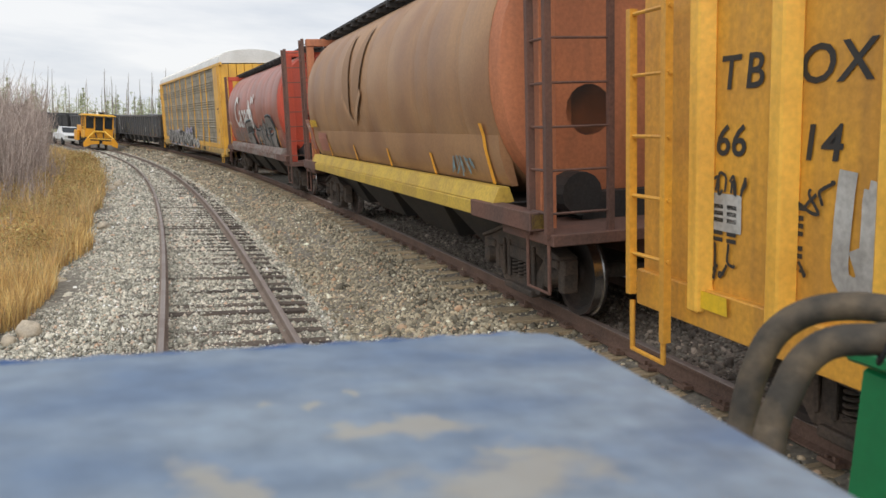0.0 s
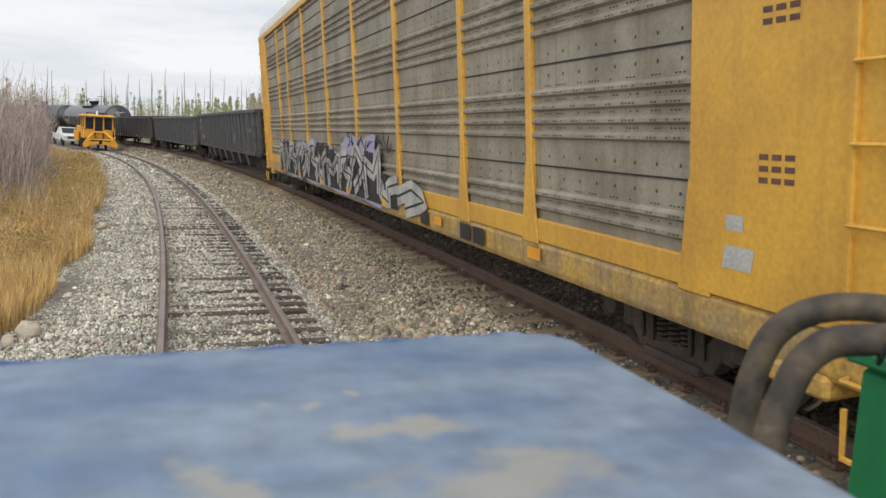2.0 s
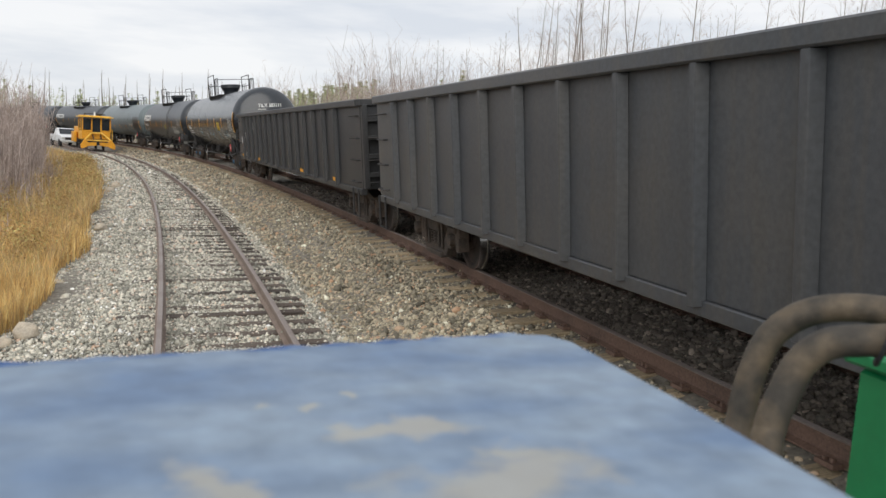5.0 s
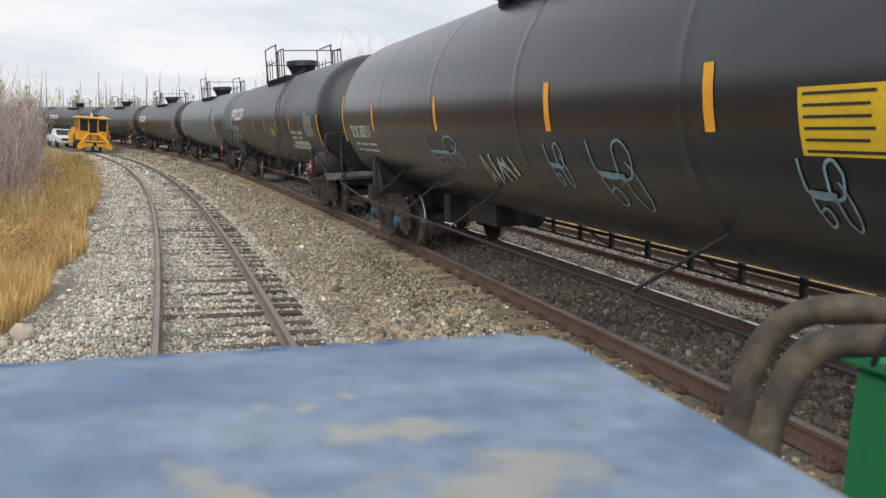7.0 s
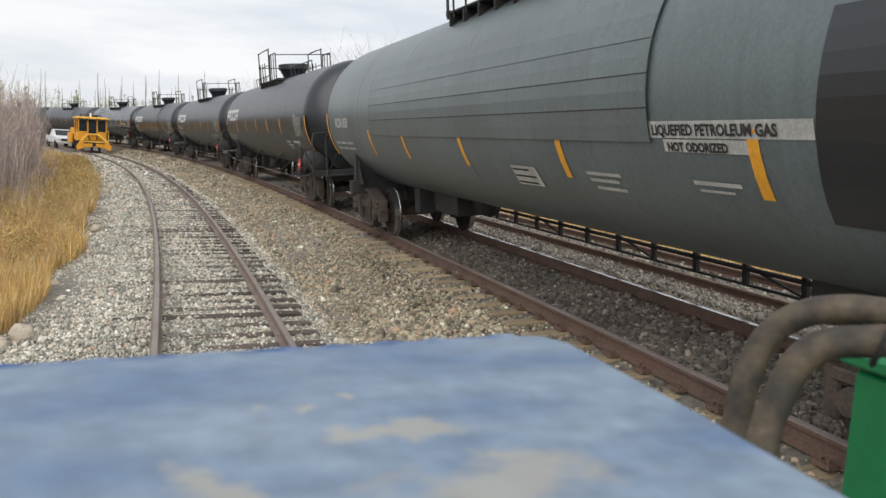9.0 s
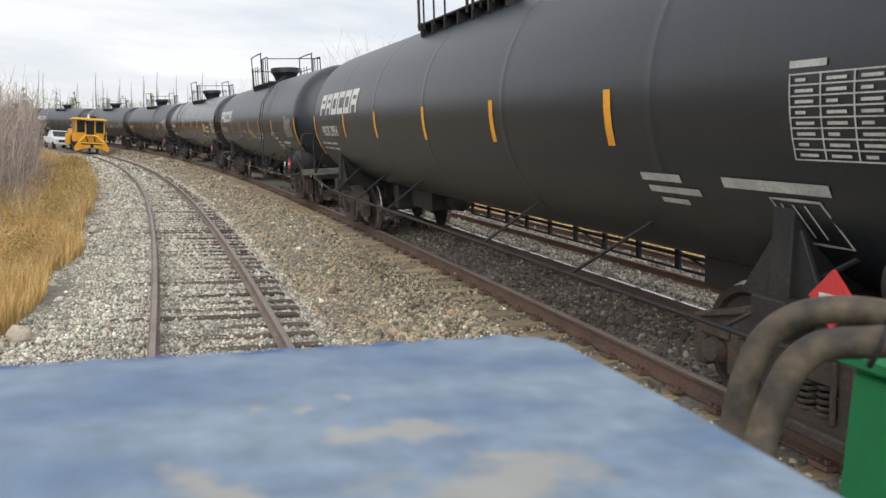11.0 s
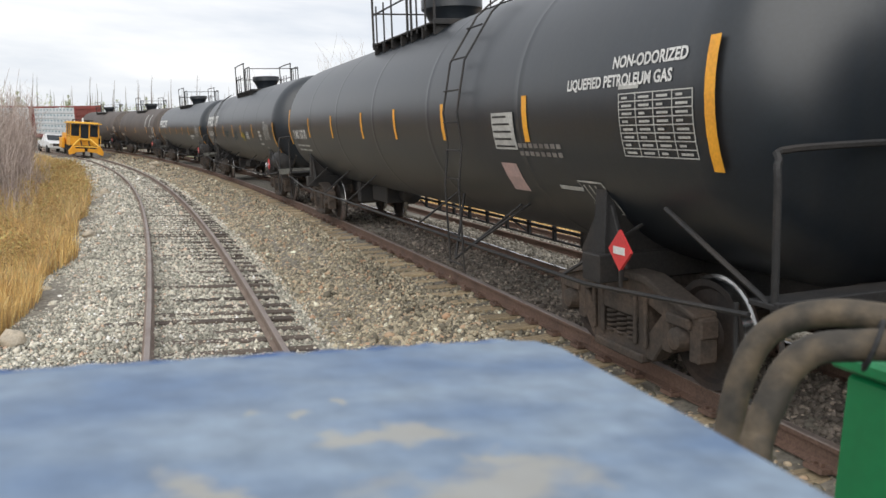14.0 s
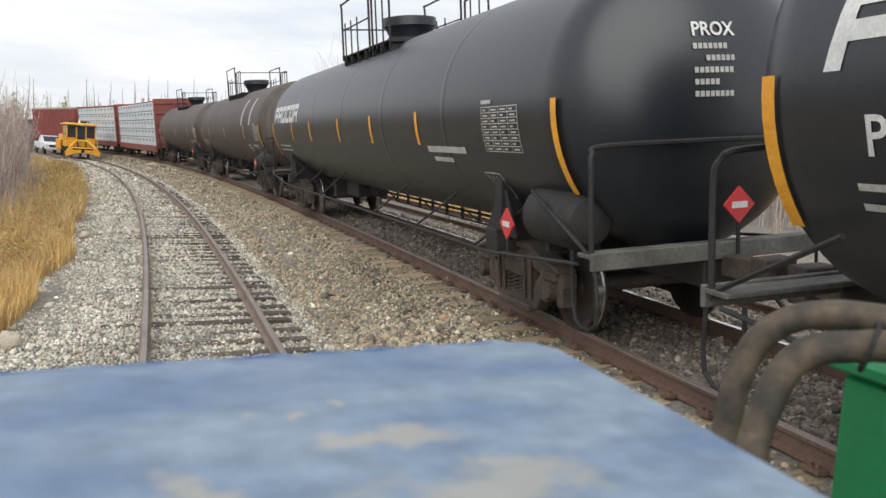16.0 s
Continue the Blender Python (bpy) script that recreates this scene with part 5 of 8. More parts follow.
def sign_panel(car, side, a0, a1, h0, h1, mat, rows, label):
    """A flat sticker with rows of unreadable print."""
    p = marks(car, "sign", mat, side, lambda bm, s: s.quad(bm, a0, a1, h0, h1, 0, 0.004), label)
    rs = random.Random(int(a0 * 100))

    def print_rows(bm, s):
        for r in range(rows):
            h = h0 + (h1 - h0) * (r + 0.3) / rows
            s.quad(bm, a0 + 0.06 * (a1 - a0), a1 - rs.uniform(0.06, 0.3) * (a1 - a0), h, h + (h1 - h0) * 0.26 / rows, 0, 0.008)
    marks(p, "print", M["black_mark"], side, print_rows)


def letter_block(car, side, lines, mat=None, name="lettering", label="white stencilled lettering", shear=0.0):
    for text, a, h, size, squeeze in lines:
        marks(car, name, mat or M["white"], side, lambda bm, s: s.text(bm, text, a, h, size, shear, 0.004 if size < 1 else 0.022, squeeze), label)


# yellow box car
car, side, half = box_car("box_car", "yellow ribbed high-cube box car with graffiti and rust", place(0), M["yellow_car"], 4.9, post_mat=M["yellow_lit"], post_gap=0.81, first_post=8.27)
join(car, 0, half - 1.9, 0.13)
letter_block(car, side, [("T", -8.15, 2.19, 0.30, 1.1), ("B", -7.90, 2.19, 0.30, 1.1), ("O", -7.42, 2.19, 0.30, 1.15), ("X", -7.12, 2.19, 0.30, 1.15), ("66", -8.19, 1.77, 0.28, 1.15), ("14", -7.40, 1.77, 0.28, 1.2)], M["black_mark"], label="black stencilled lettering", shear=0.12)


def box_scrawl(bm, s):
    rs = random.Random(4)
    for a0, a1, h0, h1 in ((-8.25, -7.85, 1.5, 1.66), (-7.55, -7.1, 1.45, 1.66), (-8.28, -7.95, 0.95, 1.2), (-7.62, -7.3, 1.0, 1.2)):
        scribble(rs, a0, a1, h0, h1, 4, 0.022, bm, s)


marks(car, "scrawl", M["black_mark"], side, box_scrawl, "black spray scrawls")
marks(car, "faded_tag", M["graf_white"], side, lambda bm, s: scribble(random.Random(8), -7.05, -5.4, 0.95, 1.75, 9, 0.13, bm, s), "silver graffiti on the side")
marks(car, "pale_patch", M["graf_white"], side, lambda bm, s: s.quad(bm, -8.22, -7.9, 1.27, 1.52), "pale worn patch")
marks(car, "yellow_plate", M["sign_yellow"], side, lambda bm, s: s.quad(bm, -8.36, -7.92, 0.735, 0.855, -0.1, 0.075), "yellow reflective plate")
marks(car, "data_stencil", M["black_mark"], side, lambda bm, s: [s.quad(bm, a, a + w, h, h + 0.028) for h in (1.20, 1.245, 1.33, 1.375, 1.42) for a, w in ((-8.22, 0.13), (-8.05, 0.1), (-7.5, 0.16))], "small black stencils")
marks(car, "orange_patch", M["orange"], side, lambda bm, s: s.quad(bm, -8.30, -8.22, 0.9, 1.62, 0, 0.002))

# tan grain hopper
car, side, half, shell = hopper_car("hopper_car", "dusty tan cylindrical grain hopper with yellow sill", place(1), M["tan"], M["orange_rust"], M["brown_frame"], M["sill_yellow"], M["steel_dark"])
join(car, 1, half - 1.75)
for a in (-6.4, -4.2, -1.6, 1.0, 3.4, 5.6):
        marks(car, "reflective_stripe", M["orange"], side, lambda bm, s: s.quad(bm, a - 0.05, a + 0.05, 1.3, 2.0 if abs(a) > 5 else 1.6), "orange reflective stripe")
marks(car, "repaint_patch", M["maroon"], side, lambda bm, s: (s.quad(bm, -5.3, -4.3, 1.4, 1.82), s.quad(bm, -6.5, -6.0, 1.4, 2.14)), "reddish repainted patches")
letter_block(car, side, [("CN", -6.42, 1.92, 0.16, 1.2)])
marks(car, "faded_number", M["sign_yellow"], side, lambda bm, s: [s.quad(bm, -5.95 + 0.13 * k, -5.86 + 0.13 * k, 1.95, 2.12) for k in range(7)], "faded yellow number")
marks(car, "tag", M["graf_blue"], side, lambda bm, s: scribble(random.Random(2), 4.2, 5.1, 1.35, 1.6, 5, 0.03, bm, s, 4), "pale blue graffiti tag")
M["wheat"] = material("faded_wheat_brown", (0.29, 0.165, 0.085), 0.65, second=(0.30, 0.18, 0.10), scale=2, amount=0.8, fine=25, fine_amount=0.12, bump=0)
M["wheat_pale"] = material("faded_wheat_gold", (0.47, 0.29, 0.165), 0.65, second=(0.34, 0.21, 0.12), scale=3, amount=0.9, fine=25, fine_amount=0.15, bump=0)


def leaf(bm, s, d):
    for k in range(24):
        f = k / 24
        w = 0.52 * math.sin(math.pi * min(1.0, f * 0.86 + 0.10)) ** 0.8
        s.quad(bm, -0.9 + d * (0.34 + 0.36 * f) - w * 0.55, -0.9 + d * (0.34 + 0.36 * f) + w * 0.55, 2.2 + f * 1.5, 2.2 + (k + 1) / 24 * 1.5)


for d in (-1, 1):
    marks(car, "wheat_mark", M["wheat"], side, lambda bm, s: leaf(bm, s, d), "faded brown wheat leaf")
marks(car, "wheat_stem", M["wheat_pale"], side, lambda bm, s: [s.line(bm, curve_pts([(-0.9 + d * 0.80, 2.58), (-0.9 + d * 0.42, 2.28), (-0.9 + d * 0.04, 2.02)], 6), 0.13, 0.003) for d in (-1, 1)], "faded gold wheat mark")

# maroon grain hopper
car, side, half, shell = hopper_car("hopper_car", "maroon cylindrical grain hopper with red ends and graffiti", place(2), M["maroon"], M["red_end"], M["brown_frame"], M["sill_grey"], M["steel_dark"])
join(car, 2, half - 1.75, 0.35)
letter_block(car, side, [("C", -3.85, 1.92, 1.72, 1.0), ("anada", -2.58, 1.92, 1.42, 1.13)], label="large white painted country name")
marks(car, "flag", M["white"], side, lambda bm, s: (s.quad(bm, 0.80, 0.95, 2.72, 3.04, 0.5), s.quad(bm, 1.02, 1.24, 2.80, 2.98, 0.5), s.quad(bm, 1.32, 1.47, 2.76, 3.08, 0.5)), "small white flag shape")
letter_block(car, side, [("CN", -6.62, 2.02, 0.2, 1.0), ("109609", -6.1, 2.02, 0.2, 1.0)])
for a in (-6.3, -2.3, 1.9, 5.72):
        marks(car, "reflective_stripe", M["orange"], side, lambda bm, s: s.quad(bm, a - 0.05, a + 0.05, 1.3, 1.95 if abs(a) > 4 else 1.6, 0, 0.022), "orange reflective stripe")


# strokes of four painted letters
PIECE = (
    ((0.55, 1.98), (-0.9, 1.90), (-1.1, 1.70), (0.05, 1.56), (0.0, 1.34), (-1.2, 1.32)),
    ((1.15, 2.0), (1.25, 1.66), (1.25, 1.30)), ((1.3, 1.64), (2.3, 1.62)), ((2.35, 1.98), (2.4, 1.66), (2.4, 1.28)),
    ((2.85, 1.96), (2.9, 1.60), (2.85, 1.28)), ((3.55, 2.06), (3.25, 1.80), (2.95, 1.60)), ((3.0, 1.62), (3.35, 1.42), (3.75, 1.27)),
    ((4.0, 2.08), (4.0, 1.70), (3.95, 1.28)), ((3.95, 2.06), (4.5, 2.10), (5.0, 2.06), (5.22, 1.88), (5.08, 1.62), (4.7, 1.50), (4.3, 1.48)), ((4.45, 1.48), (4.8, 1.34), (5.2, 1.26)))


def piece(bm, s, wide, extra):
    """The letters as fat strokes of one width."""
    for k, stroke in enumerate(PIECE):
        s.line(bm, curve_pts(stroke, 5), wide, extra + 0.0007 * (k % 4))


def washed(bm, s):
    """A washed-out ragged field of old silver."""
    rs = random.Random(5)
    for k in range(92):
        a = -5.1 + k * 0.05
        s.quad(bm, a, a + 0.053, 1.30 + rs.uniform(0, 0.10), 1.80 + 0.09 * math.sin(k * 0.33) + rs.uniform(-0.10, 0.04), rs.uniform(-0.05, 0.05), 0.0006 * (k % 3))


M["graf_washed"] = material("washed_silver", (0.24, 0.155, 0.13), 0.6, second=(0.30, 0.25, 0.225), scale=2.4, amount=1.0, fine=18, fine_amount=0.25, bump=0)
marks(car, "washed_graffiti", M["graf_washed"], side, washed, "washed-out silver graffiti field")
marks(car, "thin_outline", M["graf_blue"], side, lambda bm, s: [s.line(bm, curve_pts([(x, 1.80), (x + 0.18, 1.88 + 0.05 * math.sin(x * 5)), (x + 0.42, 1.78), (x + 0.38, 1.5), (x + 0.6, 1.36)], 5), 0.018, 0.006) for x in (-5.0, -4.3, -3.65, -2.9, -2.2, -1.5)], "thin pale blue outlines")
marks(car, "graffiti_halo", M["graf_blue"], side, lambda bm, s: piece(bm, s, 0.50, 0.0), "pale blue graffiti edge")
marks(car, "graffiti_outline", M["steel_dark"], side, lambda bm, s: piece(bm, s, 0.445, 0.006), "black graffiti outlines")
marks(car, "graffiti_fill", M["graf_grey"], side, lambda bm, s: piece(bm, s, 0.31, 0.012), "grey graffiti letters")
marks(car, "graffiti_glint", M["graf_white"], side, lambda bm, s: [s.line(bm, [(a, h), (a + 0.12, h + 0.07)], 0.02, 0.018) for a, h in ((-0.7, 1.88), (1.2, 1.86), (2.36, 1.84), (3.3, 1.86), (4.3, 2.08), (5.0, 1.98), (4.05, 1.5), (2.9, 1.4))], "pale dabs of spray")
flat_side = Side(0, 0, -1.615, 0.006)
marks(car, "sill_tag", M["graf_washed"], flat_side, lambda bm, s: scribble(random.Random(11), -5.5, 5.2, 1.03, 1.21, 30, 0.05, bm, s, 3), "faded tags along the sill")

# auto rack
car, side, half = rack_car("auto_rack", "yellow auto rack with grey corrugated panels and graffiti", place(3))
join(car, 3, half - 3.2)
FORMS = (
    ((0.0, 0.1), (0.25, 0.95), (0.7, 1.0), (0.45, 0.6), (0.95, 0.5), (0.6, 0.05)),
    ((0.15, 0.9), (0.05, 0.3), (0.5, 0.05), (0.4, 0.7), (0.95, 0.95)),
    ((0.0, 0.5), (0.45, 0.95), (0.9, 0.6), (0.55, 0.3), (0.2, 0.1)),
    ((0.1, 0.0), (0.0, 0.75), (0.55, 0.55), (1.0, 1.0), (0.85, 0.15)))


class Lifted:
    """The same side with all strokes laid a little further out."""

    def __init__(self, s, by):
        self.s, self.by = s, by

    def line(self, bm, pts, width, extra=0.0):
        self.s.line(bm, pts, width, extra + self.by)


def wild_style(bm, s, width, extra, seed):
    """Overlapping angular forms, drawn as fat strokes."""
    rs = random.Random(seed)
    x, k = -9.75, 0
    while x < 4.6:
        w = rs.uniform(0.75, 1.7)
        low, high = 0.66 + rs.uniform(0, 0.1), 1.42 + 0.12 * math.sin(x * 0.9) + rs.uniform(0, 0.16)
        if x > 1.8:
            high -= 0.45
        form = [(x + w * (px + rs.uniform(-0.05, 0.05)), low + (high - low) * py) for px, py in FORMS[k % 4]]
        s.line(bm, form, width, extra + 0.0006 * (k % 3))
        x += w * 0.92
        k += 1 + int(rs.random() * 2)


def cloud(bm, s):
    for k in range(236):
        a = -9.3 + k * 0.05
        top = (1.72 if a > -0.6 else 1.56) + 0.08 * math.sin(a * 1.15) + 0.06 * math.sin(a * 3.1 + 1) - (0.5 if a > 2.2 else 0)
        s.quad(bm, a, a + 0.05, 0.62 + 0.03 * math.sin(a * 2), top, 0, 0.0)


marks(car, "graffiti_cloud", M["graf_violet"], side, cloud, "violet graffiti background")
marks(car, "graffiti_fill", M["black_mark"], side, lambda bm, s: [s.quad(bm, -9.7 + k * 0.3, -9.38 + k * 0.3, 0.66, 1.45 + 0.10 * math.sin(k * 0.35) + 0.05 * (k % 2) - (0.4 if k > 38 else 0), 0.04 * (k % 3), 0.004 + 0.0008 * (k % 2)) for k in range(44)], "black graffiti shadow")
marks(car, "graffiti_letter", M["graf_white"], side, lambda bm, s: wild_style(bm, s, 0.29, 0.0135, 9), "silver graffiti letters")
marks(car, "graffiti_crease", M["black_mark"], side, lambda bm, s: wild_style(bm, s, 0.035, 0.019, 9), "black creases in the letters")
marks(car, "graffiti_scrawl", M["black_mark"], side, lambda bm, s: (scribble(random.Random(15), -9.2, 1.8, 0.72, 1.5, 34, 0.028, bm, Lifted(s, 0.02), 3), scribble(random.Random(16), -0.5, 3.4, 1.55, 1.85, 9, 0.035, bm, s, 3)), "thin black spray scrawl")
sill_side = Side(0, 0, -1.538, 0.003)
marks(car, "sill_spray", M["graf_grey"], sill_side, lambda bm, s: [s.quad(bm, -9.6 + k * 0.62, -9.6 + k * 0.62 + 0.5 + 0.1 * (k % 3), 0.56 + 0.02 * (k % 2), 0.80, 0.2, 0.001 * (k % 3)) for k in range(20)], "silver spray along the sill")
marks(car, "number_band", M["black_mark"], sill_side, lambda bm, s: s.quad(bm, -7.35, -5.0, 0.545, 0.77, 0, 0.006), "black number band")
sill_side = Side(0, 0, -1.55, 0.003)
letter_block(car, sill_side, [("TTGX", -7.25, 0.585, 0.19, 1.05), ("997231", -6.35, 0.585, 0.19, 1.05)])
marks(car, "panel_stencil", M["brown_frame"], side, lambda bm, s: [s.quad(bm, 11.75 + 0.11 * (j % 3), 11.83 + 0.11 * (j % 3), h, h + 0.035) for j in range(3) for h in (1.62, 1.69, 1.76, 2.55, 2.62)] + [s.quad(bm, 11.72, 12.1, 2.72, 2.82)], "brown stencilled data")
marks(car, "white_label", M["dull_white"], side, lambda bm, s: (s.quad(bm, 11.45, 11.62, 1.30, 1.40), s.quad(bm, 11.42, 11.7, 1.05, 1.2, 0.2)), "torn white label")
for a in (-9.0, -6.1, -3.1, -0.2, 2.6, 5.4, 8.4):
        marks(car, "sill_reflector", M["orange"], side, lambda bm, s: s.quad(bm, a, a + 0.3, 0.66, 0.78, 0, 0.02), "orange sill reflector")
marks(car, "sill_stencil", M["black_mark"], side, lambda bm, s: [s.quad(bm, a, a + 0.35, 0.6, 0.8, 0, 0.014) for a in (4.75, 6.4, 6.85)], "black stencil plates")

# gondolas
RIBS = (-9.35, -7.86, -6.72, -5.67, -4.74, -3.72, -2.82, -1.82, -0.92, 0.02, 0.95, 1.89, 2.82, 3.76, 4.72, 5.64, 6.68, 8.07, 9.4)
gons = (("black gondola with bottom doors and yellow chalk scrawls", 2.74, 17, 7, 1.11, -8.69, 1.183), ("black ribbed gondola with dusty sides", 2.64, 18, 0, 0.95, -8.6, 1.01), ("black ribbed gondola with white numbers and placard", 2.64, 15, 0, 0.95, -8.18, 1.165))
for k, (label, top, ribs, bottoms, low, first, gap) in enumerate(gons):
    car, side, half = gondola("gondola", label, place(4 + k), top, ribs, bottoms, low, first, gap, places=RIBS if k == 0 else None, paint=M["gondola_dark"] if k == 2 else None)
    join(car, 4 + k, half - 1.75)
    if k == 0:
        letter_block(car, side, [("ATW", -9.3, 2.17, 0.24, 0.9), ("40", -9.25, 1.74, 0.27, 0.9), ("440", -8.45, 1.74, 0.27, 0.95)])

        def chalk(bm, s):
            eight = ((0.05, 0.62), (-0.12, 0.78), (-0.02, 0.95), (0.14, 1.0), (0.2, 0.86), (0.12, 0.66), (0.02, 0.52), (-0.16, 0.3), (-0.1, 0.08), (0.04, 0.0), (0.14, 0.12), (0.12, 0.36), (0.02, 0.55))
            broken = ((0.14, 0.74), (0.2, 0.84), (0.14, 1.0), (-0.06, 0.92), (-0.2, 0.78), (-0.14, 0.62), (0.02, 0.5), (-0.16, 0.3), (-0.12, 0.06), (0.08, 0.0), (0.2, 0.06))
            hooked = ((-0.22, 0.55), (-0.24, 0.78), (-0.04, 0.94), (0.2, 1.0), (0.16, 0.78), (0.0, 0.66), (0.16, 0.62), (-0.06, 0.55), (-0.22, 0.36), (-0.16, 0.1), (0.06, 0.0), (0.24, 0.06))
            for a, form, wide in ((-6.20, eight, 0.85), (-5.36, broken, 1.0), (-4.38, hooked, 1.1), (-3.38, eight, 1.35)):
                s.line(bm, curve_pts([(a + u * wide, 1.10 + v * 0.85) for u, v in form], 6), 0.026, 0.003)
            s.line(bm, curve_pts([(-3.30, 1.60), (-3.06, 1.80), (-3.24, 1.56), (-3.04, 1.58)], 5), 0.03, 0.003)
            s.line(bm, [(-2.46, 1.36), (-2.42, 1.68)], 0.022, 0.003)
            s.line(bm, curve_pts([(-2.45 + 0.30 * math.cos(2 * math.pi * j / 12 - 1.4), 1.52 + 0.39 * math.sin(2 * math.pi * j / 12 - 1.4)) for j in range(14)], 4), 0.026, 0.003)
        marks(car, "chalk_scrawl", M["graf_yellow"], side, chalk, "yellow chalk loops")
        marks(car, "placard_white", M["white"], side, lambda bm, s: s.patch(bm, [(-7.6, 1.2), (-7.42, 1.36), (-7.6, 1.52), (-7.78, 1.36)], 0.02), "white diamond placard")
        marks(car, "rust_patch", M["rust_patch"], side, lambda bm, s: ([s.quad(bm, a, a + 0.40, 1.0, 1.11, 0, 0.002) for a in (-5.85, -4.0, -2.0, 1.2, 3.3, 5.75, 8.12)], s.patch(bm, [(-7.0, 1.2), (-6.82, 1.36), (-7.0, 1.52), (-7.18, 1.36)], 0.02)), "rusty bare patches")
        marks(car, "stencil_frame", M["graf_yellow"], side, lambda bm, s: s.line(bm, [(6.84, 1.17), (6.84, 1.42), (7.22, 1.42), (7.22, 1.17), (6.84, 1.17)], 0.025, 0.002), "yellow stencil frame")
        marks(car, "data_stencil", M["dull_white"], side, lambda bm, s: [s.quad(bm, 3.82 + 0.03 * (j % 2), 4.2 - 0.05 * (j % 3), 1.26 + 0.055 * j, 1.285 + 0.055 * j, 0, 0.002) for j in range(7)] + [s.quad(bm, 8.13, 8.5, 1.76, 1.82), s.quad(bm, 8.18, 8.34, 1.86, 1.9)])
    elif k == 1:
        marks(car, "data_stencil", M["dull_white"], side, lambda bm, s: [s.quad(bm, 8.75, 8.95, 1.35 + 0.09 * j, 1.40 + 0.09 * j, 0, 0.002) for j in range(4)] + [s.quad(bm, 8.7, 9.2, 0.95 + 0.05 * j, 0.97 + 0.05 * j) for j in range(3)])
        marks(car, "reflector", M["orange"], side, lambda bm, s: [s.quad(bm, 8.35, 9.2, 0.84, 0.92), s.quad(bm, 5.3, 5.5, 0.86, 0.96), s.quad(bm, 6.0, 6.2, 0.86, 0.96)], "orange reflectors")
        marks(car, "stencil_frame", M["dull_white"], side, lambda bm, s: s.line(bm, [(7.1, 0.82), (7.1, 1.08), (7.5, 1.08), (7.5, 0.82), (7.1, 0.82)], 0.025, 0.002))
    else:
        letter_block(car, side, [("IC", -7.72, 1.99, 0.22, 1.0), ("3721", -7.98, 1.55, 0.30, 0.98)])
        marks(car, "placard_white", M["white"], side, lambda bm, s: s.patch(bm, [(-9.0, 1.50), (-8.93, 1.36), (-8.80, 1.30), (-8.70, 1.45), (-8.76, 1.52), (-8.86, 1.63), (-8.92, 1.60)], 0.02), "worn white placard")
        marks(car, "rust_patch", M["rust_patch"], side, lambda bm, s: (s.patch(bm, [(-8.86, 1.34), (-8.72, 1.16), (-8.62, 1.10), (-8.50, 1.28), (-8.56, 1.40), (-8.68, 1.44), (-8.74, 1.36)], 0.024),), "rust-brown placard")
        for a in (-9.3, -4.6, -0.5, 3.5, 7.5):
            marks(car, "reflector", M["orange"], side, lambda bm, s: s.quad(bm, a, a + (0.85 if a < -9 else 0.5), 0.82, 0.9), "orange reflector")
        letter_block(car, side, [("LD LMT 213700", -8.04, 0.94, 0.09, 1.0), ("LT WT", -8.04, 0.82, 0.09, 1.0)])
        marks(car, "data_stencil", M["white"], side, lambda bm, s: [s.line(bm, [(-5.6, 1.9), (-5.6, 2.1), (-5.4, 2.1), (-5.4, 1.9), (-5.6, 1.9)], 0.02)])

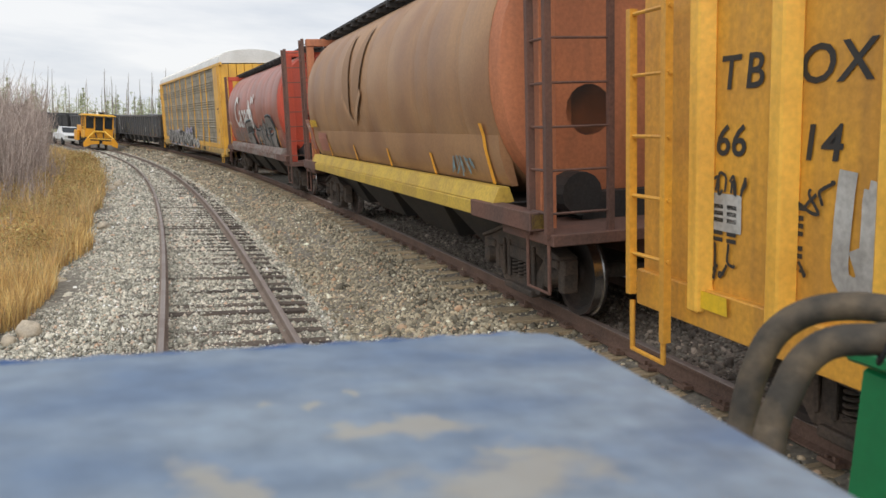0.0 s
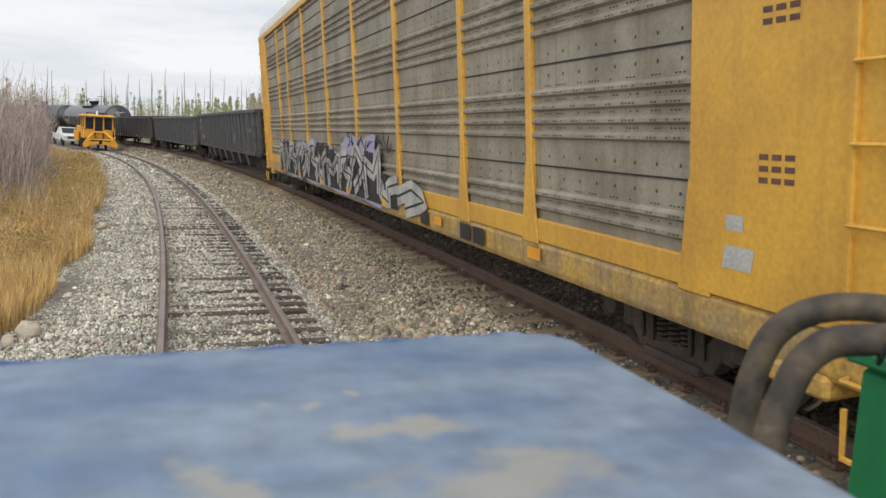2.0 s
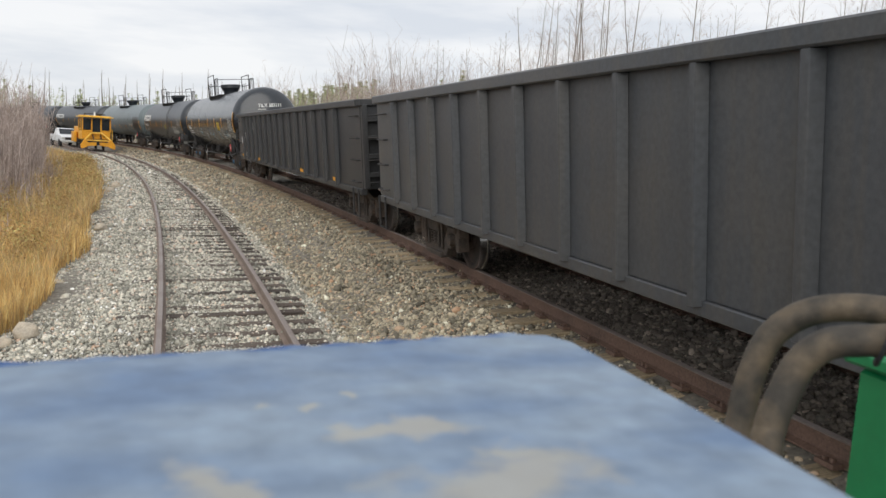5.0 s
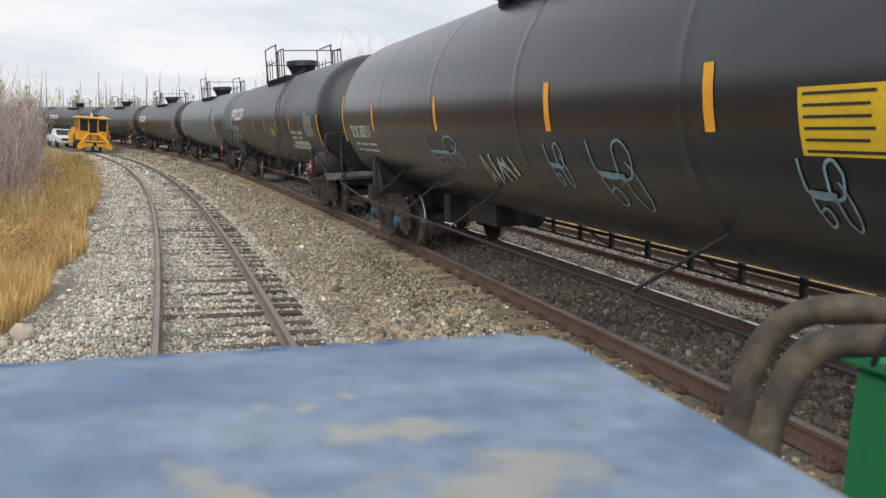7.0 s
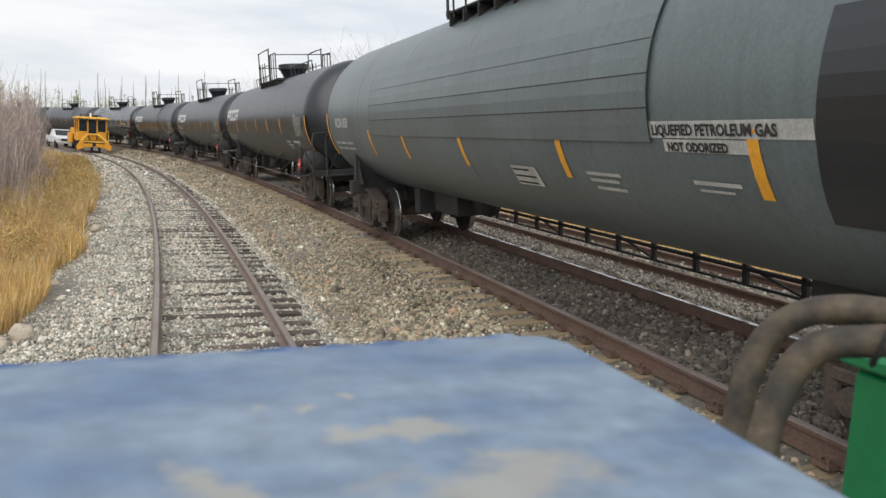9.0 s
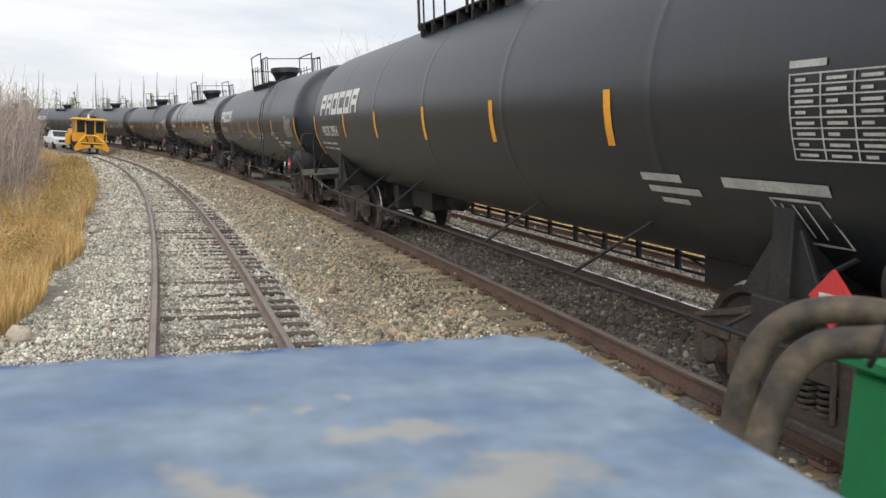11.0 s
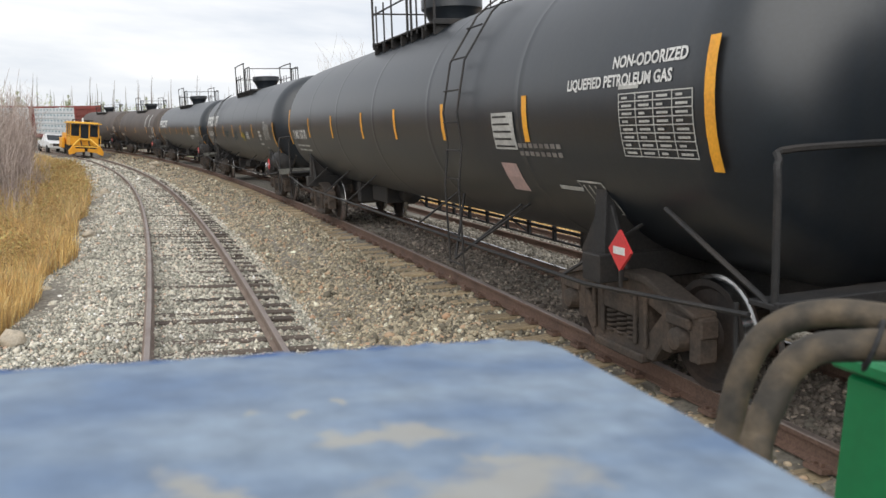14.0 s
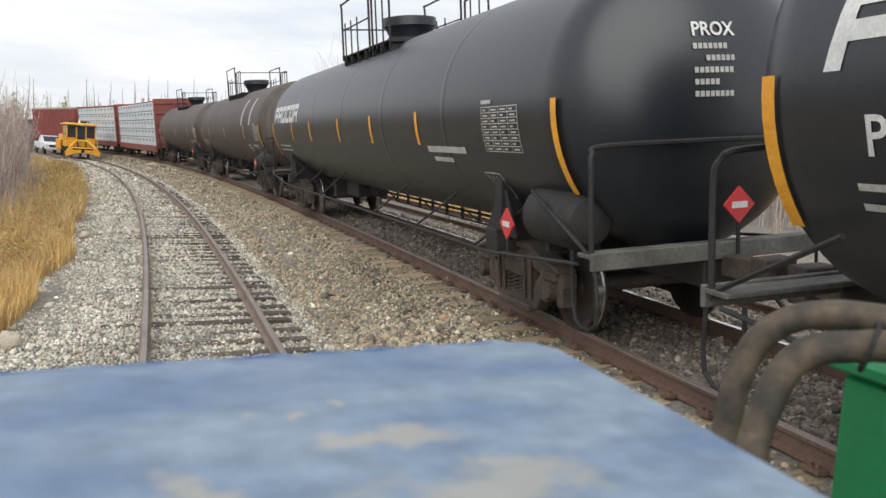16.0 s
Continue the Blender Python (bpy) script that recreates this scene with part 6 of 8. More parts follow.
# tank cars
TANKS = (
    ("glossy black tank car with blue spray scrawls and yellow sign", "tank_gloss", (-6.3, -2.7, 0.77, 3.23, 5.55), {"stripe_low": 1.93, "end_low": 1.72, "cap": CAP_BLUE, "ladder": None, "panels": (7.5,)}),
    ("black tank car with white company shapes and yellow label", "tank_black", (-5.2, -2.2, 0.4, 2.65, 4.95), {"ladder": 3.72, "reservoir": True, "pale_deck": True, "stencils": ((5.06, 6.6, 1.81, 1.90), (5.04, 6.4, 1.67, 1.76)), "bars": ((5.0, 7.0, 1.53, 1.63), (4.55, 7.0, 1.41, 1.51))}),
    ("grey-green jacketed tank car with a dark band", "tank_grey", (-4.85, -2.68, -0.05, 2.70, 5.42), {"stripe_low": 1.5, "rail": False, "panels": (6.6,), "bars": ((4.28, 5.95, 1.89, 2.01), (4.45, 5.37, 1.79, 1.88), (3.07, 3.66, 1.55, 1.58), (3.1, 3.6, 1.49, 1.52), (3.15, 3.66, 1.42, 1.45), (4.68, 5.2, 1.56, 1.59), (4.72, 5.1, 1.51, 1.53))}),
    ("black tank car with white company shapes", "tank_black", (-5.2, -2.5, 0.1, 2.5, 4.9), {"reservoir": True, "long_rail": True}),
    ("black tank car with white company shapes", "tank_black", (-5.3, -2.75, 0.0, 2.5, 5.0), {"reservoir": True, "pale_deck": True}),
    ("black tank car with white looping graffiti and company shapes", "tank_black", (-4.85, -2.4, 0.0, 2.37, 4.9), {"ladder": 3.68, "reservoir": True, "pale_deck": True}),
    ("glossy black tank car with yellow sign and rail braces", "tank_gloss", (-6.2, -2.7, 0.82, 3.2, 5.22), {"stripe_low": 2.02, "end_low": 1.76, "cap": CAP_BLUE, "ladder": -4.95, "panels": (7.68,), "bars": ((4.7, 5.2, 1.6, 1.64), (5.6, 6.6, 1.56, 1.6))}),
    ("black tank car with cream and pink labels", "tank_black", (-6.0, -3.4, -0.8, 1.3, 3.5, 5.95), {"stripe_low": 1.88, "end_low": 1.7, "ladder": 4.15, "panels": (7.7,), "bars": ((6.3, 6.75, 1.43, 1.47),)}),
    ("black tank car with teal graffiti and company shapes", "tank_black", (-5.5, -2.7, 0.05, 2.25, 4.8), {"ladder": -4.9, "reservoir": True, "pale_deck": True, "bars": ((6.0, 6.4, 1.98, 2.05), (6.0, 6.5, 1.86, 1.94), (6.1, 6.35, 1.75, 1.82), (5.9, 6.5, 1.6, 1.66))}),
    ("black tank car with white company shapes", "tank_black", (-5.6, -3.2, -0.25, 2.2, 4.68), {"reservoir": True, "pale_deck": True, "bars": ((5.0, 6.4, 1.74, 1.82), (5.15, 5.85, 1.62, 1.68))}),
    ("grimy brown tank car with pale spill stains", "tank_brown", (-5.0, 0.0, 5.0), {"reservoir": True}),
    ("grimy dark tank car before the lumber flats", "tank_brown", (-5.0, 0.0, 5.0), {}),
)
for k, (label, paint, stripes, options) in enumerate(TANKS):
    car, side, e = tank_car("tank_car", label, M[paint], place(7 + k), stripes, options)
    join(car, 7 + k, e - 1.73)
    if k in (1, 3, 4, 5, 8, 9):
        for j in range(6):
            marks(car, "company_shape", M["white"], side, lambda bm, s: block_mark(bm, s, {1: -8.7, 4: -7.75, 5: -8.5, 8: -8.27}.get(k, -8.4), 2.29, 0.44, j), "white slanted block shape")
    if k in (1, 4, 5, 8):
        number = {1: "PROX 39367", 4: "PROX 29816", 5: "PROX 35197", 8: "PROX 33944"}[k]
        letter_block(car, side, [(number, {1: -8.3, 4: -7.65, 5: -8.1, 8: -8.0}[k], 1.85, 0.30, 1.02)])
    if k in (0, 8, 9):
        bm = bmesh.new()
        vs, fs = text_mesh({0: "TILX 303111", 8: "PROX 33944", 9: "PROX"}[k], 0.21 if k == 0 else 0.17, 0.0, 0.004)
        he = e - 0.13
        made = []
        for x, y in vs:
            x, z = x * 0.95 - 0.40, y + 0.58
            made.append(bm.verts.new((x, -(he + 0.80 * math.sqrt(max(0.02, 1 - (x * x + z * z) / TANK_R ** 2)) + 0.012), TANK_Z + z)))
        for f in fs:
            bm.faces.new([made[i] for i in f])
        part("head_lettering", bm, M["white"], car, "white lettering on the tank head")
        for row, (x0, x1) in enumerate(((-0.40, -0.05), (-0.28, 0.05), (-0.40, 0.0), (-0.40, -0.15), (-0.40, 0.02))):
            bm = bmesh.new()
            z = 0.46 - 0.105 * row
            for n in range(int((x1 - x0) / 0.05)):
                made = []
                for x, dz in ((x0 + n * 0.05, 0.0), (x0 + n * 0.05 + 0.038, 0.0), (x0 + n * 0.05 + 0.038, 0.05), (x0 + n * 0.05, 0.05)):
                    made.append(bm.verts.new((x, -(he + 0.80 * math.sqrt(max(0.02, 1 - (x * x + (z + dz) ** 2) / TANK_R ** 2)) + 0.012), TANK_Z + z + dz)))
                bm.faces.new(made)
            part("head_stencil", bm, M["dull_white"], car, "rows of small white stencils")
    if k == 0:
        letter_block(car, side, [("TILX 303111", -8.25, 1.80, 0.32, 0.98)])
        sign_panel(car, side, 4.05, 4.75, 1.80, 2.18, M["sign_yellow"], 6, "yellow warning sign")

        def blue_tags(bm, s):
            crown = ((0.0, 1.0), (0.06, 0.55), (0.3, 0.45), (0.55, 0.5), (0.6, 0.9), (0.8, 1.0), (0.95, 0.8), (0.85, 0.5), (0.6, 0.42))
            feet = ((0.1, 0.45), (0.18, 0.2), (0.3, 0.02), (0.45, 0.12), (0.35, 0.3), (0.18, 0.22)), ((0.65, 0.45), (0.75, 0.1), (0.9, 0.0), (1.0, 0.2), (0.92, 0.55), (0.8, 0.7))
            for a0, a1, h0, h1 in ((-3.35, -2.0, 1.45, 1.86), (0.56, 0.92, 1.40, 1.82), (1.45, 2.16, 1.28, 1.86), (3.98, 4.32, 1.37, 1.78), (5.9, 6.7, 1.4, 1.78)):
                for stroke, w in ((crown, 0.022), (feet[0], 0.016), (feet[1], 0.016)):
                    s.line(bm, curve_pts([(a0 + (a1 - a0) * u, h0 + (h1 - h0) * v) for u, v in stroke], 6), w)
                s.line(bm, [(a0 + (a1 - a0) * 0.12, h0 + (h1 - h0) * 0.5), (a0 + (a1 - a0) * 0.7, h0 + (h1 - h0) * 0.48)], 0.05, 0.004)
        marks(car, "blue_tags", M["graf_blue"], side, blue_tags, "pale blue spray scrawls")
        marks(car, "silver_tag", M["graf_white"], side, lambda bm, s: scribble(random.Random(22), -1.3, -0.3, 1.3, 1.65, 6, 0.03, bm, s, 3), "silver spray scrawl")
    if k == 1:
        sign_panel(car, side, 1.6, 2.25, 1.72, 1.97, M["graf_yellow"], 3, "yellow label")
    if k == 2:
        letter_block(car, side, [("RCOX 5038", -7.7, 2.0, 0.26, 0.9)])
        panel_side = Side(TANK_R, TANK_Z, lift=0.012)
        letter_block(car, panel_side, [("LIQUEFIED PETROLEUM GAS", 4.33, 1.912, 0.105, 1.0), ("NOT ODORIZED", 4.50, 1.80, 0.085, 1.05)], M["black_mark"], label="black lettering on white panels")
        sign_panel(car, side, 1.34, 1.98, 1.36, 1.57, M["dull_white"], 3, "pale label")
        marks(car, "dark_band", M["tank_black"], side, lambda bm, s: s.quad(bm, 5.9, 8.2, 1.40, 2.60, 0.12, 0.004), "black repainted band")
        for h0, h1 in ((1.86, 2.11), (2.116, 2.36), (2.366, 2.61), (2.616, 2.96)):
            marks(car, "jacket_panel", M["tank_grey"], side, lambda bm, s: s.quad(bm, -4.5, 4.3, h0, h1, 0, 0.014), "raised grey jacket panel")
        marks(car, "jacket_seam", M["steel_dark"], side, lambda bm, s: [s.quad(bm, -4.5, 4.3, h, h + 0.010, 0, 0.016) for h in (2.108, 2.358)] + [s.quad(bm, a, a + 0.015, 1.86, 2.96, 0, 0.016) for a in (-4.52, 4.3)], "dark jacket seams")
    if k == 5:
        def loops(bm, s):
            w = 0.021
            s.line(bm, curve_pts([(-6.2, 1.74), (-5.9, 1.5), (-5.75, 1.75), (-5.55, 1.55), (-5.5, 1.78)], 5), w)
            s.line(bm, curve_pts([(-5.1, 1.78), (-4.95, 1.62), (-5.15, 1.55), (-4.8, 1.58)], 5), w)
            s.line(bm, curve_pts([(-4.2, 1.86), (-4.1, 1.65), (-3.9, 1.60), (-3.72, 1.72), (-3.85, 1.83)], 5), w)
            s.line(bm, curve_pts([(-3.2, 1.88), (-2.7, 1.85), (-2.95, 1.68), (-2.7, 1.72), (-2.35, 1.75), (-2.5, 1.66)], 5), w)
            s.line(bm, curve_pts([(-1.6, 1.92), (-0.9, 1.85), (-1.2, 1.66), (-0.6, 1.6)], 5), w)
            scribble(random.Random(31), 0.9, 3.1, 1.62, 1.85, 3, w, bm, s, 4)
            scribble(random.Random(32), 4.6, 5.6, 1.7, 1.92, 3, w, bm, s, 3)
        marks(car, "white_loops", M["white"], side, loops, "white looping graffiti strokes")
        sign_panel(car, side, 0.2, 0.8, 1.68, 1.96, M["graf_yellow"], 3, "yellow label")
    if k == 6:
        letter_block(car, side, [("TILX 305251", -8.5, 2.05, 0.31, 1.06), ("NON-ODORIZED", 6.05, 2.02, 0.15, 0.92), ("LIQUEFIED PETROLEUM GAS", 6.08, 1.80, 0.15, 0.56)])
        sign_panel(car, side, 5.32, 5.88, 1.84, 2.22, M["sign_yellow"], 5, "yellow warning sign")
    if k == 7:
        letter_block(car, side, [("PLMX 137170", -8.3, 1.85, 0.30, 1.05), ("NON-ODORIZED", 7.58, 2.47, 0.125, 1.0), ("LIQUEFIED PETROLEUM GAS", 6.85, 2.33, 0.125, 0.98)])
        marks(car, "dull_stencil", M["graf_grey"], side, lambda bm, s: [s.quad(bm, 5.7 + 0.12 * j, 5.79 + 0.12 * j, h, h + 0.045) for j in range(8) for h in (1.74, 1.82)], "dull grey stencil")
        sign_panel(car, side, 5.12, 5.68, 1.80, 2.18, M["dull_white"], 5, "cream label")
        M["pink"] = material("faded_pink_label", (0.55, 0.38, 0.35), 0.65, second=(0.42, 0.31, 0.29), scale=5, amount=0.8, fine=40, fine_amount=0.15, bump=0)
        marks(car, "pink_label", M["pink"], side, lambda bm, s: s.quad(bm, 5.1, 5.5, 1.35, 1.65), "faded pinkish label")
    if k == 8:
        marks(car, "teal_tag", M["graf_teal"], side, lambda bm, s: (scribble(random.Random(41), -2.15, -1.1, 1.75, 2.12, 6, 0.03, bm, s, 4), scribble(random.Random(42), 0.45, 1.2, 1.72, 2.1, 6, 0.03, bm, s, 4)), "teal graffiti tags")
        sign_panel(car, side, 3.4, 3.95, 1.78, 2.03, M["dull_white"], 3, "pale label")
        marks(car, "yellow_tag", M["graf_yellow"], side, lambda bm, s: scribble(random.Random(43), 2.35, 3.0, 1.66, 2.05, 5, 0.035, bm, s, 4), "yellow graffiti tag")
    if k == 10:
        marks(car, "spill", M["dull_white"], side, lambda bm, s: [s.quad(bm, a, a + 0.25, 2.3, 3.2, 0.1) for a in (4.5, 6.2)], "pale spill stains")
for k in range(2):
    car = lumber_car("lumber_flat", "red centre-beam flat car loaded with white wrapped lumber", place(19 + k))
    join(car, 19 + k, place(19) / 2 - 2.6)
car, side, half = box_car("box_car", "dull red box car far back in the train", place(21), M["car_red"], 4.4)
join(car, 21, half - 1.9)
car, side, half = gondola("gondola", "dark gondola far back in the train", place(22), 2.9, 13, 0)
join(car, 22, half - 1.75)

# ---------------------------------------------------------------- the machine that carries the view


def hood_paint():
    """Faded blue paint, worn through to beige primer in soft-edged spots."""
    m = material("worn_blue_paint", (0.100, 0.162, 0.268), 0.5, second=(0.205, 0.268, 0.345), scale=6.0, amount=0.95, fine=30, fine_amount=0.2, bump=0.05, bump_scale=14, contrast=(0.38, 0.62), stretch=(0.8, 1.5, 1))
    n, l = m.node_tree.nodes, m.node_tree.links
    b = n["Principled BSDF"]
    colour = b.inputs["Base Color"].links[0].from_socket
    co = n.new("ShaderNodeTexCoord")
    warp = n.new("ShaderNodeTexNoise")
    warp.inputs["Scale"].default_value, warp.inputs["Detail"].default_value = 16.0, 7.0
    l.new(co.outputs["Object"], warp.inputs["Vector"])
    shift = n.new("ShaderNodeVectorMath")
    shift.operation = "MULTIPLY_ADD"
    shift.inputs[1].default_value, shift.inputs[2].default_value = (0.20, 0.13, 0.0), (-0.10, -0.065, 0.0)
    l.new(warp.outputs["Color"], shift.inputs[0])
    moved = n.new("ShaderNodeVectorMath")
    l.new(co.outputs["Object"], moved.inputs[0])
    l.new(shift.outputs[0], moved.inputs[1])
    total = None
    for cx, cy, rx, ry in ((0.190, 0.446, 0.085, 0.045), (0.222, 0.482, 0.025, 0.03), (0.137, 0.531, 0.070, 0.020), (0.012, 0.468, 0.035, 0.045), (0.116, 0.622, 0.014, 0.006), (0.075, 0.592, 0.016, 0.012)):
        mp = n.new("ShaderNodeMapping")
        mp.vector_type = "TEXTURE"
        mp.inputs["Location"].default_value, mp.inputs["Scale"].default_value = (cx, cy, 2.2), (rx, ry, 1.0)
        mp.inputs["Rotation"].default_value = (0, 0, 0.17)
        l.new(moved.outputs[0], mp.inputs["Vector"])
        g = n.new("ShaderNodeTexGradient")
        g.gradient_type = "SPHERICAL"
        l.new(mp.outputs["Vector"], g.inputs["Vector"])
        if total is None:
            total = g.outputs["Fac"]
        else:
            mx = n.new("ShaderNodeMath")
            mx.operation = "MAXIMUM"
            l.new(total, mx.inputs[0])
            l.new(g.outputs["Fac"], mx.inputs[1])
            total = mx.outputs[0]
    mr = n.new("ShaderNodeMapRange")
    mr.inputs[1].default_value, mr.inputs[2].default_value, mr.inputs[4].default_value = 0.0, 0.6, 0.72
    l.new(total, mr.inputs[0])
    mix = n.new("ShaderNodeMix")
    mix.data_type = "RGBA"
    l.new(mr.outputs[0], mix.inputs[0])
    l.new(colour, mix.inputs[6])
    mix.inputs[7].default_value = (0.36, 0.34, 0.285, 1)
    l.new(mix.outputs[2], b.inputs["Base Color"])
    return m


M["hood_blue"] = hood_paint()
M["hood_rim"] = material("deep_blue_rim", (0.035, 0.085, 0.22), 0.5, second=(0.19, 0.25, 0.34), scale=16, amount=1.0, fine=40, fine_amount=0.15, bump=0.1)
M["green"] = material("green_enamel", (0.006, 0.215, 0.07), 0.4, second=(0.008, 0.16, 0.055), scale=3, amount=0.6, fine=40, fine_amount=0.08, bump=0.02)
M["rubber"] = material("dusty_rubber_hose", (0.045, 0.039, 0.031), 0.75, second=(0.135, 0.102, 0.066), scale=16, amount=0.8, fine=60, fine_amount=0.2, bump=0.15)
rig = thing("track_machine", "blue track machine with green cabinet and hydraulic hoses", "rail vehicle")
bm = bmesh.new()
front = [(-1.35, 0.525), (-0.141, 0.728), (0.345, 0.812), (0.378, 0.806), (0.394, 0.775), (0.397, 0.55), (0.392, 0.30), (0.385, -0.6), (-1.35, -0.6)]
prism(bm, front, 2.185, 2.2, "Z")
for (x0, y0), (x1, y1) in zip(front, front[1:] + front[:1]):
    v = [bm.verts.new(p) for p in ((x0, y0, 2.186), (x1, y1, 2.186), (x1, y1, 1.55), (x0, y0, 1.55))]
    bm.faces.new(v)
part("hood", bm, M["hood_blue"], rig, "chipped pale blue steel hood", bevel=0.0)
bm = bmesh.new()
rod(bm, [(x, y + 0.004 * noise.noise(Vector((x * 60, 1, 2))), 2.193 + 0.004 * noise.noise(Vector((x * 38, 3, 2)))) for x, y in [(-1.35 + 1.695 * k / 90, 0.525 + (0.812 - 0.525) * k / 90 + 0.004 * math.sin(math.pi * k / 90)) for k in range(91)]], 0.0085, 8)
part("hood_rim", bm, M["hood_rim"], rig, "deep blue rolled edge of the hood", smooth=60)
for x in (-0.1875, 1.3175):
    for y in (-3.6, -1.2):
        link_part("wheel", WHEEL, rig, Matrix.Translation((x, y, 0.462)) @ Matrix.Rotation(math.pi if x > 0.5 else 0, 4, "Z"))
bm = bmesh.new()
box(bm, -0.75, 1.9, -4.5, 0.80, 0.85, 1.05)
box(bm, -1.2, 0.30, -4.5, 0.45, 1.05, 1.56)
part("deck", bm, M["steel_dark"], rig, bevel=0.01)
bm = bmesh.new()
box(bm, 1.03, 1.55, 0.1, 1.02, 1.05, 2.085)
cab = part("cabinet", bm, M["green"], rig, "bright green steel cabinet", bevel=0.006)
bm = bmesh.new()
box(bm, 1.012, 1.57, 0.08, 1.04, 2.092, 2.118)
part("cabinet_lid", bm, M["green"], cab, bevel=0.006)
bm = bmesh.new()
for k, (y, z) in enumerate(((0.72, 1.80), (0.66, 1.84), (0.74, 1.76))):
    rod(bm, curve_pts([(0.96, y, z - 0.35), (0.97, y - 0.02, z), (1.02, y - 0.14, z + 0.06), (1.06, y - 0.4, z - 0.04)], 5), 0.014, 8)
box(bm, 0.95, 0.99, 0.70, 0.78, 1.74, 1.80)
part("cable", bm, M["steel_dark"], rig, "black cables beside the cabinet", smooth=40)
for pts, r in (([(1.25, 0.45, 2.19), (1.05, 0.76, 2.205), (0.95, 0.866, 2.207), (0.901, 0.917, 2.206), (0.857, 0.954, 2.190), (0.821, 0.977, 2.153), (0.797, 0.981, 2.097), (0.779, 0.973, 2.031), (0.765, 0.95, 1.95), (0.75, 0.85, 1.6), (0.74, 0.72, 1.05)], 0.0205),
               ([(1.12, 0.40, 2.18), (0.92, 0.675, 2.197), (0.839, 0.76, 2.197), (0.813, 0.786, 2.192), (0.776, 0.819, 2.180), (0.750, 0.835, 2.151), (0.732, 0.838, 2.110), (0.715, 0.836, 2.066), (0.703, 0.82, 2.0), (0.69, 0.76, 1.6), (0.68, 0.66, 1.05)], 0.0205)):
    bm = bmesh.new()
    rod(bm, curve_pts(pts, 6), r, 20)
    hose = part("hydraulic_hose", bm, M["rubber"], rig, "dusty black hydraulic hose", smooth=60)
bm = bmesh.new()
d = Vector((0.026, -0.026, 0.005)).normalized()
a, b = d.cross(Vector((0, 0, 1))).normalized(), Vector((0, 0, 1))
rod(bm, [Vector((0.822, 0.777, 2.194)) + 0.030 * (math.cos(t * math.pi / 10) * a + math.sin(t * math.pi / 10) * b) + d * 0.008 * math.sin(t * math.pi / 10) for t in range(21)], 0.0032, 6)
part("strap", bm, M["steel_dark"], hose, "black cable tie")

# ---------------------------------------------------------------- yellow ballast machine on the siding
M["machine_yellow"] = material("machine_yellow", (0.78, 0.36, 0.02), 0.5, second=(0.62, 0.28, 0.03), scale=2, amount=0.6, fine=25, fine_amount=0.12, bump=0.03)
M["glass"] = material("dark_glass", (0.03, 0.035, 0.04), 0.08, fine_amount=0.05, bump=0)
M["tyre"] = material("tyre_rubber", (0.025, 0.025, 0.026), 0.85, bump=0.1)
M["truck_white"] = material("truck_white", (0.72, 0.73, 0.74), 0.3, second=(0.6, 0.61, 0.62), scale=3, amount=0.5, fine_amount=0.05, bump=0)
reg = thing("ballast_regulator", "yellow ballast regulator with roofed cab on the siding", "rail vehicle")
reg.matrix_basis = Matrix.Translation(on_line(82.5, 0.0, 0.02)) @ Matrix.Rotation(heading(85.0), 4, "Z")


M["machine_pale"] = material("machine_worn_yellow", (0.86, 0.52, 0.08), 0.55, second=(0.70, 0.36, 0.04), scale=4, amount=0.7, fine=25, fine_amount=0.15, bump=0.03)
blk("chassis", M["steel_dark"], [(-0.95, 0.95, 0.3, 6.5, 0.5, 1.0)], reg, "dark chassis frame")
blk("engine_hood", M["machine_yellow"], [(-1.1, 1.1, 2.7, 6.2, 1.0, 2.1)], reg, "yellow engine hood", 0.06)
blk("exhaust_pipe", M["steel_dark"], [(-0.62, -0.5, 3.3, 3.42, 2.1, 3.35)], reg, "dark exhaust pipe", 0.02)
blk("cab_base", M["machine_yellow"], [(-1.22, 1.22, 0.42, 2.6, 1.0, 1.72), (-1.22, 1.22, 0.40, 0.46, 1.68, 1.82)], reg, "yellow cab wall", 0.04)
for x in (-1.20, -0.40, 0.40, 1.20):
    blk("cab_post", M["machine_yellow"], [(x - 0.055, x + 0.055, 0.36, 0.46, 1.72, 2.98)], reg, bevel=0.008)
for x in (-1.20, 1.20):
    for y in (1.45, 2.5):
        blk("cab_post", M["machine_yellow"], [(x - 0.05, x + 0.05, y - 0.05, y + 0.05, 1.72, 2.98)], reg, bevel=0.008)
for x0, x1, z0 in ((-1.13, -0.47, 1.86), (-0.33, 0.33, 1.55), (0.47, 1.13, 1.86)):
    blk("window", M["glass"], [(x0, x1, 0.39, 0.41, z0, 2.9)], reg, "dark cab window", 0)
for x in (-1.20, 1.20):
    for y0, y1 in ((0.5, 1.38), (1.52, 2.43)):
        blk("window", M["glass"], [(x - 0.01, x + 0.01, y0, y1, 1.76, 2.9)], reg, "dark cab window", 0)
blk("cab_back", M["machine_yellow"], [(-1.18, 1.18, 2.52, 2.58, 1.72, 2.94)], reg)
blk("roof", M["machine_pale"], [(-1.42, 1.42, 0.0, 2.8, 2.98, 3.08), (-1.25, 1.25, 0.25, 2.6, 3.08, 3.16)], reg, "worn yellow cab roof", 0.03)
blk("roof_rack", M["steel_dark"], [(-0.95, 0.85, 1.0, 1.06, 3.30, 3.36), (-0.9, -0.84, 1.0, 1.06, 3.16, 3.32), (0.74, 0.80, 1.0, 1.06, 3.16, 3.32), (0.2, 0.62, 1.3, 1.8, 3.16, 3.36)], reg, "dark rack on the roof", 0.01)
bm = bmesh.new()
